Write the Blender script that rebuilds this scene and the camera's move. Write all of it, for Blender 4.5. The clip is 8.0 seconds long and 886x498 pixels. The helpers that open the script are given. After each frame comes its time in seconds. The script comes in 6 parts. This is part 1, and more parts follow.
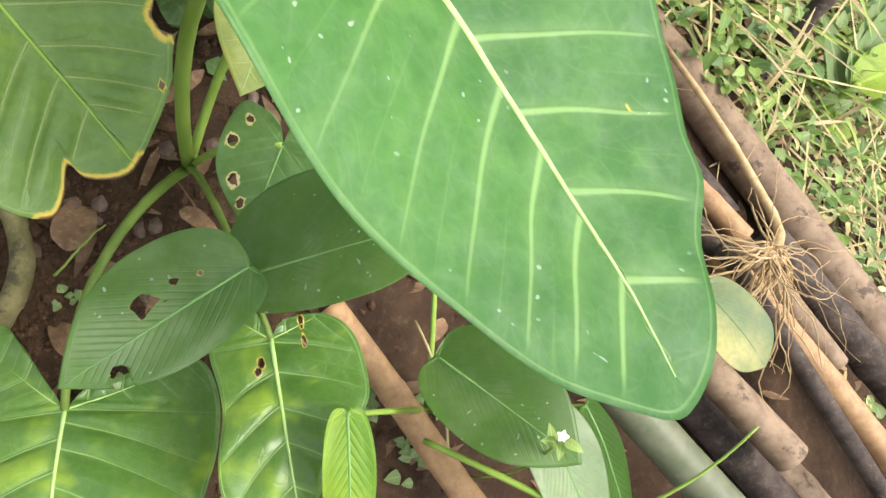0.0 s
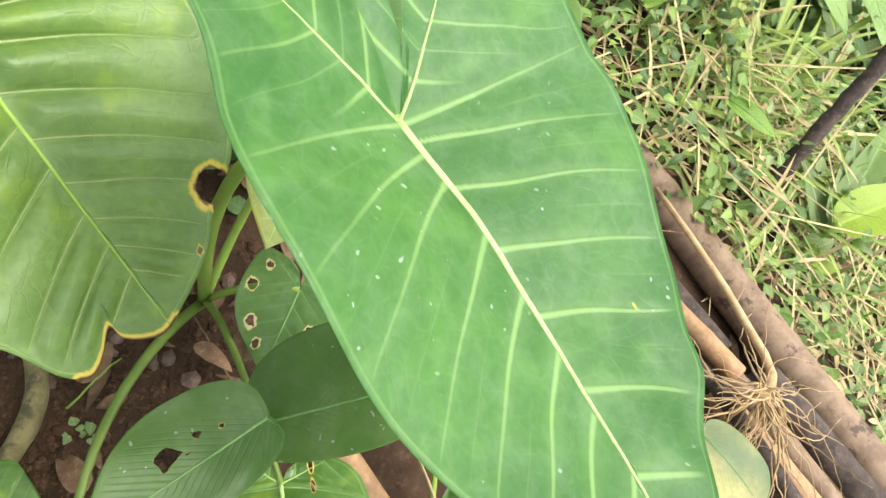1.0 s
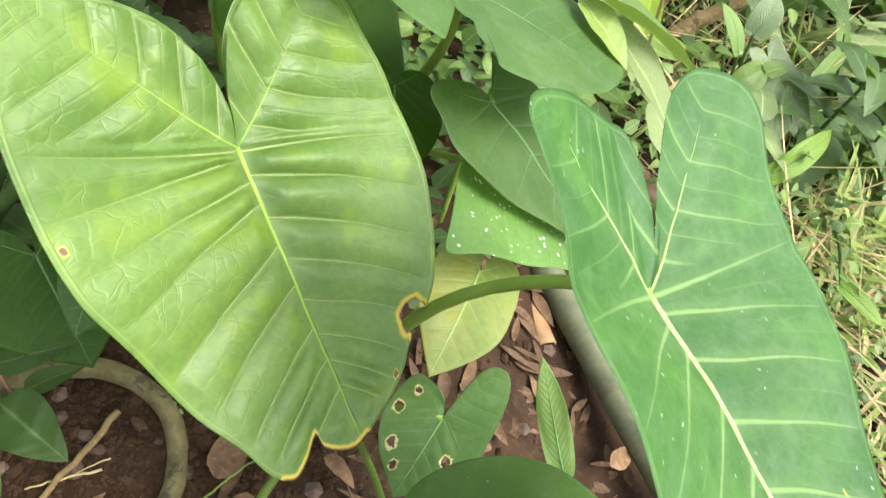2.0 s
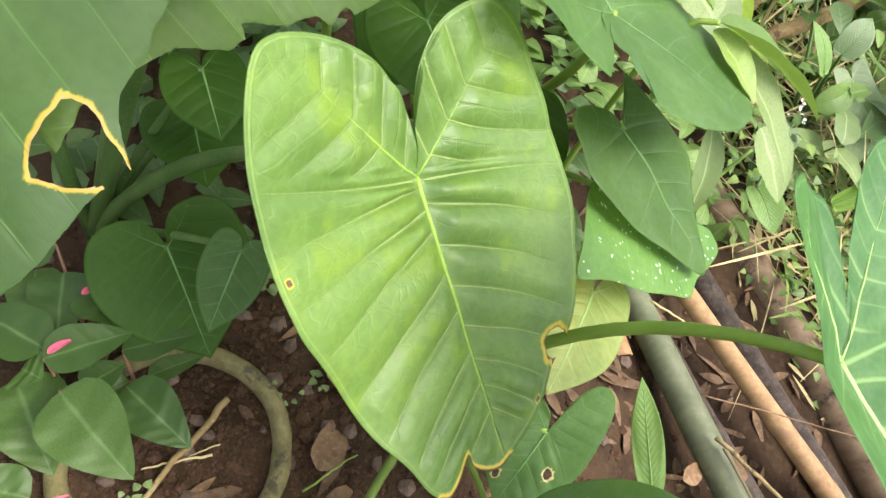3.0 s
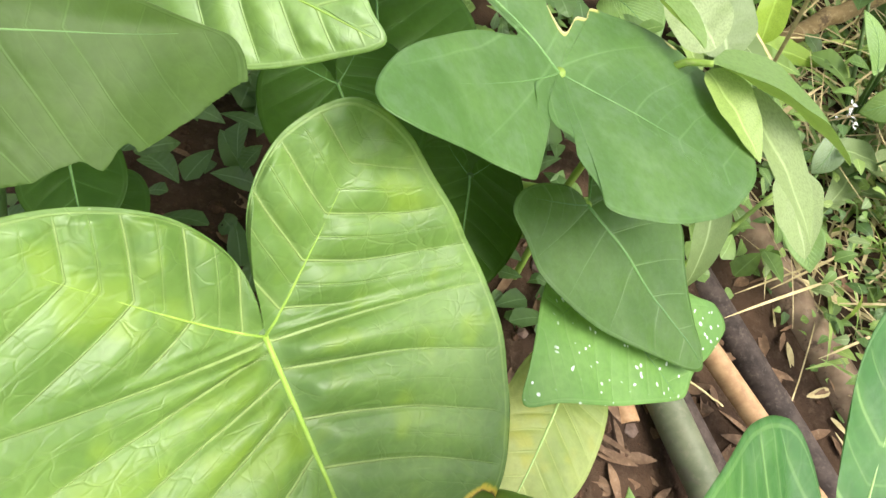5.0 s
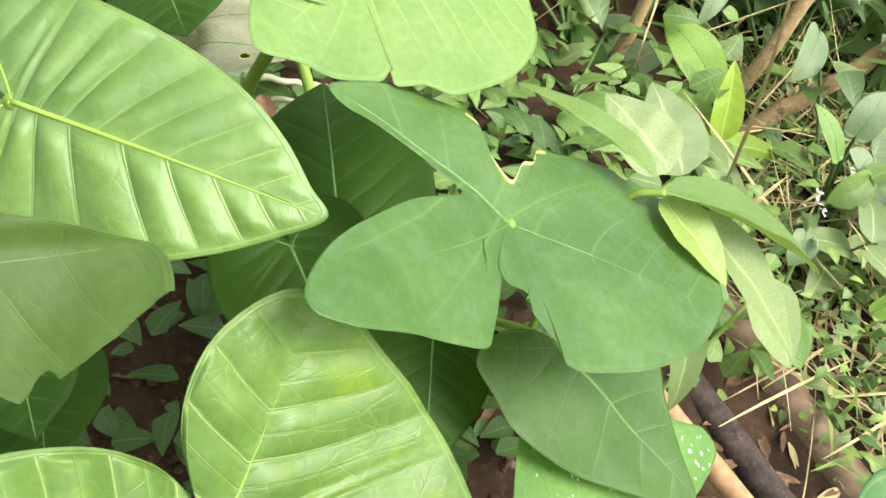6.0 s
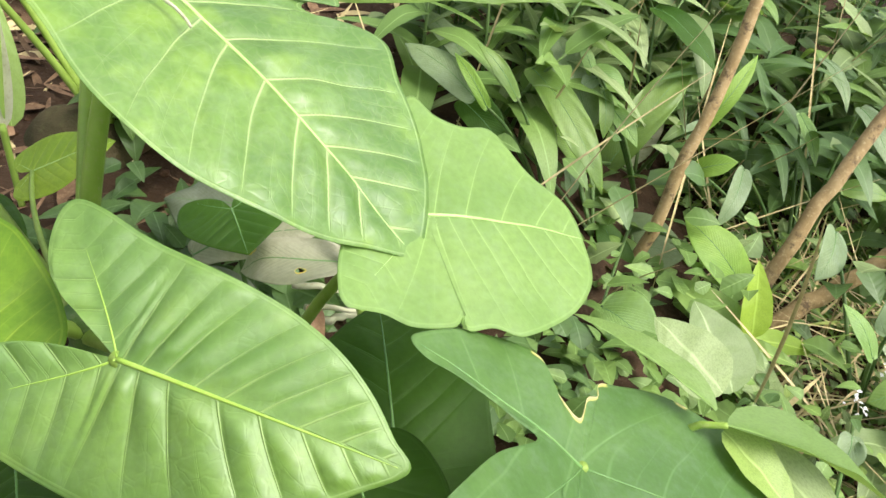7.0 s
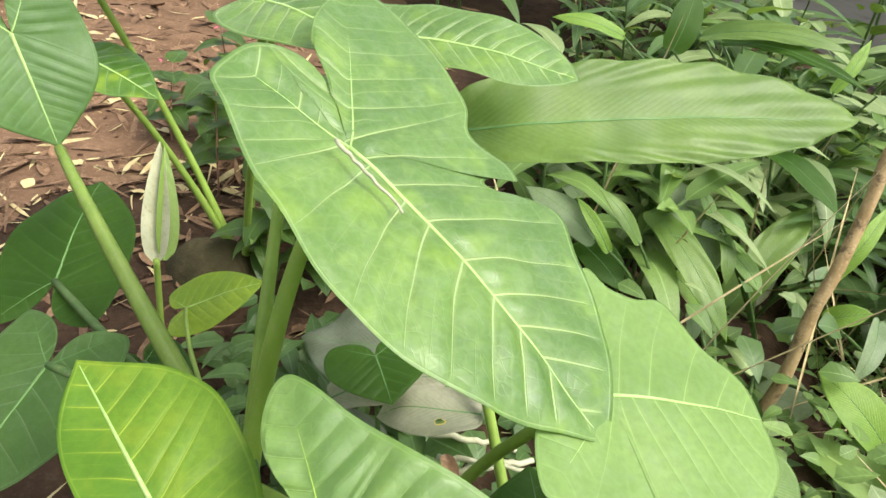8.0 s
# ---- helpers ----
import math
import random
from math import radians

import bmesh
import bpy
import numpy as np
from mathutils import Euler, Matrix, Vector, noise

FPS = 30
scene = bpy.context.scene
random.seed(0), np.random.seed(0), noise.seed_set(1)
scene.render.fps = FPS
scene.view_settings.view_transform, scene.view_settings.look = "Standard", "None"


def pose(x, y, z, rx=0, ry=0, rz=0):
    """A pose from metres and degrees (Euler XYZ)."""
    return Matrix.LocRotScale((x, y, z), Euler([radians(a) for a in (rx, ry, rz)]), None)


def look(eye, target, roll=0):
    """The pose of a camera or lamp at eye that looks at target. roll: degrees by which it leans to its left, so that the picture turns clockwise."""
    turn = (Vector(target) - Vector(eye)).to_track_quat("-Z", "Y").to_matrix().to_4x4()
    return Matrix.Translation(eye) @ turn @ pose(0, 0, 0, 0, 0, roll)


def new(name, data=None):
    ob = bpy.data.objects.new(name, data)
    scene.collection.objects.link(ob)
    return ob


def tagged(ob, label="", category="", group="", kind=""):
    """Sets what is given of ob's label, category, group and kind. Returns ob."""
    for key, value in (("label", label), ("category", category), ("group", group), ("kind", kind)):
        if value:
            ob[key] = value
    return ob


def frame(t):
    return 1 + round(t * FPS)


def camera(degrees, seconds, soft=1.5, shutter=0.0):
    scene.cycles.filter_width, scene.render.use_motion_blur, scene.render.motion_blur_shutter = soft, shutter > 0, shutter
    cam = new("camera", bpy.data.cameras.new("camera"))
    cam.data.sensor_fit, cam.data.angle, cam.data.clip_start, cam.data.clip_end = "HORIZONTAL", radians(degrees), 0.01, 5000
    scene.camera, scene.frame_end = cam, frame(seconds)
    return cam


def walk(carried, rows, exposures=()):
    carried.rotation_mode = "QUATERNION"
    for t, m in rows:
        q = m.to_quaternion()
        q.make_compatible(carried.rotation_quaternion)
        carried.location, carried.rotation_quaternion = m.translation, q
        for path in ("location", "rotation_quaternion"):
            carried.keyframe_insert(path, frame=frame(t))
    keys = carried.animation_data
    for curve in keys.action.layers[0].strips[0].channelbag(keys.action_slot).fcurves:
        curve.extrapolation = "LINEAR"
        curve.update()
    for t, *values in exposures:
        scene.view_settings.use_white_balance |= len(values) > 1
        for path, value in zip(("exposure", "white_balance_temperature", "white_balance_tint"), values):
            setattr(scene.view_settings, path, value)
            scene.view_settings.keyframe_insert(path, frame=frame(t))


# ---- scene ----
cam = camera(64.3, 8.0)
METRES, EYE, TILT, LEAN, TURN = 0.9, 0.87, -74.0, -14.0, 0.0
ROWS = [
    (0.0, 0.0000, 0.0000, 0.0000, 0.00, -0.00, 0.00),
    (0.5, 0.0089, 0.0024, 0.0157, -0.59, 1.50, -0.08),
    (1.0, -0.0230, -0.0445, 0.0535, -0.90, 8.01, -1.32),
    (1.5, -0.0807, -0.0700, 0.0552, -0.14, 14.18, -5.76),
    (2.0, -0.1611, -0.1050, 0.0438, 0.72, 18.31, -9.58),
    (2.2, -0.1968, -0.1072, 0.0318, 1.14, 18.40, -11.20),
    (3.3, -0.3185, -0.1448, 0.0659, -0.52, 15.14, -13.93),
    (3.5, -0.3096, -0.1369, 0.0657, -1.01, 14.43, -13.23),
    (4.0, -0.2850, -0.1197, 0.1236, 2.75, 13.41, -15.10),
    (4.5, -0.2582, -0.0624, 0.1998, 5.03, 11.14, -15.26),
    (4.7, -0.2398, -0.0419, 0.2315, 5.37, 11.53, -14.67),
    (5.8, -0.1888, -0.0068, 0.3242, 5.59, 17.05, -9.94),
    (6.0, -0.1958, -0.0220, 0.3373, 6.42, 19.58, -8.85),
    (6.5, -0.2294, -0.0503, 0.3576, 5.58, 27.55, -9.62),
    (7.0, -0.2530, -0.0812, 0.3802, 7.07, 32.73, -9.23),
    (7.5, -0.3095, -0.1204, 0.3773, 8.95, 37.14, -12.42),
    (8.0, -0.3642, -0.1408, 0.4028, 10.47, 41.19, -14.42),
]
walk(cam, [(t, pose(0, 0, EYE, TILT, LEAN, TURN) @ pose(METRES * x, METRES * y, METRES * z, 90 + pitch, roll, yaw)) for t, x, y, z, yaw, pitch, roll in ROWS], ((0.0, 1.16), (2.0, 1.22), (3.5, 1.17), (4.3, 1.08), (6.0, 1.27), (7.0, 1.13), (8.0, 1.0)))

# ---- world and light ----
world = bpy.data.worlds.new("world")
scene.world = world
world.use_nodes = True
wn, wl = world.node_tree.nodes, world.node_tree.links
sky = wn.new("ShaderNodeTexSky")
sky.sky_type, sky.sun_disc = "NISHITA", False
sky.sun_elevation, sky.sun_rotation = radians(58), radians(98)
sky.air_density, sky.dust_density = 1.0, 4.0
cloud = wn.new("ShaderNodeHueSaturation")
cloud.inputs["Saturation"].default_value = 0.3
wl.new(sky.outputs[0], cloud.inputs["Color"])
wl.new(cloud.outputs[0], wn["Background"].inputs["Color"])
wn["Background"].inputs["Strength"].default_value = 0.17
sun_data = bpy.data.lights.new("sun", "SUN")
sun_data.energy, sun_data.angle, sun_data.color = 1.7, radians(30), (1.0, 0.94, 0.82)
sun = new("sun", sun_data)
sun.matrix_world = look((1.9, -0.27, 3.1), (0, 0, 0))

rng = random.Random(7)


# ---- materials ----
def nodes_of(name):
    m = bpy.data.materials.new(name)
    m.use_nodes = True
    return m, m.node_tree.nodes, m.node_tree.links


def maths(N, K, op, a, b=None, clamp=False):
    n = N.new("ShaderNodeMath")
    n.operation, n.use_clamp = op, clamp
    for i, v in enumerate((a, b)):
        if v is None:
            continue
        if isinstance(v, (int, float)):
            n.inputs[i].default_value = v
        else:
            K.new(v, n.inputs[i])
    return n.outputs[0]


def mixed(N, K, fac, a, b, mode="MIX"):
    n = N.new("ShaderNodeMix")
    n.data_type, n.blend_type = "RGBA", mode
    for sock, v in ((n.inputs["Factor"], fac), (n.inputs[6], a), (n.inputs[7], b)):
        if isinstance(v, (int, float)):
            sock.default_value = v
        elif isinstance(v, tuple):
            sock.default_value = (*v, 1)
        else:
            K.new(v, sock)
    return n.outputs[2]


def spread(N, K, value, lo, hi, a=0.0, b=1.0):
    n = N.new("ShaderNodeMapRange")
    n.interpolation_type = "SMOOTHSTEP"
    K.new(value, n.inputs["Value"])
    for k, v in zip(("From Min", "From Max", "To Min", "To Max"), (lo, hi, a, b)):
        n.inputs[k].default_value = v
    return n.outputs["Result"]


def noisy(N, K, scale, detail=3.0, vec=None, rough=0.55):
    n = N.new("ShaderNodeTexNoise")
    n.inputs["Scale"].default_value, n.inputs["Detail"].default_value, n.inputs["Roughness"].default_value = scale, detail, rough
    if vec is not None:
        K.new(vec, n.inputs["Vector"])
    return n.outputs["Fac"]


def local(N):
    return N.new("ShaderNodeTexCoord").outputs["Object"]


def named(N, name):
    n = N.new("ShaderNodeAttribute")
    n.attribute_name = name
    return n.outputs["Fac"]


def bumped(N, K, height, strength, distance, normal=None):
    n = N.new("ShaderNodeBump")
    n.inputs["Strength"].default_value, n.inputs["Distance"].default_value = strength, distance
    K.new(height, n.inputs["Height"])
    if normal is not None:
        K.new(normal, n.inputs["Normal"])
    return n.outputs["Normal"]


def soften(c):
    return (c[0] + 0.09 * c[1], c[1] * 0.98, c[2] + 0.065 * c[1])


def leaf_material(name, dark, light, vein, rough=0.42, patch=0.0, patch_colour=(0.3, 0.38, 0.03), bloom=0.0, through_light=0.28, vein_width=0.0016, vein_show=0.7, relief=1.0, spots=0.0, spec=0.38, scald=(0.72, 0.52, 0.08), char=(0.10, 0.045, 0.015), crinkle=0.11):
    """Leaf skin: mottled green, pale side veins, fine net of veinlets, scorched rims at holes."""
    dark, light = soften(dark), soften(light)
    m, N, K = nodes_of(name)
    b = N["Principled BSDF"]
    xyz = local(N)
    big = spread(N, K, noisy(N, K, 9, 2, xyz), 0.35, 0.68)
    col = mixed(N, K, big, dark, light)
    fine = noisy(N, K, 140, 4, xyz)
    col = mixed(N, K, spread(N, K, fine, 0.3, 0.75, 0.0, 0.35), col, tuple(c * 0.62 for c in dark))
    gap = named(N, "gap")

    def lines(field, mask, shift, width, soft):
        cell = maths(N, K, "ABSOLUTE", maths(N, K, "SUBTRACT", maths(N, K, "FRACT", maths(N, K, "ADD", named(N, field), shift)), 0.5))
        d = maths(N, K, "MULTIPLY", cell, gap)
        return (maths(N, K, "MULTIPLY", spread(N, K, d, width * 0.2, width, 1.0, 0.0), named(N, mask)),
                maths(N, K, "MULTIPLY", spread(N, K, d, 0.0, width * soft, 1.0, 0.0), named(N, mask)))

    s1, h1 = lines("q", "on", 0.5, vein_width, 5)
    s2, h2 = lines("q2", "on2", 0.5, vein_width, 5)
    s3, h3 = lines("q", "on3", 0.0, vein_width * 0.7, 4)
    s4, h4 = lines("q2", "on2", 0.0, vein_width * 0.6, 4)
    rim = spread(N, K, maths(N, K, "ABSOLUTE", maths(N, K, "SUBTRACT", named(N, "edge"), 0.0042)), 0.0004, 0.0014, 0.8, 0.0)
    side = maths(N, K, "MAXIMUM", maths(N, K, "MAXIMUM", s1, s2), maths(N, K, "MULTIPLY", maths(N, K, "MAXIMUM", maths(N, K, "MAXIMUM", s3, s4), rim), 0.45))
    halo = maths(N, K, "MAXIMUM", maths(N, K, "MAXIMUM", h1, h2), maths(N, K, "MULTIPLY", maths(N, K, "MAXIMUM", h3, h4), 0.4))
    if patch:
        p = spread(N, K, noisy(N, K, 23, 2, xyz), 0.52, 0.72)
        away = maths(N, K, "SUBTRACT", 1.0, halo, True)
        col = mixed(N, K, maths(N, K, "MULTIPLY", maths(N, K, "MULTIPLY", p, away), patch), col, patch_colour)
    vor = N.new("ShaderNodeTexVoronoi")
    vor.feature = "DISTANCE_TO_EDGE"
    warp = N.new("ShaderNodeMapping")
    warp.inputs["Scale"].default_value = (88, 62, 1)
    shake = N.new("ShaderNodeTexNoise")
    shake.inputs["Scale"].default_value = 38
    K.new(xyz, shake.inputs["Vector"])
    moved = N.new("ShaderNodeVectorMath")
    moved.operation = "MULTIPLY_ADD"
    K.new(shake.outputs["Color"], moved.inputs[0])
    moved.inputs[1].default_value = (0.022, 0.022, 0)
    K.new(xyz, moved.inputs[2])
    K.new(moved.outputs[0], warp.inputs["Vector"])
    K.new(warp.outputs[0], vor.inputs["Vector"])
    vor.inputs["Scale"].default_value = 1.0
    net = spread(N, K, vor.outputs["Distance"], 0.0, 0.14, 1.0, 0.0)
    col = mixed(N, K, maths(N, K, "MULTIPLY", net, 0.07 * vein_show), col, vein)
    axes = N.new("ShaderNodeSeparateXYZ")
    K.new(moved.outputs[0], axes.inputs[0])
    cross = N.new("ShaderNodeCombineXYZ")
    K.new(maths(N, K, "MULTIPLY", named(N, "q"), 1.6), cross.inputs[0])
    K.new(maths(N, K, "MULTIPLY", axes.outputs["Y"], 46.0), cross.inputs[1])
    creases = N.new("ShaderNodeTexVoronoi")
    creases.feature = "DISTANCE_TO_EDGE"
    creases.inputs["Scale"].default_value = 1.0
    K.new(cross.outputs[0], creases.inputs["Vector"])
    crease = maths(N, K, "MULTIPLY", spread(N, K, creases.outputs["Distance"], 0.0, 0.045, 1.0, 0.0), spread(N, K, noisy(N, K, 30, 2, xyz), 0.35, 0.65, 0.1, 1.0))
    col = mixed(N, K, maths(N, K, "MULTIPLY", crease, crinkle * vein_show), col, vein)
    col = mixed(N, K, maths(N, K, "MULTIPLY", halo, 0.22 * vein_show), col, vein)
    col = mixed(N, K, maths(N, K, "MULTIPLY", side, vein_show), col, vein)
    if bloom:
        w = spread(N, K, noisy(N, K, 45, 5, xyz, 0.7), 0.42, 0.7)
        col = mixed(N, K, maths(N, K, "MULTIPLY", w, bloom), col, (0.36, 0.46, 0.36))
    if spots:
        sp = N.new("ShaderNodeTexVoronoi")
        sp.inputs["Scale"].default_value = 95
        K.new(moved.outputs[0], sp.inputs["Vector"])
        thin = spread(N, K, noisy(N, K, 14, 1, xyz), 0.53, 0.64)
        col = mixed(N, K, maths(N, K, "MULTIPLY", spread(N, K, sp.outputs["Distance"], 0.08 + 0.07 * spots, 0.12 + 0.09 * spots, min(1.0, spots * 1.6), 0.0), thin if spots < 0.9 else spread(N, K, noisy(N, K, 14, 1, xyz), 0.36, 0.5)), col, (0.72, 0.78, 0.72))
    scorch = named(N, "scorch")
    grit = maths(N, K, "ADD", scorch, maths(N, K, "MULTIPLY", maths(N, K, "SUBTRACT", noisy(N, K, 260, 3, xyz), 0.5), 0.28))
    ramp = N.new("ShaderNodeValToRGB")
    e = ramp.color_ramp.elements
    e[0].position, e[0].color = 0.35, (0.8 * scald[0], 0.95 * scald[1], 0.6 * scald[2], 1)
    e[1].position, e[1].color = 0.60, (*scald, 1)
    x = ramp.color_ramp.elements.new(0.86)
    x.color = (*char, 1)
    K.new(grit, ramp.inputs[0])
    col = mixed(N, K, spread(N, K, grit, 0.25, 0.5), col, ramp.outputs[0])
    K.new(col, b.inputs["Base Color"])
    r = maths(N, K, "ADD", rough - 0.08, maths(N, K, "MULTIPLY", noisy(N, K, 60, 4, xyz), 0.18))
    K.new(r, b.inputs["Roughness"])
    b.inputs["Specular IOR Level"].default_value = spec
    n1 = bumped(N, K, maths(N, K, "SUBTRACT", 1.0, maths(N, K, "ADD", maths(N, K, "MULTIPLY", halo, 0.6), maths(N, K, "MULTIPLY", side, -0.5))), 0.55 * relief, 0.0014)
    n2 = bumped(N, K, maths(N, K, "SUBTRACT", 1.0, net), 0.14 * relief, 0.0006, n1)
    n2 = bumped(N, K, maths(N, K, "SUBTRACT", 1.0, crease), crinkle * relief, 0.0010, n2)
    n3 = bumped(N, K, fine, 0.12, 0.0004, n2)
    K.new(n3, b.inputs["Normal"])
    t = N.new("ShaderNodeBsdfTranslucent")
    K.new(mixed(N, K, 0.5, col, (0.30, 0.5, 0.04), "MIX"), t.inputs["Color"])
    K.new(n1, t.inputs["Normal"])
    mix = N.new("ShaderNodeMixShader")
    mix.inputs[0].default_value = through_light
    K.new(b.outputs[0], mix.inputs[1])
    K.new(t.outputs[0], mix.inputs[2])
    K.new(mix.outputs[0], N["Material Output"].inputs["Surface"])
    return m


def grain_material(name, a, b_, c, scale=(8, 8, 8), rough=0.7, bump=0.4, distance=0.002, fine=120, vary=0.25, spec=0.3, blotch=None):
    """Wood, stalk, soil, stone: two colours in stretched noise, flecks of a third, relief."""
    m, N, K = nodes_of(name)
    b = N["Principled BSDF"]
    mp = N.new("ShaderNodeMapping")
    mp.inputs["Scale"].default_value = scale
    K.new(local(N), mp.inputs["Vector"])
    info = N.new("ShaderNodeObjectInfo")
    n1 = noisy(N, K, 1.0, 5, mp.outputs[0], 0.62)
    col = mixed(N, K, spread(N, K, n1, 0.32, 0.68), a, b_)
    n2 = noisy(N, K, fine, 4, local(N), 0.65)
    col = mixed(N, K, spread(N, K, n2, 0.5, 0.78, 0.0, 0.7), col, c)
    if blotch:
        n3 = noisy(N, K, 26, 4, local(N), 0.7)
        col = mixed(N, K, spread(N, K, n3, 0.55, 0.66, 0.0, 0.85), col, blotch)
    geo = N.new("ShaderNodeNewGeometry")
    sway = maths(N, K, "ADD", maths(N, K, "MULTIPLY", info.outputs["Random"], vary), maths(N, K, "MULTIPLY", geo.outputs["Random Per Island"], vary))
    hsv = N.new("ShaderNodeHueSaturation")
    K.new(col, hsv.inputs["Color"])
    K.new(maths(N, K, "ADD", 1.0 - vary, sway), hsv.inputs["Value"])
    K.new(hsv.outputs[0], b.inputs["Base Color"])
    b.inputs["Roughness"].default_value, b.inputs["Specular IOR Level"].default_value = rough, spec
    h = bumped(N, K, n1, bump, distance * 2)
    K.new(bumped(N, K, n2, bump, distance, h), b.inputs["Normal"])
    return m


def foliage_material(name, dark, light, rough=0.5, through_light=0.3):
    """Skin of the smaller leaves, each one a little different, with a pale fold line."""
    dark, light = soften(dark), soften(light)
    m, N, K = nodes_of(name)
    b = N["Principled BSDF"]
    geo, info = N.new("ShaderNodeNewGeometry"), N.new("ShaderNodeObjectInfo")
    r = maths(N, K, "FRACT", maths(N, K, "ADD", geo.outputs["Random Per Island"], info.outputs["Random"]))
    n = noisy(N, K, 40, 4)
    col = mixed(N, K, r, dark, light)
    col = mixed(N, K, spread(N, K, n, 0.35, 0.75, 0.0, 0.5), col, tuple(c * 0.6 for c in dark))
    rib = named(N, "rib")
    col = mixed(N, K, spread(N, K, rib, 0.0, 0.10, 0.55, 0.0), col, tuple(min(1, c * 1.5 + 0.05) for c in light))
    K.new(col, b.inputs["Base Color"])
    b.inputs["Roughness"].default_value, b.inputs["Specular IOR Level"].default_value = rough, 0.4
    wave = N.new("ShaderNodeMath")
    wave.operation = "SINE"
    K.new(maths(N, K, "MULTIPLY", named(N, "q"), 40.0), wave.inputs[0])
    K.new(bumped(N, K, wave.outputs[0], 0.25, 0.0008), b.inputs["Normal"])
    t = N.new("ShaderNodeBsdfTranslucent")
    K.new(mixed(N, K, 0.5, col, (0.3, 0.45, 0.04)), t.inputs["Color"])
    mix = N.new("ShaderNodeMixShader")
    mix.inputs[0].default_value = through_light
    K.new(b.outputs[0], mix.inputs[1])
    K.new(t.outputs[0], mix.inputs[2])
    K.new(mix.outputs[0], N["Material Output"].inputs["Surface"])
    return m


LEAF_A = leaf_material("leaf_blue_green", (0.020, 0.122, 0.014), (0.042, 0.172, 0.024), (0.32, 0.50, 0.17), rough=0.5, patch=0.35, patch_colour=(0.09, 0.25, 0.02), bloom=0.09, vein_width=0.0028, vein_show=0.45, spots=0.2, spec=0.36, through_light=0.22, relief=1.0)
LEAF_B = leaf_material("leaf_lime", (0.086, 0.210, 0.025), (0.140, 0.298, 0.037), (0.42, 0.54, 0.18), rough=0.45, patch=0.6, patch_colour=(0.21, 0.33, 0.025), vein_width=0.0012, vein_show=0.62, relief=2.2, spec=0.66, crinkle=0.15)
LEAF_I = leaf_material("leaf_gloss", (0.090, 0.235, 0.022), (0.135, 0.300, 0.030), (0.36, 0.50, 0.14), rough=0.50, bloom=0.08, patch=0.3, patch_colour=(0.20, 0.33, 0.03), vein_width=0.0010, vein_show=0.35, relief=1.3, spec=0.95)
LEAF_J = leaf_material("leaf_fresh", (0.070, 0.190, 0.022), (0.120, 0.270, 0.034), (0.46, 0.60, 0.24), rough=0.38, patch=0.55, patch_colour=(0.22, 0.36, 0.03), bloom=0.12, vein_width=0.0015, vein_show=0.75, relief=1.8, spec=0.6)
LEAF_K = leaf_material("leaf_soft_green", (0.125, 0.270, 0.045), (0.165, 0.325, 0.058), (0.34, 0.50, 0.16), rough=0.5, bloom=0.08, vein_width=0.0011, vein_show=0.5, relief=0.8)
LEAF_G = leaf_material("leaf_dull_green", (0.056, 0.158, 0.026), (0.086, 0.210, 0.038), (0.24, 0.42, 0.16), rough=0.46, bloom=0.10, vein_width=0.0024, vein_show=0.20, relief=0.5, spec=0.36, scald=(0.60, 0.54, 0.20), char=(0.66, 0.54, 0.34))
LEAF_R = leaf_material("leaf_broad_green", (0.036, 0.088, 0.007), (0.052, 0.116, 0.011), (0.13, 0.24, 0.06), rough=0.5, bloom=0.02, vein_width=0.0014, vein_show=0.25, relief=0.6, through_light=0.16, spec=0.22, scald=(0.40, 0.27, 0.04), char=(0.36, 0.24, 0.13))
# darker copy of LEAF_R with shade painted into the green
LEAF_Q = leaf_material("leaf_dull_shade_painted", (0.021, 0.066, 0.008), (0.033, 0.090, 0.012), (0.11, 0.21, 0.06), rough=0.5, vein_width=0.0014, vein_show=0.25, relief=0.6, through_light=0.16, spec=0.25, scald=(0.40, 0.27, 0.04), char=(0.36, 0.24, 0.13))
# dark green, deepened further with painted shade for the low leaves
LEAF_D = leaf_material("leaf_dark_shade_tinted", (0.018, 0.074, 0.001), (0.030, 0.100, 0.003), (0.09, 0.18, 0.04), rough=0.5, spec=0.2, vein_width=0.0012, vein_show=0.4, relief=0.8)
LEAF_F = leaf_material("leaf_grey_green", (0.040, 0.116, 0.015), (0.060, 0.152, 0.022), (0.20, 0.31, 0.13), rough=0.44, spec=0.30, bloom=0.05, vein_width=0.0010, vein_show=0.4)
LEAF_S = leaf_material("leaf_spotted", (0.085, 0.245, 0.036), (0.125, 0.31, 0.048), (0.25, 0.40, 0.13), rough=0.5, vein_width=0.0010, vein_show=0.35, spots=1.0)
LEAF_C = leaf_material("leaf_mid", (0.044, 0.150, 0.008), (0.085, 0.225, 0.016), (0.30, 0.50, 0.14), rough=0.33, patch=0.65, patch_colour=(0.27, 0.40, 0.02), bloom=0.06, vein_width=0.0015, vein_show=0.6, relief=1.9, spec=0.65)
LEAF_Y = leaf_material("leaf_yellowing", (0.19, 0.30, 0.05), (0.34, 0.42, 0.10), (0.44, 0.50, 0.16), rough=0.5, patch=0.5, patch_colour=(0.4, 0.38, 0.04), vein_show=0.4)
LEAF_V = leaf_material("leaf_vivid", (0.070, 0.215, 0.000), (0.125, 0.285, 0.002), (0.40, 0.52, 0.05), rough=0.5, spec=0.35, patch=0.3, vein_width=0.0013, vein_show=0.6)
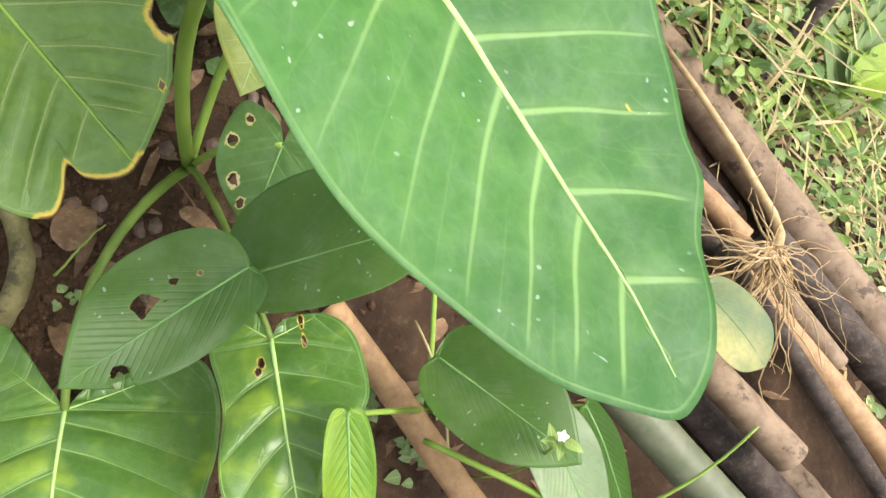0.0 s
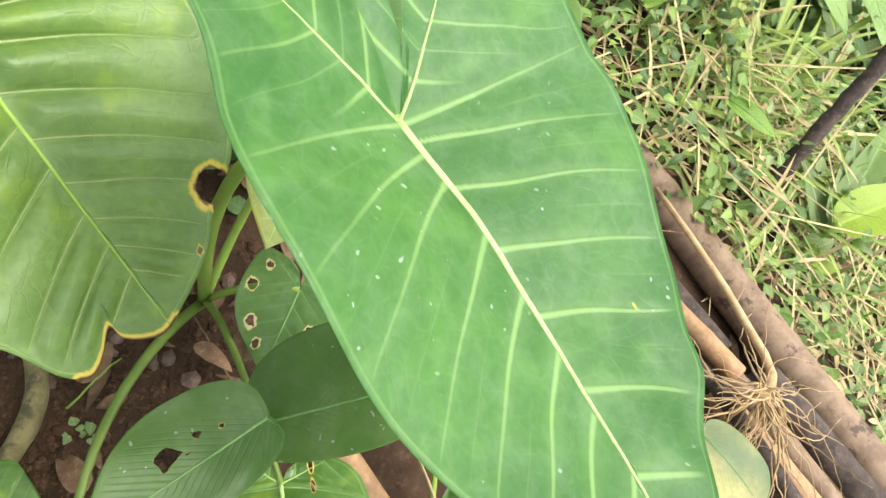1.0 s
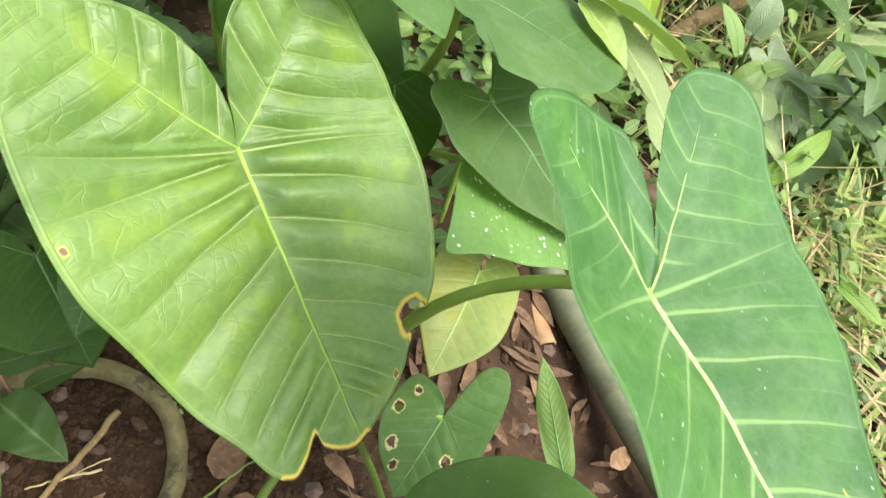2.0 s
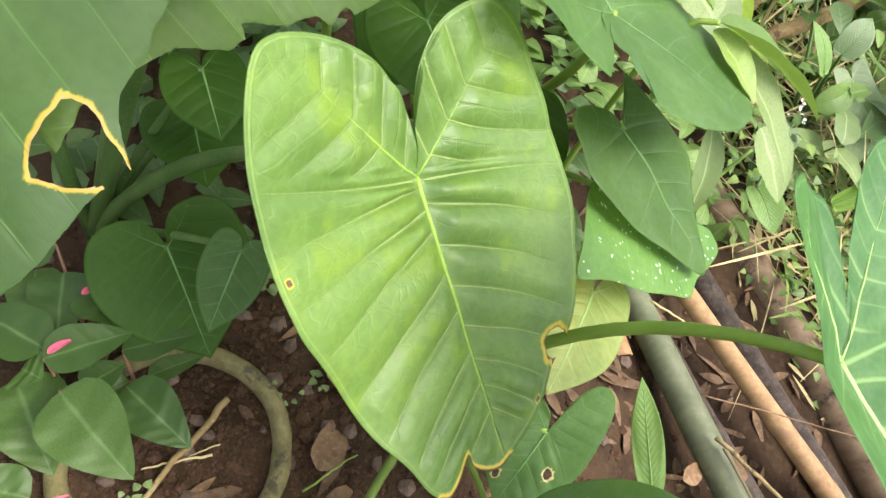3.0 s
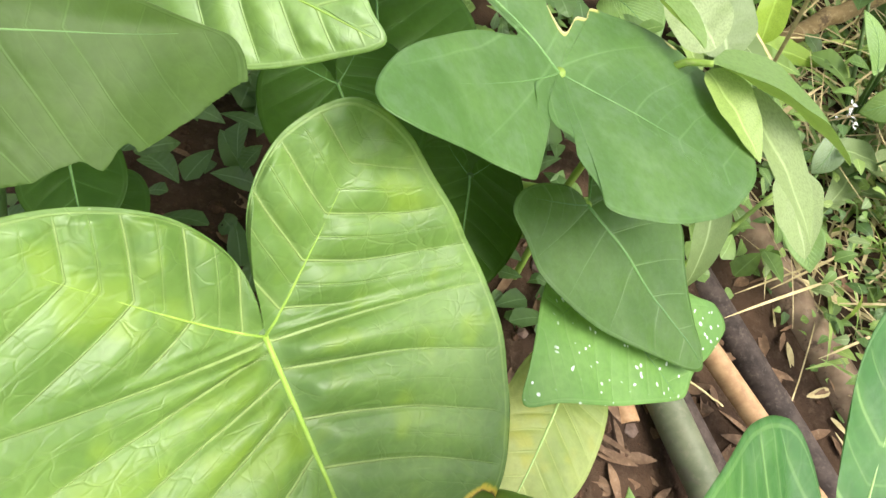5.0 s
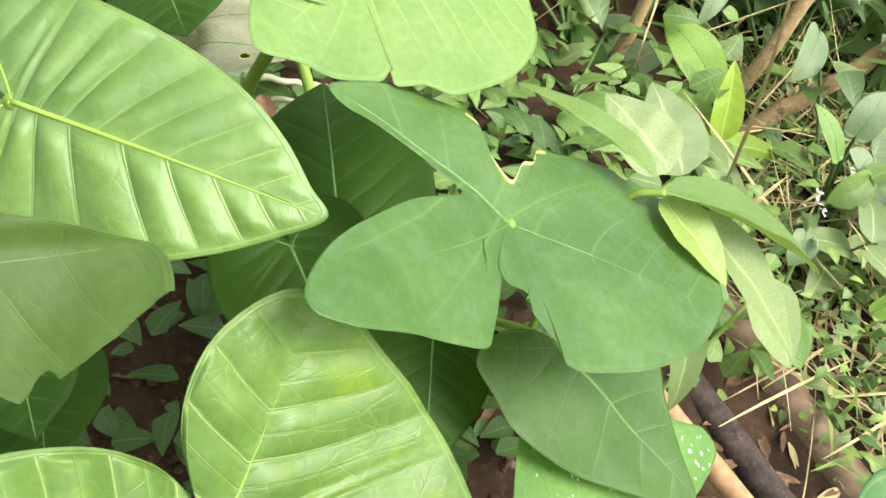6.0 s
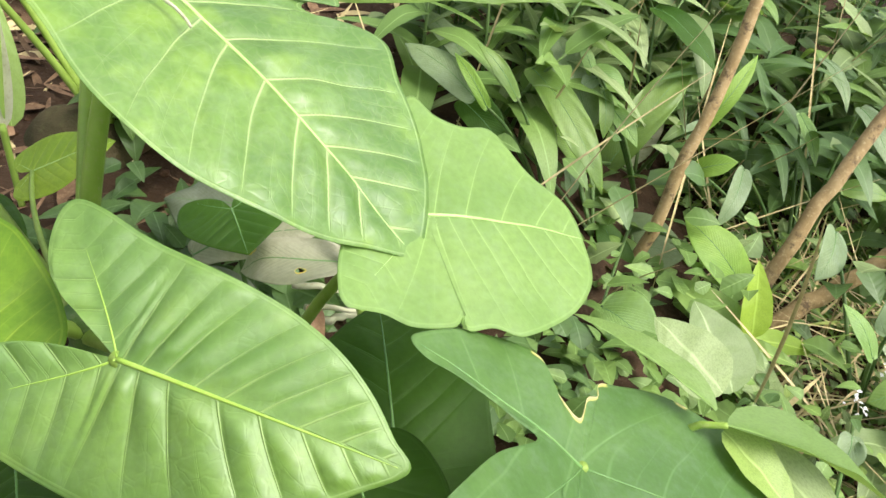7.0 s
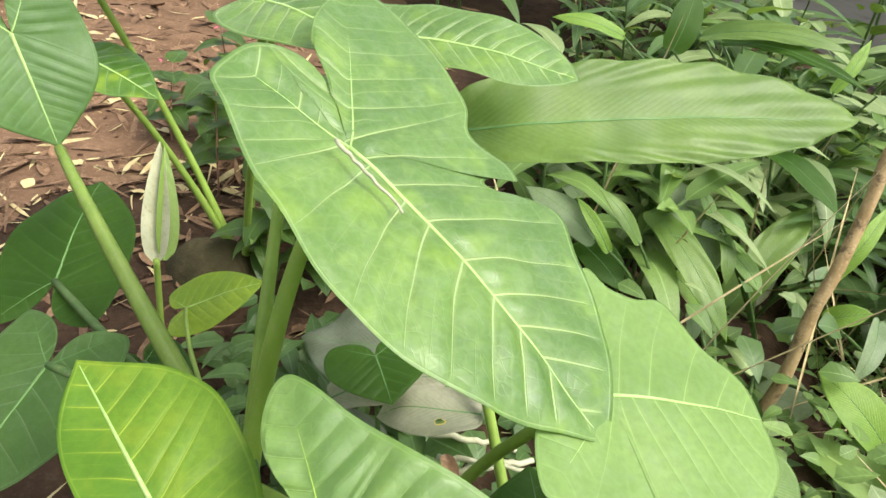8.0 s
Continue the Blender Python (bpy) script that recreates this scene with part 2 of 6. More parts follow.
LEAF_M = leaf_material("leaf_half_yellow", (0.09, 0.165, 0.06), (0.40, 0.40, 0.12), (0.2, 0.28, 0.12), rough=0.5, patch=0.4, patch_colour=(0.38, 0.38, 0.07), vein_show=0.2, relief=0.4)
LEAF_P = leaf_material("leaf_powdered", (0.030, 0.105, 0.006), (0.052, 0.150, 0.010), (0.16, 0.30, 0.08), rough=0.40, patch=0.25, patch_colour=(0.14, 0.20, 0.07), bloom=0.06, vein_width=0.0006, vein_show=0.05, relief=0.5, spec=0.45, spots=0.2)
LEAF_W = leaf_material("leaf_dusty", (0.125, 0.215, 0.085), (0.185, 0.290, 0.120), (0.28, 0.38, 0.20), rough=0.45, bloom=0.12, vein_width=0.0010, vein_show=0.4, relief=0.9)
STALK = grain_material("petiole_green", (0.17, 0.27, 0.040), (0.23, 0.34, 0.060), (0.25, 0.29, 0.11), (30, 30, 4), rough=0.45, bump=0.15, distance=0.0005, fine=200)
STALK_M = grain_material("petiole_olive", (0.110, 0.175, 0.028), (0.155, 0.225, 0.042), (0.18, 0.20, 0.10), (30, 30, 4), rough=0.45, bump=0.15, distance=0.0005, fine=200)
LEAF_T = leaf_material("leaf_yellow_lime", (0.15, 0.30, 0.002), (0.22, 0.38, 0.004), (0.42, 0.52, 0.06), rough=0.5, vein_width=0.0012, vein_show=0.5)
STALK_D = grain_material("petiole_dull", (0.05, 0.11, 0.025), (0.09, 0.15, 0.04), (0.16, 0.15, 0.09), (30, 30, 4), rough=0.5, bump=0.2, distance=0.0006, fine=180)
RIB = grain_material("vein_pale", (0.30, 0.46, 0.14), (0.38, 0.55, 0.18), (0.45, 0.6, 0.25), (40, 6, 40), rough=0.45, bump=0.1, distance=0.0003)
RIB_A = grain_material("vein_cream", (0.31, 0.46, 0.15), (0.39, 0.53, 0.20), (0.46, 0.58, 0.27), (40, 6, 40), rough=0.5, bump=0.1, distance=0.0003)
RIB_B = grain_material("vein_lime", (0.22, 0.36, 0.05), (0.28, 0.42, 0.07), (0.34, 0.46, 0.12), (40, 6, 40), rough=0.45, bump=0.1, distance=0.0003)
RIB_D = grain_material("vein_green", (0.10, 0.21, 0.06), (0.13, 0.25, 0.07), (0.17, 0.28, 0.10), (40, 6, 40), rough=0.45, bump=0.1, distance=0.0003)
SOIL = grain_material("soil", (0.026, 0.015, 0.009), (0.056, 0.033, 0.019), (0.085, 0.058, 0.036), (9, 9, 9), rough=0.9, bump=0.9, distance=0.006, fine=70, spec=0.15)
CLOD = grain_material("soil_clod", (0.045, 0.024, 0.014), (0.085, 0.046, 0.027), (0.15, 0.10, 0.06), (60, 60, 60), rough=0.9, bump=0.8, distance=0.002, fine=300, vary=0.4, spec=0.15)
BAMBOO_G = grain_material("bamboo_green", (0.085, 0.10, 0.055), (0.125, 0.135, 0.08), (0.16, 0.15, 0.10), (30, 30, 3), rough=0.5, bump=0.2, distance=0.0008, fine=90, blotch=(0.10, 0.095, 0.065))
BAMBOO_T = grain_material("bamboo_tan", (0.25, 0.145, 0.07), (0.35, 0.215, 0.11), (0.20, 0.11, 0.06), (60, 60, 3), rough=0.6, bump=0.25, distance=0.0008, fine=110, blotch=(0.24, 0.14, 0.08))
BAMBOO_B = grain_material("bamboo_weathered", (0.15, 0.098, 0.062), (0.25, 0.175, 0.115), (0.25, 0.20, 0.14), (30, 30, 4), rough=0.7, bump=0.4, distance=0.001, fine=100, blotch=(0.055, 0.035, 0.025))
BAMBOO_K = grain_material("bamboo_rotten", (0.028, 0.02, 0.016), (0.075, 0.055, 0.045), (0.14, 0.11, 0.09), (40, 40, 5), rough=0.8, bump=0.6, distance=0.0015, fine=120)
BARK = grain_material("bark", (0.22, 0.150, 0.065), (0.34, 0.245, 0.12), (0.48, 0.38, 0.22), (25, 25, 12), rough=0.85, bump=0.7, distance=0.002, fine=120, blotch=(0.09, 0.06, 0.035))
ROOT = grain_material("root_tan", (0.34, 0.23, 0.11), (0.46, 0.33, 0.18), (0.16, 0.10, 0.05), (60, 60, 20), rough=0.8, bump=0.3, distance=0.0005)
DRY = grain_material("dry_leaf", (0.12, 0.068, 0.036), (0.23, 0.138, 0.075), (0.32, 0.22, 0.14), (30, 30, 30), rough=0.75, bump=0.4, distance=0.001, vary=0.5)
STRAW = grain_material("straw", (0.40, 0.32, 0.15), (0.54, 0.45, 0.24), (0.25, 0.17, 0.08), (40, 40, 8), rough=0.7, bump=0.3, distance=0.0005, vary=0.4)
POT = grain_material("mossy_rim", (0.12, 0.105, 0.042), (0.22, 0.185, 0.085), (0.24, 0.22, 0.13), (35, 35, 35), rough=0.85, bump=0.6, distance=0.0015, fine=160, blotch=(0.055, 0.05, 0.03))
CONCRETE = grain_material("old_concrete", (0.20, 0.19, 0.17), (0.30, 0.29, 0.26), (0.12, 0.12, 0.10), (3, 3, 3), rough=0.9, bump=0.4, distance=0.003, fine=40)
STONE = grain_material("pebble", (0.09, 0.055, 0.04), (0.16, 0.11, 0.085), (0.2, 0.16, 0.13), (50, 50, 50), rough=0.8, bump=0.4, distance=0.001, vary=0.4)
PINK = grain_material("petal_pink", (0.52, 0.07, 0.13), (0.62, 0.13, 0.22), (0.7, 0.25, 0.3), (80, 80, 80), rough=0.5, bump=0.2, distance=0.0005)
PALE = grain_material("wilted_pale", (0.33, 0.34, 0.22), (0.46, 0.46, 0.32), (0.25, 0.22, 0.12), (20, 20, 20), rough=0.65, bump=0.5, distance=0.001)
WHITE = grain_material("petal_white", (0.72, 0.72, 0.70), (0.8, 0.8, 0.8), (0.7, 0.62, 0.75), (80, 80, 80), rough=0.5, bump=0.2, distance=0.0005)
GREEN_1 = foliage_material("foliage_mid", (0.085, 0.190, 0.028), (0.165, 0.315, 0.055))
GREEN_2 = foliage_material("foliage_light", (0.16, 0.31, 0.045), (0.29, 0.46, 0.09))
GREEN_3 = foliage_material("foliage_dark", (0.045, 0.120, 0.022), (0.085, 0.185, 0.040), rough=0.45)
GREEN_4 = foliage_material("foliage_greyish", (0.14, 0.24, 0.07), (0.26, 0.39, 0.13))
GREEN_6 = foliage_material("foliage_grass", (0.22, 0.36, 0.055), (0.36, 0.50, 0.10))
MOSS = grain_material("mossy_soil", (0.040, 0.036, 0.018), (0.075, 0.060, 0.032), (0.07, 0.085, 0.03), (14, 14, 14), rough=0.95, bump=0.9, distance=0.004, fine=90, spec=0.1)
GREEN_5 = foliage_material("foliage_lime", (0.22, 0.42, 0.012), (0.3, 0.5, 0.02), through_light=0.4)


# ---- builders ----
def mesh_object(name, verts, faces, mat, parent=None, label="", smooth=True, floats=()):
    me = bpy.data.meshes.new(name)
    me.from_pydata([tuple(v) for v in verts], [], faces)
    me.materials.append(mat)
    if smooth:
        me.polygons.foreach_set("use_smooth", np.ones(len(me.polygons), bool))
    for key, values in floats:
        me.attributes.new(key, "FLOAT", "POINT").data.foreach_set("value", np.asarray(values, np.float32))
    ob = new(name, me)
    if parent is not None:
        ob.parent = parent
    if label:
        ob["label"] = label
    return ob


def holder(name, at, label, category, group=""):
    ob = new(name)
    ob.location = at
    ob.empty_display_size = 0.02
    return tagged(ob, label, category, group)


def settle(ob, parent, m):
    """Puts ob at the world pose m under a parent that has only a place."""
    ob.parent = parent
    ob.matrix_basis = Matrix.Translation(-Vector(parent.location)) @ m
    return ob


def smooth01(x, lo, hi):
    t = np.clip((np.asarray(x, float) - lo) / (hi - lo), 0, 1)
    return t * t * (3 - 2 * t)


def bezier(p0, p1, p2, p3, n):
    t = np.linspace(0, 1, n, endpoint=False)[:, None]
    p0, p1, p2, p3 = map(np.array, (p0, p1, p2, p3))
    return (1 - t) ** 3 * p0 + 3 * t * (1 - t) ** 2 * p1 + 3 * t * t * (1 - t) * p2 + t ** 3 * p3


def half_outline(length, a, w, b, c, sharp, n, full=0.55):
    """One half of an arrow-shaped blade, from the notch at its stalk round the lobe to its tip."""
    notch = bezier((-0.004, 0.0008), (-0.45 * b, 0.10 * c), (-b, 0.15 * c), (-b, c), n // 4)
    lobe = bezier((-b, c), (-b, c + 0.62 * (w - c)), (a - 0.62 * (a + b), w), (a, w), n // 3)
    flank = bezier((a, w), (a + 0.5 * (length - a), w), (length - 0.30 * (length - a) * (1 - 0.6 * sharp), full * w * (1 - sharp)), (length, 0.0), n - n // 4 - n // 3)
    return np.vstack([notch, lobe, flank])


def spline_round(knots, count):
    """A smooth line through the knots, as count places evenly apart."""
    K = np.array(knots, float)
    ahead = np.roll(K, -1, 0)
    turn = np.zeros_like(K)
    turn[1:-1] = 0.5 * (K[2:] - K[:-2])
    line = []
    for i in range(len(K) - 1):
        near = min(1.0, np.linalg.norm(ahead[i] - K[i]) / max(1e-6, np.linalg.norm(turn[i])))
        far = min(1.0, np.linalg.norm(ahead[i] - K[i]) / max(1e-6, np.linalg.norm(turn[i + 1])))
        line.append(bezier(K[i], K[i] + near * turn[i] / 3, K[i + 1] - far * turn[i + 1] / 3, K[i + 1], 24))
    line = np.vstack(line + [K[-1:]])
    way = np.r_[0, np.cumsum(np.hypot(*np.diff(line, axis=0).T))]
    at = np.linspace(0, way[-1], count)
    return np.stack([np.interp(at, way, line[:, 0]), np.interp(at, way, line[:, 1])], 1)


def vein_field(u, av, veins, wide, gap):
    """For places u along and av off the midrib: their place in the row of side veins (whole numbers on a vein), and the veins' distance there."""
    rows = [u0 + k * av * (0.65 + 0.35 * av / wide) for u0, k in veins]
    q, apart = (u - rows[0]) / gap, np.full(len(u), gap)
    for i, row in enumerate(rows):
        ahead = rows[i + 1] if i + 1 < len(rows) else row + gap * 1.3
        width = np.maximum(ahead - row, 0.3 * gap)
        here = u >= row
        q[here] = i + np.minimum((u - row)[here] / width[here], 4.0 if i + 1 == len(rows) else 1.0)
        apart[here] = (width / math.sqrt(1 + veins[i][1] ** 2))[here]
    return q, apart


def noise2(x, y, scale, seed):
    return np.array([noise.noise((float(p) * scale, float(q) * scale, seed)) for p, q in zip(x, y)])


def tear(u, v, corners, seed):
    """Which places lie within a torn-out piece, how far the others are from its rim, and the nearest place on it."""
    C = np.array(corners, float)
    inside = np.zeros(len(u), bool)
    best = np.full(len(u), 9.0)
    foot = np.zeros((len(u), 2))
    wu = u + 0.0022 * noise2(u, v, 90, seed)
    wv = v + 0.0022 * noise2(u, v, 90, seed + 7)
    for (au, av), (bu, bv) in zip(C, np.roll(C, -1, 0)):
        hit = (av > wv) != (bv > wv)
        inside ^= hit & (wu < (bu - au) * (wv - av) / ((bv - av) or 1e-9) + au)
        d = np.array((bu - au, bv - av))
        t = np.clip(((wu - au) * d[0] + (wv - av) * d[1]) / (d @ d), 0, 1)
        pu, pv = au + t * d[0], av + t * d[1]
        dist = np.hypot(wu - pu, wv - pv)
        k = dist < best
        best[k] = dist[k]
        foot[k, 0], foot[k, 1] = (pu + u - wu)[k], (pv + v - wv)[k]
    return inside, best, foot


def taro_leaf(plant, node, tip, up, left, right, mat, bow=0.012, fold=(0.0, 0.0), lift=(0.0, 0.0), sharp=0.35, ripple=0.003, gap=0.028, quilt=0.0015, holes=(), label="", rib=None, rib_size=0.0026, n=110, rings=46, seed=1.0, slope=(0.62, 0.62), droop=0.0, rear=0.0, full=0.55, cuts=(), cut_rim=0.012, skirt=0.0002, name="leaf_blade", outline=(), veins=(), sway=0.0, burns=(), edge_wave=0.012):
    """A blade whose stalk joins at node and whose midrib runs to tip; left and right give each half's
    (place of greatest width, width, lobe reach, lobe offset). holes: (along, across, radius along, radius across, scorch); cuts: (scorch, corners) of torn-out pieces.
    outline: knots of a spline that goes round the blade from the notch over the tip and back; veins: for each half, where side veins leave the
    midrib and how they slope; sway: the midrib's bend; burns: (along, across, reach) of scorched stretches of the margin."""
    node, tip = Vector(node), Vector(tip)
    full = full if isinstance(full, tuple) else (full, full)
    length = (tip - node).length
    x = (tip - node).normalized()
    z = Vector(up)
    z = (z - x * z.dot(x)).normalized()
    y = z.cross(x)
    pose_m = Matrix.Translation(node) @ Matrix((x, y, z)).transposed().to_4x4()
    lo = half_outline(length, *left, sharp, n, full[0])
    ro = half_outline(length, *right, sharp, n, full[1])
    ro[:, 1] *= -1
    rim = np.vstack([lo, [[length, 0]], ro[::-1]])
    if outline:
        rim = spline_round(outline, 2 * n)
    ang = np.cumsum(np.r_[0, np.hypot(*np.diff(rim, axis=0).T)])
    edge = 1 + edge_wave * np.array([noise.noise((float(s) * 22, seed, 3)) for s in ang])
    rim = rim * edge[:, None]
    m = len(rim)
    rho = np.r_[np.linspace(0.03, 1, rings - 1), 1.0]
    P = (rho[:, None, None] * rim[None]).reshape(-1, 2)
    R = np.repeat(rho, m)
    u, v = np.r_[0, P[:, 0]], np.r_[0, P[:, 1]]
    R = np.r_[0, R]
    middle = sway * 4 * np.clip(u / length, 0, 1) * (1 - np.clip(u / length, 0, 1))
    s = np.where(v >= middle, 0, 1)
    wide = np.where(s == 0, left[1], right[1])
    av = np.abs(v - middle)
    # side veins leave the midrib towards the tip; those of the lobes leave the two basal ribs
    bend = noise2(u, v, 7, seed + 20)
    base_q = (u - np.array(slope)[s] * av - 1.5 * av * av) / gap
    spacing = np.full(len(u), gap)
    if veins:
        for side in (0, 1):
            here = s == side
            base_q[here], spacing[here] = vein_field(u[here], av[here], veins[side], (left, right)[side][1], gap)
    lob = np.array([[left[2], left[3]], [right[2], right[3]]])
    d = lob / np.linalg.norm(lob, axis=1)[:, None]
    along = -u * d[s, 0] + av * d[s, 1]
    off = u * d[s, 1] + av * d[s, 0]
    lobe_q = (along - 0.45 * np.abs(off) - 1.0 * off * off) / gap + 0.5 + 0.25 * bend + 0.08 * noise2(u, v, 22, seed + 31)
    fade = 1 - 0.65 * smooth01(av, 0.10 * wide, 0.95 * wide)
    on = fade * smooth01(base_q, -0.3, -0.12) * (1 - smooth01(R, 0.90, 0.985))
    on2 = fade * smooth01(-base_q, 0.15, 0.45) * smooth01(lobe_q, 0.2, 0.45) * 0.9 * (1 - smooth01(R, 0.90, 0.985))
    on3 = 0.6 * on * smooth01(av, 0.25 * wide, 0.6 * wide) * smooth01(base_q, 0.1, 0.4)
    wander = 0.10 * noise2(u, v, 22, seed + 31)
    qv = base_q + ((0.05 * bend + 0.5 * wander) if veins else (0.38 * bend + wander + 0.35 * s)) * smooth01(base_q, 0.15, 1.2)
    margin = (1 - R) * np.hypot(u, v) / np.maximum(R, 0.03)
    # form of the surface
    f, g = np.array(fold)[s], np.array(lift)[s]
    t = np.clip(u / length, 0, 1)
    h = 4 * bow * t * (1 - t) + f * av * (1 - 0.75 * smooth01(t, 0.15, 0.65)) + rear * np.maximum(-u, 0)
    h = h + g * smooth01(-u, -0.02, 0.12) * (av / 0.1)
    h = h - droop * (np.minimum(u, 0) / 0.1) ** 2
    uneven = 0.9 + 0.6 * noise2(u, v, 12, seed + 13)
    h = h + quilt * uneven * (on * np.abs(np.sin(np.pi * qv)) ** 1.1 * smooth01(av, 0.0, 0.02) + on2 * np.abs(np.sin(np.pi * lobe_q)) ** 1.1 * smooth01(np.abs(off), 0.0, 0.02))
    h = h + ripple * smooth01(R, 0.5, 1.0) * np.sin(ang[np.r_[0, np.tile(np.arange(m), len(rho))]] * 60 + seed) * 0.5
    h = h + noise2(u, v, 14, seed) * ripple * 1.2 + noise2(u, v, 5, seed + 3) * 0.006 * smooth01(R, 0.1, 0.6) + noise2(u, v, 30, seed + 5) * min(quilt, 0.0016) * 0.4
    h[-m:] -= skirt
    # holes and tears with their scorched rims
    scorch = np.zeros(len(u))
    gone = np.zeros(len(u), bool)
    bites, tears = [], []
    for k, (hu, hv, ru, rv, burn) in enumerate(holes):
        ell = np.hypot((u - hu) / ru, (v - hv) / rv)
        near = ell < 3.5
        wob = np.zeros(len(u))
        big_r = max(ru, rv)
        calm = min(1.0, 0.016 / big_r)
        wob[near] = noise2(u[near], v[near], 1.1 / min(big_r, 0.03), seed + k) * 0.5 * calm + noise2(u[near], v[near], 3.2 / min(big_r, 0.02), seed + k) * 0.3 * calm
        dd = ell + wob
        gone |= dd < 1
        rim_w = min(0.0055, 0.5 * big_r) / big_r
        scorch = np.maximum(scorch, burn * (1 - smooth01(dd, 1.0, 1.0 + 1.6 * rim_w)))
        bites.append((hu, hv, ell, wob))
    for k, (burn, corners) in enumerate(cuts):
        inside, dist, foot = tear(u, v, corners, seed + k)
        gone |= inside
        scorch = np.maximum(scorch, burn * np.where(inside, 1.0, 0.60 * (1 - smooth01(dist, 0.001, cut_rim)) + 0.40 * (1 - smooth01(dist, 0.0, 0.0014))))
        tears.append((inside, foot))
    for bu, bv, reach in burns:
        scorch = np.maximum(scorch, (1 - smooth01(np.hypot(u - bu, v - bv), 0.6 * reach, reach)) * (0.60 * (1 - smooth01(margin, 0.002, 0.010)) + 0.40 * (1 - smooth01(margin, 0.0, 0.0016))))
    grid = 1 + np.arange(len(rho) * m).reshape(len(rho), m)
    quads = np.stack([grid[:-1, :-1], grid[:-1, 1:], grid[1:, 1:], grid[1:, :-1]], -1).reshape(-1, 4)
    lost = gone[quads].sum(1)
    # corners just inside a hole slide out to its rim
    edge_v = np.unique(quads[(lost > 0) & (lost < 4)])
    edge_v = edge_v[gone[edge_v]]
    for hu, hv, ell, wob in bites:
        k = edge_v[(ell + wob)[edge_v] < 1]
        grow = np.clip((1 - wob[k]) / np.maximum(ell[k], 0.05), 1, 30)
        u[k], v[k] = hu + (u[k] - hu) * grow, hv + (v[k] - hv) * grow
    for inside, foot in tears:
        k = edge_v[inside[edge_v]]
        u[k], v[k] = foot[k, 0], foot[k, 1]
    fan = np.stack([np.zeros(m - 1, int), grid[0, 1:], grid[0, :-1]], -1)
    faces = [tuple(f) for f in fan[gone[fan].sum(1) == 0].tolist()] + [tuple(f) for f in quads[lost < 4].tolist()]
    verts = np.stack([u, v, h], 1)
    ob = mesh_object(name, verts, faces, mat, None, label, True, (("q", qv), ("q2", lobe_q), ("gap", spacing * (1 + 1.4 * np.clip(av / wide, 0, 1))), ("on", on), ("on2", on2), ("on3", on3), ("edge", margin), ("scorch", scorch)))
    settle(ob, plant, pose_m)
    rib = rib or RIB
    # midrib and basal ribs lie in the skin
    def height(uu, vv):
        k = int(np.argmin((u - uu) ** 2 + (v - vv) ** 2))
        return float(h[k])
    def torn(uu, vv):
        return bool(gone[int(np.argmin((u - uu) ** 2 + (v - vv) ** 2))])
    def bend_at(k):
        return sway * 4 * k * (1 - k)
    steps = np.array([k for k in np.linspace(0, 0.96, 40) if not torn(length * k, bend_at(k))])
    if steps[0] == 0:
        steps = steps[:1 + next((i for i in range(len(steps) - 1) if steps[i + 1] - steps[i] > 0.03), len(steps))]
    tube_mesh("midrib", [(length * k, bend_at(k), height(length * k, bend_at(k)) - rib_size * 0.18 * (1 - k)) for k in steps], [rib_size * (1.02 - k) ** 0.9 * 0.8 + 0.0002 for k in steps], rib, ob, sides=8)
    for sign, (a, w, b, c) in ((1, left), (-1, right)):
        pts = []
        for k in np.linspace(0, 0.85, 12):
            uu, vv = -b * k, sign * c * (k ** 0.9)
            pts.append((uu, vv, height(uu, vv) - rib_size * 0.12 * (1 - k)))
        tube_mesh("basal_rib", pts, [rib_size * 0.5 * (0.88 - k) ** 1.3 + 0.0001 for k in np.linspace(0, 0.85, 12)], rib, ob, sides=7)
    return ob


def tube_mesh(name, points, radii, mat, parent=None, label="", sides=10, squash=1.0):
    """A round, tapered rod along points."""
    P = [Vector(p) for p in points]
    verts, faces = [], []
    prev = None
    for i, p in enumerate(P):
        d = (P[min(i + 1, len(P) - 1)] - P[max(i - 1, 0)]).normalized()
        ref = prev if prev is not None else (Vector((0, 0, 1)) if abs(d.z) < 0.9 else Vector((1, 0, 0)))
        x = (ref - d * ref.dot(d)).normalized()
        prev = x
        y = d.cross(x)
        for k in range(sides):
            a = 2 * math.pi * k / sides
            verts.append(p + (x * math.cos(a) * squash + y * math.sin(a)) * radii[i])
    for i in range(len(P) - 1):
        for k in range(sides):
            a, b = i * sides + k, i * sides + (k + 1) % sides
            faces.append((a, b, b + sides, a + sides))
    faces.append(tuple(range(sides))[::-1])
    faces.append(tuple((len(P) - 1) * sides + k for k in range(sides)))
    return mesh_object(name, verts, faces, mat, parent, label)


def curve_points(a, b, sag=(0, 0, 0), n=14):
    a, b, s = Vector(a), Vector(b), Vector(sag)
    return [a.lerp(b, k / (n - 1)) + s * (4 * (k / (n - 1)) * (1 - k / (n - 1))) for k in range(n)]


def petiole(plant, a, b, sag=(0, 0, 0), r0=0.010, r1=0.006, mat=None, label=""):
    """A leaf stalk from the plant's base a to the blade at b."""
    o = Vector(plant.location)
    pts = [p - o for p in curve_points(a, b, sag)]
    return tube_mesh("petiole", pts, [r0 + (r1 - r0) * k / 13 for k in range(14)], mat or STALK, plant, label)


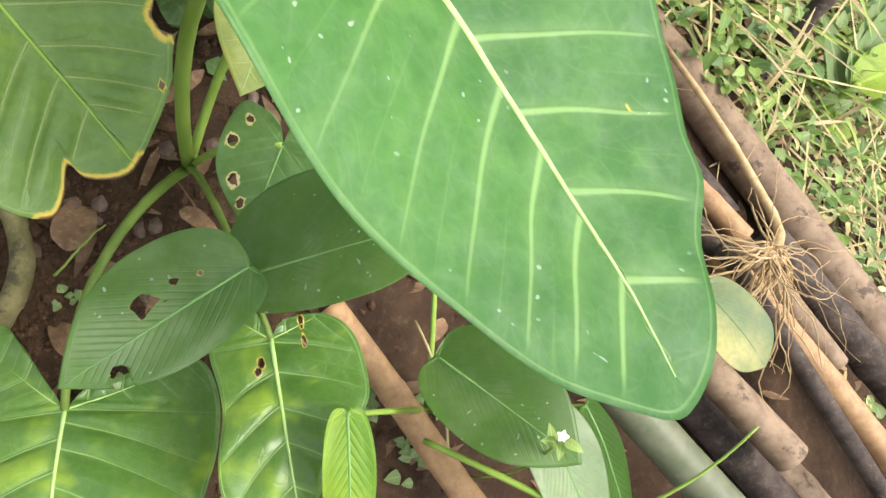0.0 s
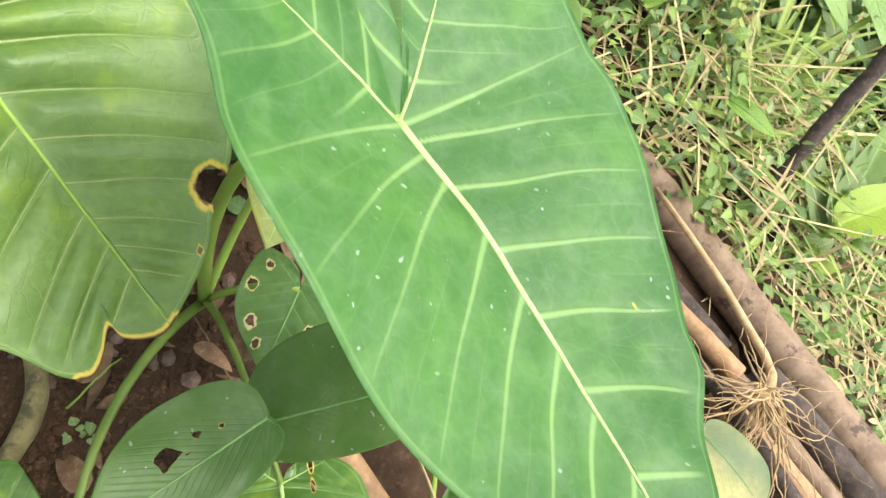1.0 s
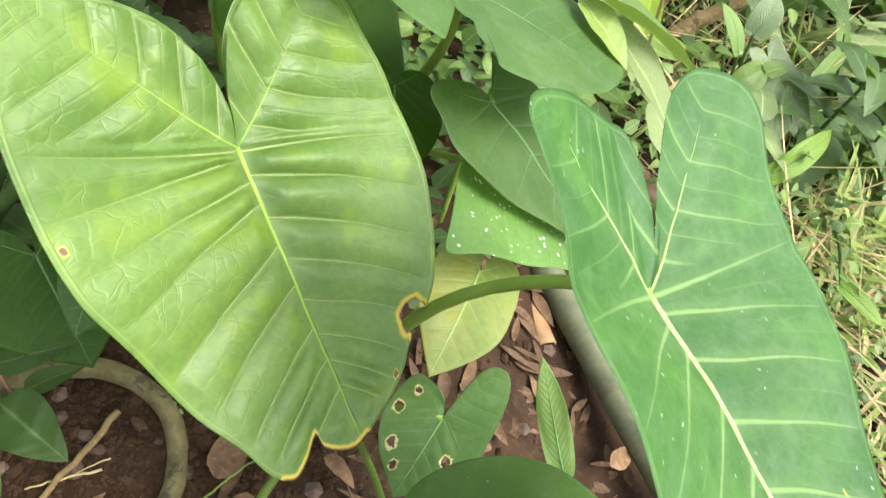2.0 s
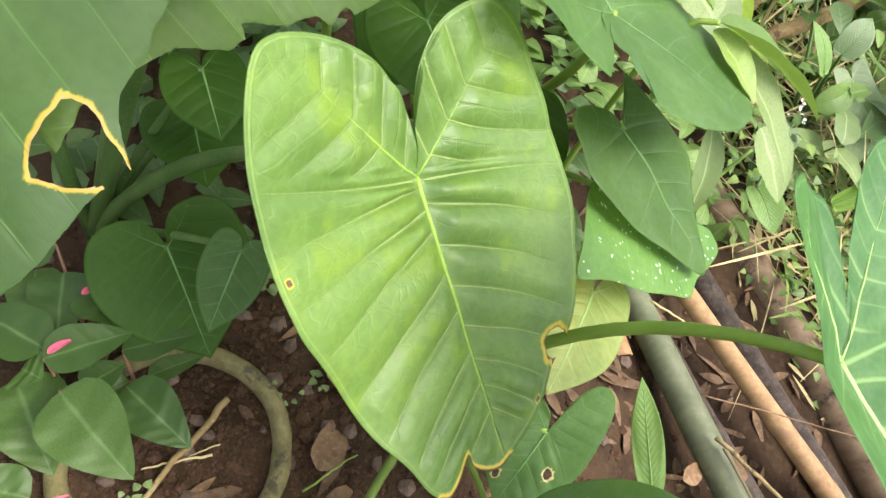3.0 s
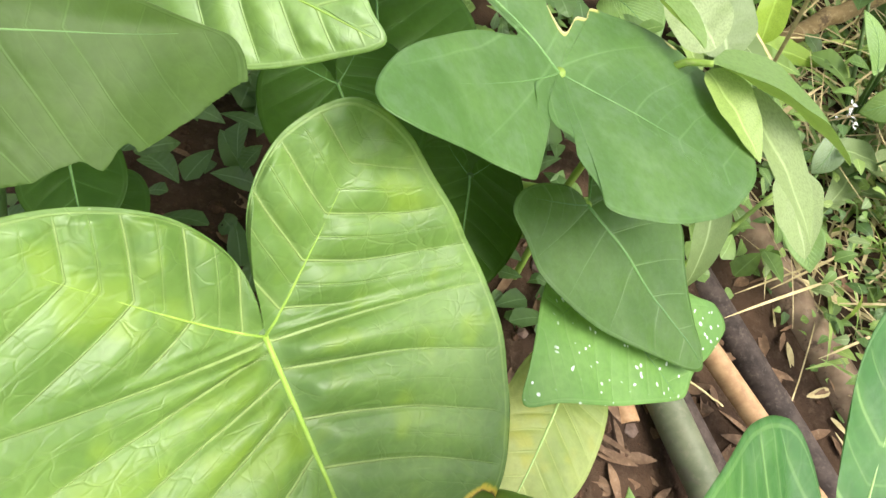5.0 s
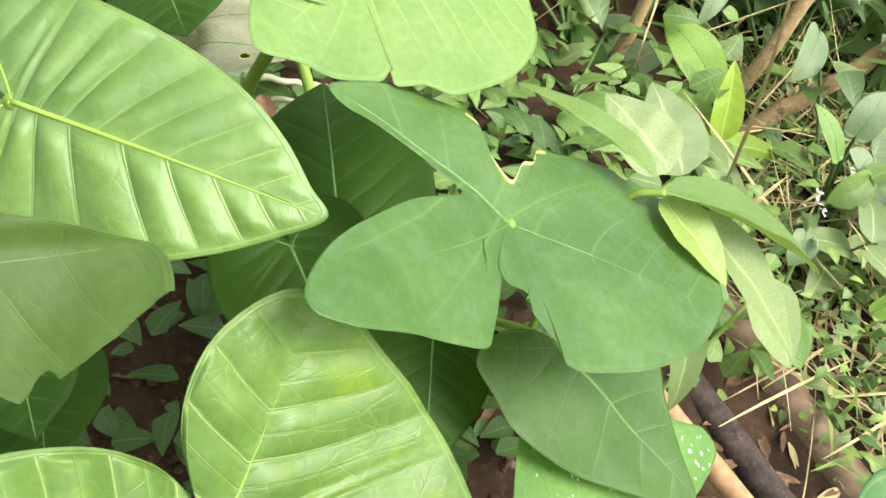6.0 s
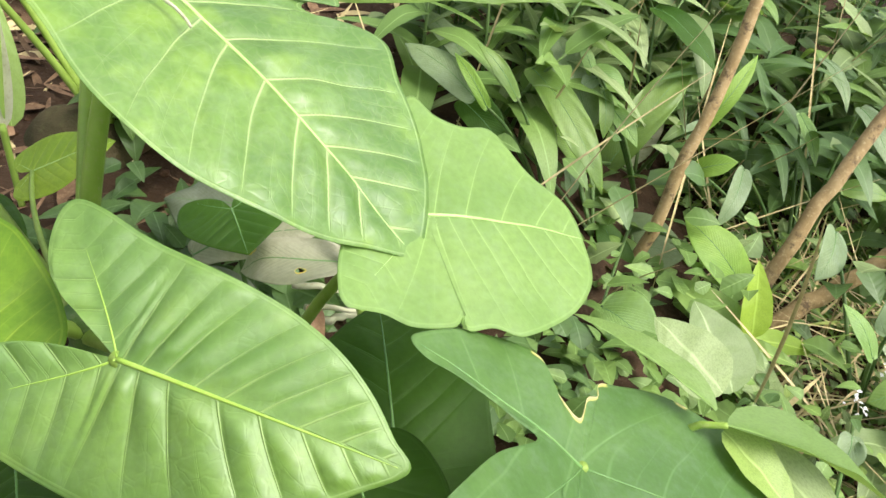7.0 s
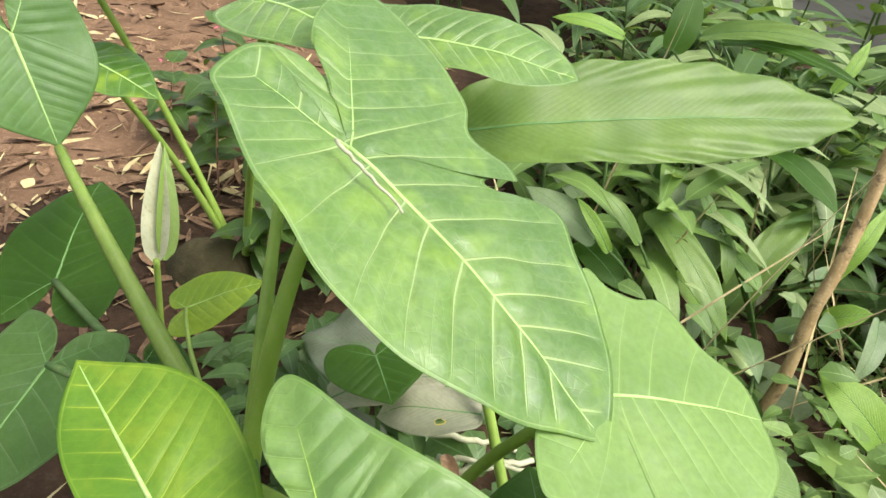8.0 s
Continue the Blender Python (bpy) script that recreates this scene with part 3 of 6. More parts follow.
def strap(length, width, bend, n=10, fold=0.15, wave=0.0, tip=0.5, cross=4):
    """A lance-shaped leaf along x: verts, faces, rib and q values."""
    verts, faces, ribs, qs = [], [], [], []
    for i in range(n + 1):
        t = i / n
        w = width * (math.sin(math.pi * min(1, t ** tip * 0.97 + 0.03)) ** 0.8) * 0.5 + 0.0004
        ang = bend * t
        cx = length * (t if abs(bend) < 1e-3 else math.sin(ang) / bend)
        cz = 0 if abs(bend) < 1e-3 else -length * (1 - math.cos(ang)) / bend
        for k in range(cross + 1):
            s = 2 * k / cross - 1
            verts.append((cx, s * w, cz + abs(s) * w * fold + wave * w * math.sin(t * 17 + s * 2)))
            ribs.append(abs(s))
            qs.append(t + abs(s) * 0.15)
    for i in range(n):
        for k in range(cross):
            a = i * (cross + 1) + k
            faces.append((a, a + cross + 1, a + cross + 2, a + 1))
    return verts, faces, ribs, qs


def strap_leaf(name, parent, m, length, width, bend, mat, label="", n=14, fold=0.2, wave=0.0, tip=0.6):
    v, f, r, q = strap(length, width, bend, n, fold, wave, tip, 6)
    ob = mesh_object(name, v, f, mat, None, label, True, (("rib", r), ("q", q)))
    return settle(ob, parent, m)


def aim(at, direction, up=(0, 0, 1)):
    x = Vector(direction).normalized()
    z = Vector(up)
    z = (z - x * z.dot(x)).normalized()
    return Matrix.Translation(at) @ Matrix((x, z.cross(x), z)).transposed().to_4x4()


def scattered(name, items, mat, label, category):
    """Many leaves joined into one mesh: items of (pose, verts, faces, rib, q)."""
    V, F, R, Q, o = [], [], [], [], 0
    for m, v, f, r, q in items:
        arr = np.array(v) @ np.array(m.to_3x3()).T + np.array(m.translation)
        V.append(arr)
        F += [tuple(k + o for k in face) for face in f]
        R += r
        Q += q
        o += len(v)
    ob = mesh_object(name, np.vstack(V), F, mat, None, "", True, (("rib", R), ("q", Q)))
    return tagged(ob, label, category, kind="stuff")


def lumps(name, places, mat, label, category):
    """Many small uneven stones or clods in one mesh: places of (x, y, z, size)."""
    bm = bmesh.new()
    bmesh.ops.create_icosphere(bm, subdivisions=1, radius=1)
    base = np.array([v.co for v in bm.verts])
    tri = [tuple(v.index for v in f.verts) for f in bm.faces]
    bm.free()
    V, F = [], []
    for i, (x, y, z, r) in enumerate(places):
        k = base * (1 + 0.28 * np.random.rand(len(base), 1) - 0.14) * np.array([r * rng.uniform(0.7, 1.4), r * rng.uniform(0.7, 1.4), r * rng.uniform(0.5, 0.9)])
        V.append(k + (x, y, z))
        F += [tuple(j + i * len(base) for j in t) for t in tri]
    return tagged(mesh_object(name, np.vstack(V), F, mat, None, "", False), label, category, kind="stuff")


# ---- ground ----
def ground_z(x, y):
    s = lambda v, lo, hi: (lambda t: t * t * (3 - 2 * t))(min(1, max(0, (v - lo) / (hi - lo))))
    return -0.10 * s(x, 0.0, 0.4) - 0.30 * s(x, 0.6, 1.6) - 0.06 * s(y, 0.9, 2.0) * s(x, -0.8, 0.2) + 0.012 * noise.noise((x * 3, y * 3, 0)) + 0.004 * noise.noise((x * 14, y * 14, 5))


def ground_sheet():
    k = np.linspace(-1, 1, 241)
    span = np.sinh(k * 6.2) / math.sinh(6.2)
    xs, ys = -0.1 + span * 60, 0.7 + span * 60
    verts = [(x, y, ground_z(x, y)) for y in ys for x in xs]
    w = len(xs)
    faces = [(j * w + i, j * w + i + 1, (j + 1) * w + i + 1, (j + 1) * w + i) for j in range(w - 1) for i in range(w - 1)]
    return tagged(mesh_object("ground", verts, faces, SOIL), "dark reddish-brown bare garden soil, crumbly and damp", "ground", kind="structure")


ground_sheet()


# ---- large arrow-leaved plants ----
ROOT_1 = (-0.11, 0.34, 0.0)
ROOT_2 = (-0.635, 0.765, 0.0)
CROWN_2 = (-0.634, 0.742, 0.33)
ROOT_3 = (-0.24, 0.80, -0.02)
ROOT_5 = (-0.62, 0.43, 0.0)
plant_1 = holder("taro_plant", ROOT_1, "taro plant with a broad blue-green leaf and low heart leaves", "plant", "taro plants")
plant_2 = holder("taro_plant", ROOT_2, "taro plant with glossy fresh-green leaves on thick stalks", "plant", "taro plants")
plant_3 = holder("taro_plant", ROOT_3, "taro plant with dull torn green leaves beside bamboo poles", "plant", "taro plants")
plant_5 = holder("taro_plant", ROOT_5, "taro plant with one big lime-green scorched leaf beside a planter ring", "plant", "taro plants")

petiole(plant_2, ROOT_2, (-0.634, 0.738, 0.37), (0, 0, 0), 0.022, 0.016, STALK_D, "thick sheathed base of the stalks")
# blue-green leaf held out over the bamboo
A_NODE = (0.0256, 0.2562, 0.5935)
taro_leaf(plant_1, A_NODE, (0.1859, 0.0216, 0.5779), (0.236, 0.097, 0.967), (0.04, 0.165, 0.116, 0.099), (0.10, 0.125, 0.088, 0.093), LEAF_A, bow=-0.004, fold=(0.137, 0.42), rear=0.364, sway=0.016, ripple=0.003, gap=0.040, quilt=0.0006, rib_size=0.0034, rib=RIB_A, edge_wave=0.006, label="blue-green arrow-shaped leaf blade with pale cream veins", seed=1.3, n=130, rings=50,
          outline=((-0.012, 0.010), (-0.058, 0.032), (-0.108, 0.052), (-0.127, 0.071), (-0.137, 0.099), (-0.125, 0.133), (-0.099, 0.152), (-0.064, 0.155), (-0.011, 0.158), (0.026, 0.165), (0.063, 0.155), (0.102, 0.143), (0.150, 0.131), (0.182, 0.110), (0.211, 0.100), (0.236, 0.069), (0.266, 0.044), (0.283, 0.022), (0.289, -0.008), (0.271, -0.032), (0.245, -0.057), (0.220, -0.072), (0.168, -0.097), (0.129, -0.111), (0.062, -0.126), (0.017, -0.125), (-0.030, -0.117), (-0.060, -0.120), (-0.080, -0.124), (-0.092, -0.112), (-0.101, -0.080), (-0.108, -0.039), (-0.104, 0.004), (-0.081, 0.017), (-0.044, 0.020), (-0.010, 0.007)),
          veins=(((0.002, -0.07), (0.013, 0.21), (0.046, 0.31), (0.088, 0.36), (0.129, 0.48), (0.173, 0.67), (0.224, 0.73)), ((0.002, 0.15), (0.022, 0.39), (0.041, 0.62), (0.078, 0.80), (0.115, 0.90), (0.150, 1.10), (0.186, 1.15), (0.223, 1.3))),
          holes=((0.155, 0.085, 0.003, 0.0018, 0.5),))
petiole(plant_1, ROOT_1, A_NODE, (-0.03, 0.03, 0.07), 0.0085, 0.0045)
# lime leaf with scorched holes
B_NODE = (-0.2643, 0.3559, 0.4826)
taro_leaf(plant_5, B_NODE, (-0.096, 0.195, 0.345), (0.413, -0.291, 0.863), (0.07, 0.160, 0.089, 0.092), (0.01, 0.155, 0.101, 0.108), LEAF_B, bow=0.0, fold=(-0.02, 0.38), rear=0.308, ripple=0.002, gap=0.033, quilt=0.0078, rib_size=0.0026, rib=RIB_B, skirt=0.0012, edge_wave=0.006, label="glossy lime-green leaf blade with yellow-rimmed burnt holes", seed=4.1, n=190, rings=90,
          outline=((-0.012, 0.003), (-0.040, 0.005), (-0.071, 0.011), (-0.092, 0.023), (-0.109, 0.043), (-0.117, 0.066), (-0.117, 0.093), (-0.104, 0.114), (-0.081, 0.131), (-0.051, 0.141), (-0.013, 0.155), (0.037, 0.164), (0.088, 0.160), (0.138, 0.145), (0.179, 0.118), (0.207, 0.080), (0.227, 0.061), (0.248, 0.027), (0.262, -0.003), (0.259, -0.017), (0.246, -0.033), (0.233, -0.036), (0.248, -0.052), (0.254, -0.067), (0.240, -0.081), (0.209, -0.094), (0.174, -0.112), (0.136, -0.126), (0.092, -0.143), (0.060, -0.155), (0.014, -0.160), (-0.036, -0.159), (-0.066, -0.154), (-0.098, -0.143), (-0.112, -0.131), (-0.117, -0.112), (-0.115, -0.085), (-0.106, -0.057), (-0.089, -0.028), (-0.065, -0.008), (-0.041, 0.001), (-0.012, 0.001)),
          veins=(((0.004, 0.20), (0.023, 0.43), (0.058, 0.57), (0.094, 0.67), (0.130, 0.72), (0.160, 0.95), (0.185, 1.2), (0.207, 1.4)), ((0.003, -0.22), (0.009, 0.02), (0.029, 0.15), (0.047, 0.34), (0.083, 0.53), (0.117, 0.68), (0.155, 0.80), (0.184, 0.85), (0.212, 0.9))),
          holes=((0.029, -0.150, 0.0026, 0.0018, 0.9), (0.226, 0.052, 0.003, 0.002, 1.0)), cuts=((0.95, ((0.175, 0.088), (0.176, 0.100), (0.184, 0.107), (0.194, 0.106), (0.203, 0.086), (0.197, 0.077), (0.184, 0.077))),),
          burns=((0.238, -0.037, 0.026), (0.256, -0.010, 0.026), (0.254, -0.060, 0.022), (0.205, 0.092, 0.016)))
petiole(plant_5, ROOT_5, B_NODE, (-0.02, 0.02, 0.06), 0.011, 0.006, STALK_D)

# low leaves of the same clump
C_NODE = (-0.191, 0.040, 0.084)
taro_leaf(plant_1, C_NODE, (-0.177, -0.168, 0.112), (-0.016, 0.132, 0.99), (0.05, 0.147, 0.035, 0.095), (0.05, 0.14, 0.053, 0.066), LEAF_C, bow=0.015, fold=(-0.1, -0.1), gap=0.034, quilt=0.005, skirt=0.0008, edge_wave=0.006, seed=7.7, label="mid-green heart-shaped leaf blade with pale ribs",
          outline=((-0.005, 0.005), (-0.019, 0.016), (-0.030, 0.041), (-0.041, 0.073), (-0.050, 0.120), (-0.036, 0.136), (0.003, 0.147), (0.045, 0.146), (0.079, 0.139), (0.134, 0.121), (0.178, 0.078), (0.199, 0.018), (0.164, -0.051), (0.104, -0.099), (0.031, -0.135), (-0.035, -0.140), (-0.085, -0.117), (-0.092, -0.071), (-0.075, -0.053), (-0.039, -0.027), (-0.005, -0.008)),
          veins=(((0.0, 0.07), (0.012, 0.40), (0.037, 0.50), (0.075, 0.6), (0.11, 0.7), (0.145, 0.8)), ((0.002, 0.09), (0.028, 0.5), (0.06, 0.6), (0.10, 0.7), (0.14, 0.8))))
petiole(plant_1, ROOT_1, C_NODE, (-0.02, 0.0, 0.06), 0.0068, 0.0042, STALK_M)
E_NODE = (0.003, 0.103, 0.179)
taro_leaf(plant_1, E_NODE, (0.042, -0.075, 0.200), (-0.11, 0.177, 0.978), (0.055, 0.083, 0.016, 0.050), (0.03, 0.064, 0.026, 0.030), LEAF_C, bow=0.01, fold=(-0.1, -0.1), gap=0.030, quilt=0.004, skirt=0.0008, edge_wave=0.006, seed=9.2, n=150, rings=70,
          outline=((-0.004, 0.004), (-0.013, 0.009), (-0.019, 0.025), (-0.016, 0.054), (0.001, 0.074), (0.027, 0.082), (0.068, 0.082), (0.092, 0.069), (0.118, 0.046), (0.152, 0.019), (0.185, 0.001), (0.180, -0.020), (0.164, -0.046), (0.136, -0.061), (0.103, -0.061), (0.065, -0.053), (0.039, -0.053), (0.000, -0.058), (-0.022, -0.047), (-0.033, -0.027), (-0.029, -0.011), (-0.004, -0.002)),
          veins=(((0.003, 0.33), (0.033, 0.43), (0.068, 0.64), (0.10, 0.8)), ((0.003, -0.04), (0.033, 0.55), (0.065, 0.73), (0.098, 0.95))),
          holes=((0.022, -0.012, 0.004, 0.003, 1.0), (0.03, -0.016, 0.003, 0.003, 1.0), (-0.012, 0.03, 0.006, 0.002, 0.8), (0.008, 0.03, 0.006, 0.002, 0.7)), label="fresh green heart-shaped leaf blade with a nibbled base")
petiole(plant_1, ROOT_1, E_NODE, (-0.01, 0.03, 0.03), 0.0050, 0.0034, STALK_M)
S_NODE = (0.001, 0.307, 0.172)
taro_leaf(plant_1, S_NODE, (-0.028, 0.222, 0.114), (-0.175, -0.35, 0.90), (0.01, 0.060, 0.085, 0.030), (0.02, 0.062, 0.03, 0.045), LEAF_G, bow=0.004, gap=0.022, seed=2.2, rib=RIB_D, rib_size=0.0018, holes=((0.04, 0.030, 0.006, 0.005, 1.0), (0.015, -0.05, 0.006, 0.005, 1.0), (0.055, -0.035, 0.007, 0.005, 1.0), (0.075, -0.02, 0.005, 0.004, 1.0), (-0.012, -0.04, 0.004, 0.004, 1.0)), label="small green heart-shaped leaf blade with yellow burnt spots", n=150, rings=70)
petiole(plant_1, ROOT_1, S_NODE, (0, 0, 0.03), 0.005, 0.0035)

# torn dull leaf over the bamboo, its notch towards the path
G_NODE = (-0.127, 0.630, 0.495)
taro_leaf(plant_3, G_NODE, (-0.279, 0.653, 0.567), (0.457, 0.30, 0.83), (0.03, 0.20, -0.100, 0.150), (0.05, 0.140, 0.180, 0.020), LEAF_G, bow=0.006, fold=(-0.12, 0.15), rear=0.2, ripple=0.002, gap=0.050, quilt=0.0008, rib=RIB_D, rib_size=0.0018, edge_wave=0.004, seed=5.5, n=190, rings=90,
          outline=((0.004, 0.020), (0.005, 0.055), (-0.005, 0.068), (-0.021, 0.068), (-0.028, 0.085), (-0.049, 0.103), (-0.057, 0.117), (-0.076, 0.113), (-0.127, 0.082), (-0.167, 0.047), (-0.194, 0.007), (-0.211, -0.036), (-0.211, -0.079), (-0.194, -0.117), (-0.157, -0.136), (-0.104, -0.138), (-0.060, -0.130), (-0.028, -0.116), (-0.011, -0.106), (-0.010, -0.088), (0.000, -0.080), (0.006, -0.049), (0.025, -0.052), (0.043, -0.065), (0.056, -0.085), (0.089, -0.085), (0.125, -0.062), (0.168, -0.013), (0.172, 0.002), (0.152, 0.013), (0.116, 0.008), (0.067, 0.008), (0.049, 0.012), (0.085, 0.058), (0.114, 0.116), (0.128, 0.152), (0.132, 0.179), (0.130, 0.199), (0.120, 0.206), (0.097, 0.198), (0.058, 0.166), (0.001, 0.132), (0.012, 0.098), (0.016, 0.064), (0.022, 0.042), (0.008, 0.018)),
          veins=(((0.010, 0.3), (0.050, 0.5), (0.09, 0.7)), ((0.004, -0.8), (0.020, -0.2), (0.065, 0.5), (0.11, 0.8))),
          burns=((0.006, -0.052, 0.048), (0.020, -0.055, 0.018), (-0.010, -0.098, 0.020), (0.050, -0.078, 0.022), (-0.10, -0.138, 0.010)), label="dull blue-green leaf blade torn at the notch and scorched at the margin")
petiole(plant_3, ROOT_3, G_NODE, (0.05, -0.02, 0.05), 0.009, 0.005, STALK)
F_NODE = (-0.052, 0.5933, 0.3889)
taro_leaf(plant_3, F_NODE, (0.124, 0.522, 0.290), (0.449, -0.121, 0.885), (0.045, 0.094, 0.034, 0.056), (0.03, 0.091, 0.060, 0.061), LEAF_F, bow=0.006, gap=0.034, quilt=0.0012, rib=RIB_D, rib_size=0.002, edge_wave=0.006, seed=6.1, label="dark grey-green heart-shaped leaf blade",
          outline=((-0.002, 0.006), (-0.021, 0.036), (-0.042, 0.056), (-0.022, 0.069), (0.012, 0.077), (0.092, 0.090), (0.133, 0.055), (0.175, 0.021), (0.215, -0.003), (0.167, -0.035), (0.123, -0.058), (0.058, -0.085), (0.008, -0.091), (-0.029, -0.084), (-0.056, -0.077), (-0.061, -0.056), (-0.049, -0.029), (-0.027, -0.007), (-0.006, -0.001)),
          veins=(((0.002, 0.5), (0.035, 0.7), (0.075, 0.9), (0.115, 1.1)), ((0.002, -0.16), (0.029, 0.08), (0.074, 0.35), (0.127, 0.7))))
petiole(plant_3, ROOT_3, F_NODE, (0.03, 0, 0.04), 0.006, 0.004)
SPECKLED_NODE = (-0.015, 0.544, 0.333)
taro_leaf(plant_3, SPECKLED_NODE, (0.109, 0.488, 0.279), (0.40, 0.0, 0.916), (0.03, 0.12, 0.02, 0.08), (0.03, 0.13, 0.02, 0.08), LEAF_S, bow=0.004, gap=0.032, quilt=0.001, rib=RIB_D, rib_size=0.0016, edge_wave=0.006, seed=3.3, label="green leaf blade dotted with white specks", outline=((0.004, 0.010), (0.014, 0.038), (0.058, 0.086), (0.114, 0.117), (0.140, 0.132), (0.167, 0.125), (0.163, 0.085), (0.151, 0.040), (0.153, 0.006), (0.095, -0.060), (0.057, -0.097), (0.030, -0.120), (0.004, -0.147), (-0.012, -0.121), (-0.026, -0.088), (-0.045, -0.036), (-0.045, -0.002), (-0.020, 0.006), (-0.003, 0.004)))
petiole(plant_3, ROOT_3, SPECKLED_NODE, (0.03, 0, 0.03), 0.006, 0.004)
taro_leaf(plant_1, (-0.005, 0.455, 0.262), (-0.039, 0.313, 0.262), (0.20, -0.05, 0.97), (0.04, 0.058, 0.04, 0.03), (0.04, 0.055, 0.04, 0.03), LEAF_Y, bow=0.006, gap=0.024, rib_size=0.0016, seed=8.3, label="pale yellowing leaf blade")
petiole(plant_1, ROOT_1, (-0.005, 0.455, 0.262), (0.0, 0.03, 0.03), 0.006, 0.004)
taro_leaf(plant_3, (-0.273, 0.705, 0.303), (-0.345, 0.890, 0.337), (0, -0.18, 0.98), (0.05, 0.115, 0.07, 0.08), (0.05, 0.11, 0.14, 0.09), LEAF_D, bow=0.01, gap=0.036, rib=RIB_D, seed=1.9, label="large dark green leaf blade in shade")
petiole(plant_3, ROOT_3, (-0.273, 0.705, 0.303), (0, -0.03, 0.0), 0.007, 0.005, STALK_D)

# glossy fresh leaves
J_NODE = (-0.579, 0.844, 0.714)
taro_leaf(plant_2, J_NODE, (-0.298, 0.743, 0.567), (0.427, -0.13, 0.89), (0.09, 0.185, 0.159, 0.148), (0.11, 0.132, 0.123, 0.046), LEAF_J, bow=0.012, fold=(-0.08, 0.1), ripple=0.003, gap=0.041, quilt=0.0045, rib_size=0.0026, edge_wave=0.005, seed=2.7, n=170, rings=80,
          outline=((-0.008, 0.004), (-0.044, 0.024), (-0.092, 0.049), (-0.128, 0.066), (-0.160, 0.102), (-0.186, 0.160), (-0.182, 0.200), (-0.152, 0.222), (-0.104, 0.225), (-0.050, 0.220), (-0.001, 0.198), (0.034, 0.160), (0.083, 0.165), (0.107, 0.153), (0.090, 0.140), (0.088, 0.117), (0.106, 0.124), (0.135, 0.149), (0.166, 0.162), (0.208, 0.132), (0.263, 0.103), (0.302, 0.060), (0.327, 0.024), (0.334, -0.001), (0.302, -0.035), (0.269, -0.068), (0.226, -0.097), (0.181, -0.119), (0.133, -0.131), (0.090, -0.133), (0.042, -0.124), (-0.021, -0.109), (-0.072, -0.092), (-0.108, -0.076), (-0.128, -0.029), (-0.128, 0.011), (-0.113, 0.033), (-0.085, 0.038), (-0.044, 0.020), (-0.008, 0.002)),
          veins=(((-0.008, 0.07), (0.016, 0.37), (0.051, 0.45), (0.096, 0.51), (0.143, 0.65), (0.181, 0.73), (0.215, 0.9), (0.247, 1.2)), ((-0.005, -0.07), (0.026, 0.22), (0.071, 0.43), (0.100, 0.67), (0.143, 0.77), (0.183, 1.0), (0.219, 1.2), (0.259, 1.4))),
          label="large fresh green arrow-shaped leaf blade with a nibbled edge")
petiole(plant_2, CROWN_2, J_NODE, (-0.02, 0.02, 0.02), 0.012, 0.007)
petiole(plant_2, CROWN_2, (-0.69, 0.93, 0.60), (0.0, 0.0, 0.02), 0.010, 0.006)
I_NODE = (-0.476, 0.581, 0.550)
taro_leaf(plant_2, I_NODE, (-0.258, 0.568, 0.527), (0.315, -0.489, 0.813), (0.0, 0.096, 0.078, 0.082), (0.05, 0.098, 0.10, 0.067), LEAF_I, bow=0.010, rear=-0.1, fold=(0.03, -0.25), ripple=0.002, gap=0.025, quilt=0.0060, skirt=0.0008, rib_size=0.0024, rib=RIB_B, edge_wave=0.005, seed=3.8, n=150, rings=70,
          outline=((-0.004, 0.004), (-0.021, 0.014), (-0.058, 0.027), (-0.077, 0.042), (-0.088, 0.062), (-0.092, 0.084), (-0.085, 0.097), (-0.063, 0.097), (-0.024, 0.089), (0.019, 0.084), (0.045, 0.082), (0.068, 0.080), (0.106, 0.073), (0.142, 0.060), (0.176, 0.040), (0.202, 0.017), (0.220, 0.001), (0.194, -0.023), (0.154, -0.052), (0.110, -0.074), (0.065, -0.091), (0.036, -0.098), (-0.017, -0.095), (-0.085, -0.083), (-0.112, -0.074), (-0.114, -0.054), (-0.099, -0.031), (-0.078, -0.015), (-0.044, -0.005), (-0.004, -0.001)),
          veins=(((0.004, 0.13), (0.018, 0.38), (0.035, 0.56), (0.058, 0.85), (0.080, 1.1), (0.107, 1.3), (0.136, 1.5), (0.165, 1.7)), ((0.004, -0.05), (0.018, 0.29), (0.040, 0.53), (0.076, 0.82), (0.107, 1.0), (0.139, 1.3), (0.168, 1.6))),
          label="glossy quilted green leaf blade")
petiole(plant_2, CROWN_2, I_NODE, (0.03, 0.0, 0.0), 0.011, 0.006)
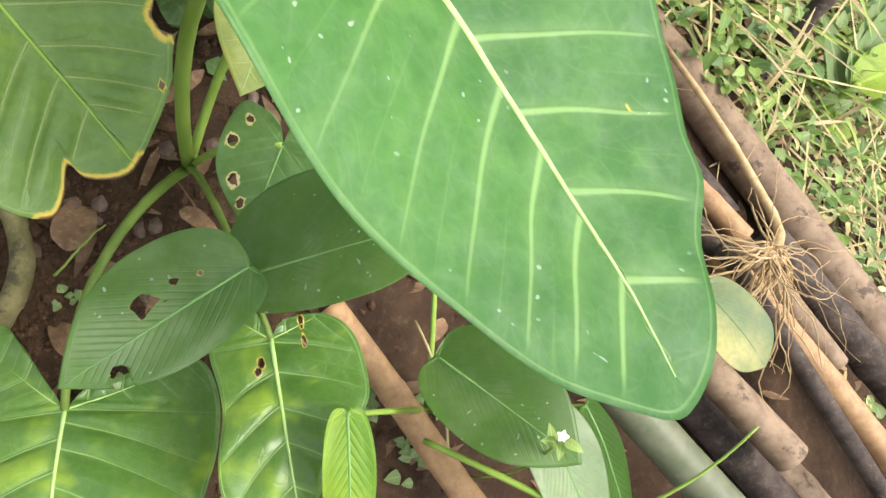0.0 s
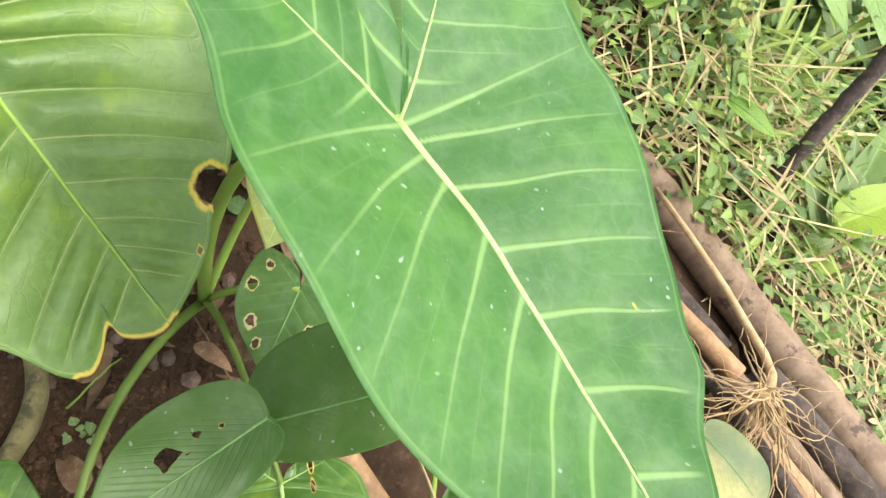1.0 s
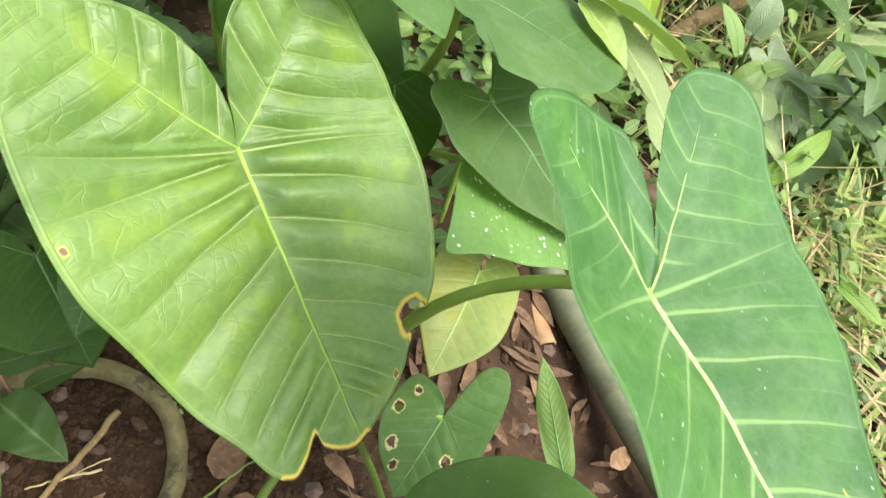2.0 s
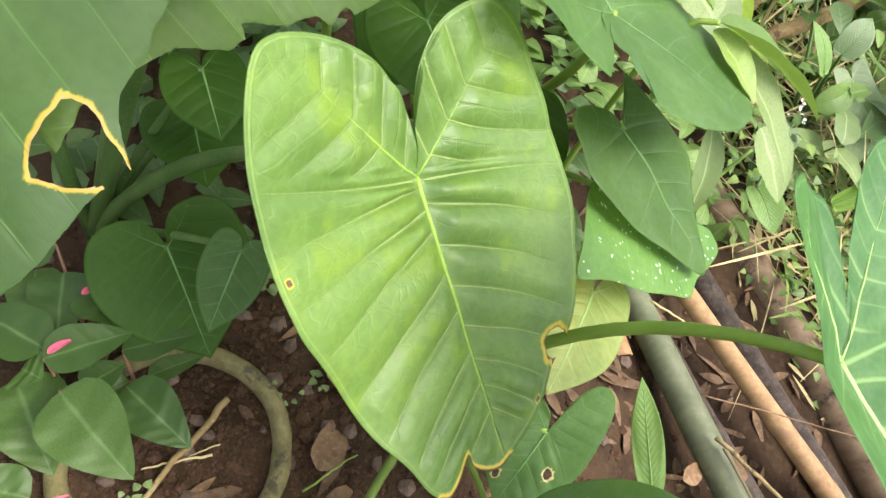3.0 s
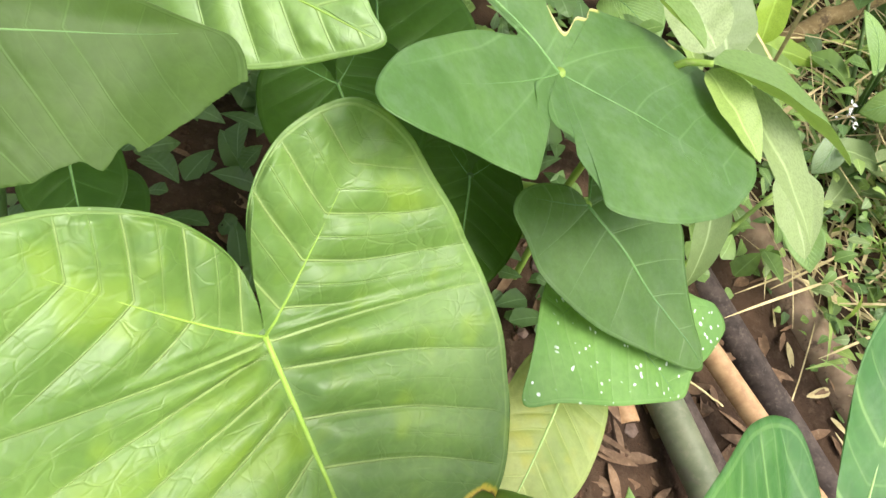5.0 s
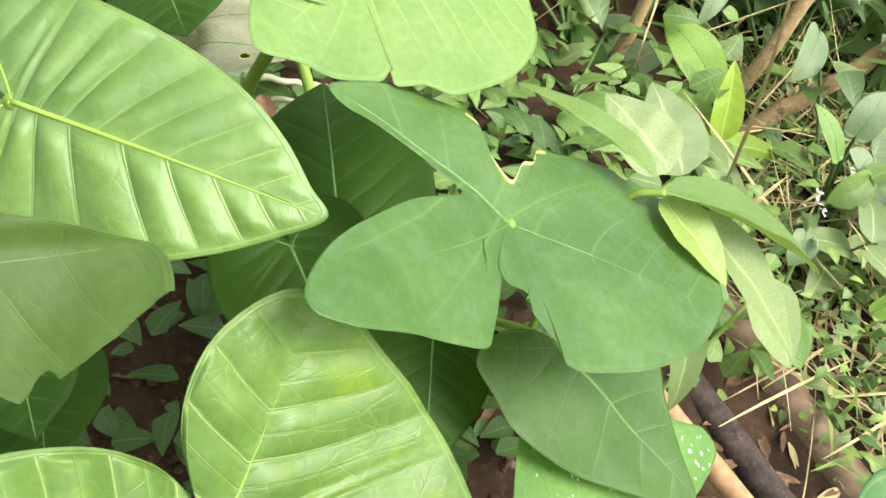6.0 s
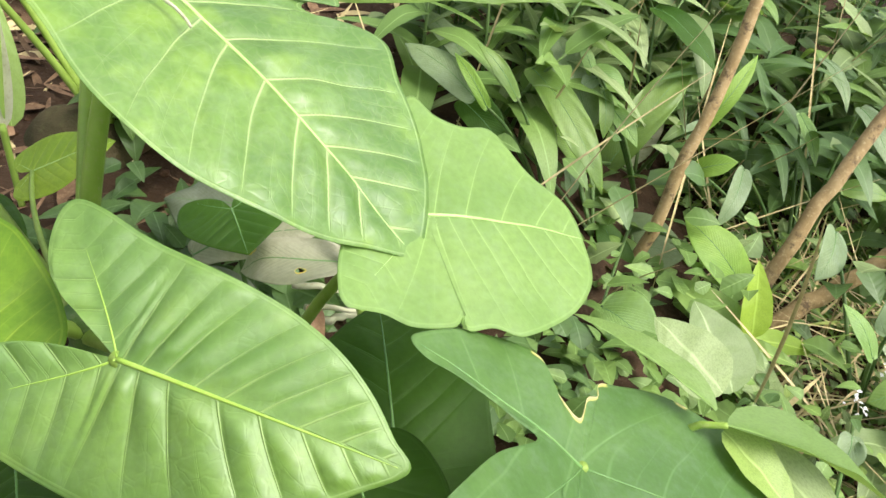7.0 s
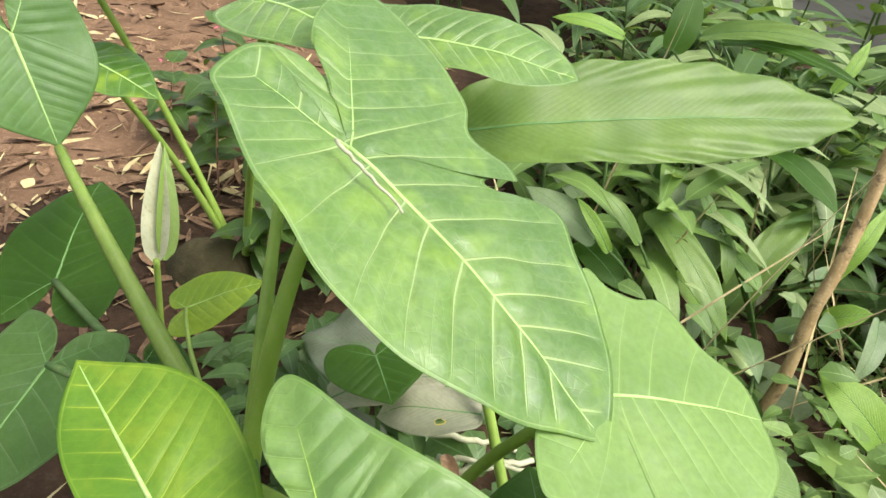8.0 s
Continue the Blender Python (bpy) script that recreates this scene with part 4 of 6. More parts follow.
taro_leaf(plant_3, (-0.302, 0.790, 0.572), (-0.1394, 0.8787, 0.5202), (0.354, -0.105, 0.929), (0.06, 0.145, 0.036, 0.062), (0.05, 0.118, 0.07, 0.08), LEAF_K, bow=0.008, ripple=0.003, gap=0.028, quilt=0.0012, rib_size=0.0020, edge_wave=0.006, seed=4.9, label="soft matt green leaf blade with a wavy margin",
          outline=((-0.008, 0.008), (-0.030, 0.070), (0.000, 0.135), (0.014, 0.144), (0.033, 0.124), (0.065, 0.116), (0.099, 0.118), (0.134, 0.075), (0.176, 0.034), (0.186, -0.018), (0.170, -0.058), (0.135, -0.093), (0.072, -0.119), (0.045, -0.111), (0.019, -0.114), (0.018, -0.099), (0.006, -0.112), (-0.031, -0.112), (-0.056, -0.102), (-0.089, -0.099), (-0.092, -0.074), (-0.082, -0.036), (-0.060, -0.008), (-0.010, -0.002)),
          veins=(((0.009, 0.43), (0.040, 0.56), (0.079, 0.90), (0.120, 1.2)), ((0.005, -0.51), (0.008, 0.15), (0.022, 0.36), (0.045, 0.44), (0.068, 0.52), (0.097, 0.67), (0.13, 0.8))))
petiole(plant_3, (-0.42, 0.84, 0.0), (-0.302, 0.790, 0.572), (-0.07, 0.01, 0), 0.009, 0.006)
R_NODE = (-0.468, 0.390, 0.622)
taro_leaf(plant_5, R_NODE, (-0.455, 0.213, 0.552), (0.350, -0.319, 0.880), (-0.015, 0.172, 0.062, 0.150), (0.03, 0.10, 0.09, 0.06), LEAF_R, bow=0.004, sharp=0.0, full=0.75, gap=0.034, ripple=0.008, seed=7.1, n=190, rings=90, slope=(0.4, 0.4), quilt=0.001, rib=RIB_D, cuts=((0.15, ((-0.04, 0.168), (-0.008, 0.147), (0.010, 0.133), (0.015, 0.128), (0.011, 0.123), (0.030, 0.114), (0.026, 0.104), (0.046, 0.086), (0.056, 0.064), (0.061, 0.056), (0.069, 0.063), (0.082, 0.056), (0.093, 0.029), (0.113, 0.011), (0.15, -0.01), (0.30, -0.03), (0.2, 0.3), (-0.05, 0.3))),), label="broad dull green leaf blade with a ragged wavy edge")
petiole(plant_5, ROOT_5, R_NODE, (0.0, 0.02, 0.03), 0.013, 0.007, STALK_D)
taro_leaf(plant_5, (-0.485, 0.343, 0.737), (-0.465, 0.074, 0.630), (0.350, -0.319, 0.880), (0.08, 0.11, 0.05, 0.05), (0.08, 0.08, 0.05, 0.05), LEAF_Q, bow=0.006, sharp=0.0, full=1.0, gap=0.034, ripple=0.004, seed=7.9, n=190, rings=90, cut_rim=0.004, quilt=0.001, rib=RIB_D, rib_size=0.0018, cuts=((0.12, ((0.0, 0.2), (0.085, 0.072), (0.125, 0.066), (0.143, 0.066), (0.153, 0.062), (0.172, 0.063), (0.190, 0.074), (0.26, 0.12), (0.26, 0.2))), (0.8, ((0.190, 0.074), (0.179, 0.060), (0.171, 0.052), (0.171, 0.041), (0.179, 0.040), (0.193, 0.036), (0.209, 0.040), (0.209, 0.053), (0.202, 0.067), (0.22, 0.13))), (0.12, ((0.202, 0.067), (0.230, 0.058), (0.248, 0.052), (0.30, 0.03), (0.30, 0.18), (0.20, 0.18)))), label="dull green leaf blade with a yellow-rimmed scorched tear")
petiole(plant_5, ROOT_5, (-0.485, 0.343, 0.737), (-0.06, 0.02, 0.02), 0.010, 0.006, STALK_D)
taro_leaf(plant_2, (-0.622, 0.590, 0.500), (-0.755, 0.672, 0.535), (0, -0.25, 0.97), (0.06, 0.045, 0.05, 0.03), (0.05, 0.085, 0.06, 0.05), LEAF_V, bow=0.006, gap=0.026, seed=5.9, label="vivid yellow-green leaf blade with bright veins")
petiole(plant_2, CROWN_2, (-0.622, 0.590, 0.500), (0, 0, 0.02), 0.009, 0.006)
taro_leaf(plant_2, (-1.036, 0.945, 0.689), (-0.978, 0.923, 0.57), (0.5, -0.5, 0.7), (0.03, 0.08, 0.06, 0.04), (0.03, 0.08, 0.06, 0.04), LEAF_G, bow=0.005, gap=0.016, seed=6.9, label="drooping matt green leaf blade")
petiole(plant_2, CROWN_2, (-0.978, 0.923, 0.57), (-0.02, 0, 0.03), 0.0135, 0.006, STALK_M)
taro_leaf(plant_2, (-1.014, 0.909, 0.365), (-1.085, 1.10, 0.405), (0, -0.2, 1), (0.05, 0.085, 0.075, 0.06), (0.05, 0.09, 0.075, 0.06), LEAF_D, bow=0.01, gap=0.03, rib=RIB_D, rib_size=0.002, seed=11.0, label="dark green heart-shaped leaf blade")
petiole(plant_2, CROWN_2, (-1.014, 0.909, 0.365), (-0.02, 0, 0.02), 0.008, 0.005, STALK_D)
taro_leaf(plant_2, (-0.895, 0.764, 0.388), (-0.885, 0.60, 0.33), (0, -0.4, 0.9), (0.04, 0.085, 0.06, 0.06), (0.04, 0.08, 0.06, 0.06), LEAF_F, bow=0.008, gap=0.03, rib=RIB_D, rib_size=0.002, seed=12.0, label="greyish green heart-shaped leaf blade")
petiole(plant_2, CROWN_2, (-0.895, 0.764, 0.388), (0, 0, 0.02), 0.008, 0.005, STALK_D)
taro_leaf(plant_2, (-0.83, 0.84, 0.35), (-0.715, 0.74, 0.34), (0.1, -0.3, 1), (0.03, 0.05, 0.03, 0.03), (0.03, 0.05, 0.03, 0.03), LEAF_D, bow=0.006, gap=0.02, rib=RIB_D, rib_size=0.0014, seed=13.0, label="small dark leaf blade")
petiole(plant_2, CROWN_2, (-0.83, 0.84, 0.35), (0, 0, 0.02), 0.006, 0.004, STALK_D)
taro_leaf(plant_2, (-0.93, 1.067, 0.23), (-0.82, 1.127, 0.28), (-0.25, -0.34, 0.9), (0.03, 0.056, 0.03, 0.035), (0.03, 0.062, 0.03, 0.035), LEAF_T, bow=0.004, gap=0.022, rib_size=0.0014, seed=14.0, label="small yellow-green leaf blade")
petiole(plant_2, CROWN_2, (-0.93, 1.067, 0.23), (-0.02, 0, 0.0), 0.005, 0.003)
# dark leaves low in the shade, part of which is painted into their green
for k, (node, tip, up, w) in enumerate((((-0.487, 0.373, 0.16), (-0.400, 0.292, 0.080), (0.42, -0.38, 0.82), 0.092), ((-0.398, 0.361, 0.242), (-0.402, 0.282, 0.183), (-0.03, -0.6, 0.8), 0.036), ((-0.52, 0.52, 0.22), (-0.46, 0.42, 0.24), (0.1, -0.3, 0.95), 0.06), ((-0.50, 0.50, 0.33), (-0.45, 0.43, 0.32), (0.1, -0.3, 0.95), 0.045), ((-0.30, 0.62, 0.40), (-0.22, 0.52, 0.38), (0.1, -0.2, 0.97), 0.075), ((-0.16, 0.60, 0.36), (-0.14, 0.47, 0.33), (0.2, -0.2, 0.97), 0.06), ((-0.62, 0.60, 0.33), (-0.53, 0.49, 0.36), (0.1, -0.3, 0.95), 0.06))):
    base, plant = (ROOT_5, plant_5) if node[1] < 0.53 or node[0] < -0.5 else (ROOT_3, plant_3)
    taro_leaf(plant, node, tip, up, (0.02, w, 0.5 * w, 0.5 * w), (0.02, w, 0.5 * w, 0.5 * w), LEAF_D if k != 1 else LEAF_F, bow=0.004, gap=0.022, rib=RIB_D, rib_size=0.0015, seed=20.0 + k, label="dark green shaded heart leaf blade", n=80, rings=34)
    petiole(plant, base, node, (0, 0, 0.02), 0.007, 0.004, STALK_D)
taro_leaf(plant_3, (-0.590, 1.023, 0.30), (-0.538, 0.955, 0.29), (0.1, -0.3, 0.95), (0.01, 0.075, 0.03, 0.05), (0.01, 0.075, 0.03, 0.05), LEAF_D, bow=0.004, gap=0.022, rib=RIB_D, rib_size=0.0015, seed=15.0, label="small dark leaf blade with a rusty spot")
petiole(plant_3, (-0.56, 1.03, 0.0), (-0.590, 1.023, 0.30), (0, 0, 0.0), 0.005, 0.003, STALK_D)


# ---- broad-leaved low herbs under the taro ----
def oval_leaf(plant, node, tip, up, wl, wr, mat, bow=0.008, fold=(0.05, 0.05), holes=(), label="", seed=1.0, sharp=0.2, full=0.6, n=90, rings=40, rib=None, gap=0.010, at_u=0.42, rib_size=0.0016, cuts=(), ripple=0.003):
    length = (Vector(tip) - Vector(node)).length
    half = lambda w: (at_u * length, w, 0.006, 0.35 * w)
    return taro_leaf(plant, node, tip, up, half(wl), half(wr), mat, bow=bow, fold=fold, sharp=sharp, full=full, gap=gap, quilt=0.0, ripple=ripple, holes=holes, cuts=cuts, label=label, rib=rib or RIB_D, rib_size=rib_size, seed=seed, n=n, rings=rings, slope=(1.6, 1.6))


herb = holder("arrowroot_herb", (-0.03, 0.15, 0.0), "low herb with dark oval leaves, some holed by insects", "plant")
oval_leaf(herb, (-0.020, 0.146, 0.285), (-0.143, 0.042, 0.311), (0.223, -0.017, 0.975), 0.040, 0.056, LEAF_P, holes=((0.036, -0.016, 0.0025, 0.002, 0.4), (0.070, -0.012, 0.0015, 0.0015, 0.3)), cuts=((0.3, ((0.094, -0.023), (0.080, -0.025), (0.072, -0.015), (0.091, -0.008))), (0.3, ((0.061, -0.027), (0.051, -0.020), (0.059, -0.017))), (0.3, ((0.131, 0.012), (0.126, 0.009), (0.119, 0.011), (0.121, 0.025), (0.126, 0.06), (0.14, 0.05)))), label="dark green oval leaf blade with insect holes", seed=31, n=150, rings=70)
oval_leaf(herb, (-0.026, 0.147, 0.242), (0.160, 0.192, 0.325), (-0.397, -0.096, 0.913), 0.076, 0.046, LEAF_P, label="large dark oval leaf blade with powdery patches", seed=32)
petiole(herb, (-0.03, 0.15, 0.0), (-0.022, 0.146, 0.285), (0.005, 0.01, 0), 0.005, 0.003)
petiole(herb, (-0.03, 0.15, 0.0), (-0.026, 0.147, 0.242), (0.005, -0.01, 0), 0.005, 0.003)
herb_2 = holder("arrowroot_herb", (0.20, 0.05, -0.02), "low herb with limp grey-green oval leaves by the bamboo", "plant")
oval_leaf(herb_2, (0.165, 0.090, 0.187), (0.292, -0.012, 0.235), (-0.342, 0.049, 0.938), 0.060, 0.050, LEAF_P, label="limp green oval leaf blade", seed=33)
oval_leaf(herb_2, (0.262, 0.040, 0.205), (0.335, -0.10, 0.17), (0.1, 0.1, 0.98), 0.044, 0.040, LEAF_W, label="limp grey-green leaf blade", seed=34)
oval_leaf(herb_2, (0.33, 0.045, 0.17), (0.40, -0.09, 0.11), (0.3, 0.1, 0.95), 0.028, 0.028, LEAF_D, label="dark limp leaf blade", seed=35)
oval_leaf(herb_2, (0.070, 0.030, 0.252), (0.081, -0.093, 0.219), (0.006, -0.263, 0.965), 0.023, 0.023, LEAF_V, label="bright narrow leaf blade", seed=36)
oval_leaf(herb_2, (0.18, 0.30, 0.11), (0.110, 0.412, 0.186), (-0.5, -0.1, 0.85), 0.020, 0.020, LEAF_K, label="narrow upright leaf blade", seed=37)
for tip in ((0.165, 0.090, 0.187), (0.262, 0.040, 0.205), (0.33, 0.045, 0.17), (0.070, 0.030, 0.252), (0.18, 0.30, 0.11)):
    petiole(herb_2, (0.20, 0.05, -0.02), tip, (0, 0, 0.02), 0.004, 0.0025)
tube_mesh("stem", [Vector(p) - Vector((0.20, 0.05, -0.02)) for p in curve_points((0.24, -0.09, 0.12), (0.445, 0.022, 0.289), (0.02, -0.02, 0.0))], [0.0025 - 0.00009 * k for k in range(14)], STALK, herb_2)
tube_mesh("stem", [Vector(p) - Vector((0.20, 0.05, -0.02)) for p in curve_points((0.16, 0.01, 0.15), (0.30, -0.06, 0.21), (0.0, 0.0, 0.01))], [0.0034] * 14, STALK, herb_2)
tube_mesh("stem", [Vector(p) - Vector((0.20, 0.05, -0.02)) for p in curve_points((0.17, 0.15, 0.05), (0.20, 0.0, 0.09), (0.005, 0.0, 0.02))], [0.0016] * 14, STRAW, herb_2)

# small flowering weed
weed = holder("flowering_weed", (0.25, -0.03, 0.0), "thin weed stem with a tiny lilac-white flower", "plant")
tube_mesh("stem", [Vector(p) - Vector((0.25, -0.03, 0.0)) for p in curve_points((0.25, -0.03, 0.0), (0.252, 0.012, 0.285), (0.01, -0.01, 0))], [0.0016] * 14, STALK, weed)
for k in range(5):
    a = k * 1.257
    strap_leaf("petal", weed, aim((0.252, 0.012, 0.286), (math.cos(a), math.sin(a), 0.3)), 0.006, 0.004, 0.5, WHITE, n=5)
for k in range(5):
    a = k * 1.3 + 0.5
    strap_leaf("leaf_blade", weed, aim((0.252, 0.008, 0.25 + 0.01 * k), (math.cos(a), math.sin(a), 0.9)), 0.018, 0.009, 0.8, GREEN_2, n=6)
oval_leaf(holder("fallen_leaf", (0.52, 0.18, 0.11), "round yellow-green leaf lying on bamboo roots", "leaf"), (0.520, 0.190, 0.122), (0.602, 0.100, 0.115), (0.034, -0.037, 0.999), 0.046, 0.046, LEAF_M, seed=38, at_u=0.5, full=0.9, sharp=0.0, label="yellowing round leaf blade")


# ---- bamboo and sticks ----
def bamboo(a, b, r, mat, label, joints=(0.3, 0.75), name="bamboo_pole", lean=0.0, sides=22):
    """A cut pole with swollen joints, slight bends and a hollow end."""
    a, b = Vector(a), Vector(b)
    d = b - a
    length = d.length
    ts = sorted(set([k / 34 for k in range(35)] + [j + e for j in joints for e in (-0.012, -0.004, 0.0, 0.004, 0.012)]))
    side = d.cross(Vector((0, 0, 1))).normalized()
    pts, rad = [], []
    for t in ts:
        w = noise.noise((t * 2.3, r * 90, a.x * 9)) * 0.006
        pts.append(a + d * t + side * w - a)
        swell = max([math.exp(-((t - j) * length / 0.007) ** 2) for j in joints] or [0])
        groove = max([math.exp(-((t - j) * length / 0.003) ** 2) for j in joints] or [0])
        rad.append(r * (1 + 0.11 * swell - 0.07 * groove + 0.015 * noise.noise((t * 9, r * 50, 2))))
    verts, faces = [], []
    x = side
    y = d.normalized().cross(x)
    n = sides
    for p, q in zip(pts, rad):
        for k in range(n):
            ang = 2 * math.pi * k / n
            verts.append(p + (x * math.cos(ang) + y * math.sin(ang)) * q)
    m = len(ts)
    for i in range(m - 1):
        for k in range(n):
            faces.append((i * n + k, i * n + (k + 1) % n, (i + 1) * n + (k + 1) % n, (i + 1) * n + k))
    for end, sgn in ((0, 1), (m - 1, -1)):
        o = len(verts)
        for depth, f in ((0.0, 0.80), (0.05, 0.76)):
            for k in range(n):
                ang = 2 * math.pi * k / n
                verts.append(pts[end] + d.normalized() * sgn * depth + (x * math.cos(ang) + y * math.sin(ang)) * rad[end] * f)
        for k in range(n):
            k2 = (k + 1) % n
            faces.append((end * n + k, o + k, o + k2, end * n + k2)[:: sgn])
            faces.append((o + k, o + n + k, o + n + k2, o + k2)[:: sgn])
        faces.append(tuple(o + n + k for k in range(n))[:: sgn])
    ob = mesh_object(name, verts, faces, mat)
    ob.location = a
    return tagged(ob, label, "bamboo pole", "bamboo poles on the ground")


bamboo((0.150, 0.740, -0.035), (0.560, 0.158, -0.035), 0.027, BAMBOO_G, "grey-green bamboo pole lying on the soil", (0.08, 0.82))
bamboo((0.375, 0.135, 0.045), (0.72, -0.21, 0.03), 0.029, BAMBOO_G, "thick grey-green bamboo pole beside limp leaves", (0.9,))
bamboo((0.16, 0.85, -0.03), (0.70, 0.315, -0.025), 0.018, BAMBOO_T, "thin tan bamboo pole with a knotty joint", (0.15, 0.60, 0.9))
bamboo((0.33, 1.12, -0.125), (1.20, -0.145, -0.055), 0.040, BAMBOO_B, "long thick weathered brown bamboo pole", (0.12, 0.36, 0.58, 0.80))
bamboo((0.28, 0.90, -0.095), (0.72, 0.37, -0.09), 0.028, BAMBOO_K, "dark reddish rotten bamboo pole", (0.4,))
bamboo((0.20, 0.74, -0.095), (0.60, 0.24, -0.09), 0.030, BAMBOO_K, "dark damp bamboo pole under the others", (0.5,))
bamboo((0.45, 0.255, 0.01), (0.700, -0.010, 0.015), 0.026, BAMBOO_B, "short brown bamboo stub with a split end", (0.35,))
bamboo((0.64, 0.285, -0.01), (1.00, -0.15, 0.0), 0.021, BAMBOO_T, "tan bamboo pole with dark joint bands", (0.25, 0.45, 0.66))
bamboo((0.62, 0.285, 0.03), (0.85, -0.10, 0.035), 0.013, BAMBOO_K, "thin blackened bamboo stick", (0.5,))
bamboo((0.76, 0.33, -0.05), (1.10, -0.06, -0.05), 0.030, BAMBOO_K, "dark rotten bamboo pole with a split", (0.5,))
bamboo((0.58, 0.46, -0.045), (0.86, 0.13, -0.05), 0.020, BAMBOO_B, "brown bamboo pole beside the roots", (0.5,))
bamboo((0.56, 0.40, -0.02), (0.80, 0.11, -0.03), 0.016, BAMBOO_K, "thin dark bamboo pole beside the roots", (0.4,))
bamboo((0.50, 0.20, -0.07), (0.85, -0.20, -0.07), 0.030, BAMBOO_K, "dark bamboo pole at the bottom of the pile", (0.5,))
bamboo((0.60, 0.14, -0.07), (0.95, -0.25, -0.07), 0.028, BAMBOO_B, "weathered bamboo pole at the bottom of the pile", (0.5,))
bamboo((0.05, 0.86, -0.06), (0.20, 0.56, -0.06), 0.022, BAMBOO_T, "short tan bamboo piece", (0.5,))
bamboo((0.00, 0.90, -0.06), (0.15, 0.60, -0.06), 0.022, BAMBOO_B, "short brown bamboo piece", (0.6,))
bamboo((-0.10, 1.02, -0.04), (0.10, 0.66, -0.05), 0.026, BAMBOO_B, "brown bamboo pole end in shade", (0.5,))
bamboo((0.072, 0.168, 0.025), (0.262, -0.075, 0.025), 0.0175, BAMBOO_T, "brown branch with a knot lying on the soil", (0.42,), name="fallen_branch")["category"] = "branch"

vine = holder("rooted_vine", (0.65, 0.27, 0.06), "bare pale vine stem with a tangled clump of tan roots", "plant")
o = Vector(vine.location)
line = [Vector(p) for p in ((0.565, 0.605, 0.02), (0.591, 0.509, 0.055), (0.637, 0.424, 0.06), (0.668, 0.357, 0.062), (0.680, 0.322, 0.068), (0.678, 0.288, 0.078), (0.660, 0.264, 0.088))]
tube_mesh("stem", [p - o for p in line], [0.0045, 0.0052, 0.0058, 0.0064, 0.0068, 0.0075, 0.009], ROOT, vine, "pale bare stem")
for k in range(84):
    a = rng.uniform(0, 6.28)
    p, pts = Vector((0.652 + rng.uniform(-0.01, 0.01), 0.262 + rng.uniform(-0.01, 0.01), 0.09)), []
    d = Vector((math.cos(a) * 0.8 + 0.0, math.sin(a) * 0.8 - 0.55, rng.uniform(-0.25, 0.15)))
    reach = rng.uniform(0.06, 0.24)
    for i in range(11):
        pts.append(p - o)
        d += Vector((rng.uniform(-0.45, 0.45), rng.uniform(-0.45, 0.45), rng.uniform(-0.3, 0.22)))
        d.normalize()
        p = p + d * reach / 10
        p.z = max(p.z, 0.045)
    r = rng.choice((0.0010, 0.0014, 0.0022))
    tube_mesh("root", pts, [r * (1 - 0.07 * i) for i in range(11)], ROOT, vine, sides=5)


# ---- planter ring, soil, litter ----
def planter_ring():
    """Weathered rim of a sunken planter: a rounded wall with chips."""
    verts, faces, n, k = [], [], 120, 12
    for i in range(n):
        a = 2 * math.pi * i / n
        for j in range(k):
            b = 2 * math.pi * j / k
            r = 0.0125 * (1 + 0.12 * noise.noise((math.cos(a) * 5, math.sin(a) * 5, b)))
            w = 0.128 + 0.004 * noise.noise((math.cos(a) * 2, math.sin(a) * 2, 1)) + r * math.cos(b)
            verts.append((w * math.cos(a), w * math.sin(a), r * 1.5 * math.sin(b)))
    for i in range(n):
        for j in range(k):
            faces.append((i * k + j, ((i + 1) % n) * k + j, ((i + 1) % n) * k + (j + 1) % k, i * k + (j + 1) % k))
    ob = mesh_object("planter_ring", verts, faces, POT)
    ob.location = (-0.402, 0.190, 0.008)
    return tagged(ob, "mossy yellow-brown round planter rim sunk in soil", "planter")


planter_ring()
lumps("soil_clods", [(x, y, ground_z(x, y) + 0.001, rng.choice((0.002, 0.003, 0.004, 0.006, 0.009)) * rng.uniform(0.7, 1.3)) for x, y in ((rng.gauss(-0.32, 0.30), rng.gauss(0.28, 0.30)) for _ in range(2600))], CLOD, "loose reddish-brown soil crumbs and small stones", "soil")
lumps("soil_clods", [(x, y, ground_z(x, y), rng.uniform(0.0012, 0.0045)) for x, y in ((rng.gauss(-0.33, 0.13), rng.gauss(0.20, 0.13)) for _ in range(4500))], CLOD, "fine reddish-brown soil crumbs inside the planter rim", "soil")
lumps("pebbles", [(x, y, ground_z(x, y) + 0.002, rng.uniform(0.006, 0.013)) for x, y in ((rng.gauss(-0.30, 0.25), rng.gauss(0.2, 0.25)) for _ in range(130))], STONE, "brown pebbles half sunk in soil", "stones")
lumps("soil_clods", [(x, y, ground_z(x, y) + 0.001, rng.uniform(0.004, 0.014)) for x, y in ((rng.gauss(-1.9, 0.6), rng.gauss(2.1, 0.7)) for _ in range(1500))], CLOD, "dry reddish soil crumbs on open ground", "soil")


def dead_leaf(at, length, width, turn, label="curled brown fallen leaf on soil", mat=DRY, bend=0.8):
    ob = holder("fallen_leaf", at, label, "leaf", "fallen leaves")
    strap_leaf("leaf_blade", ob, Matrix.Translation(at) @ pose(0, 0, 0.004, rng.uniform(-15, 15), rng.uniform(-14, 4), turn), length, width, bend, mat, fold=0.35, wave=0.10, n=10)
    return ob


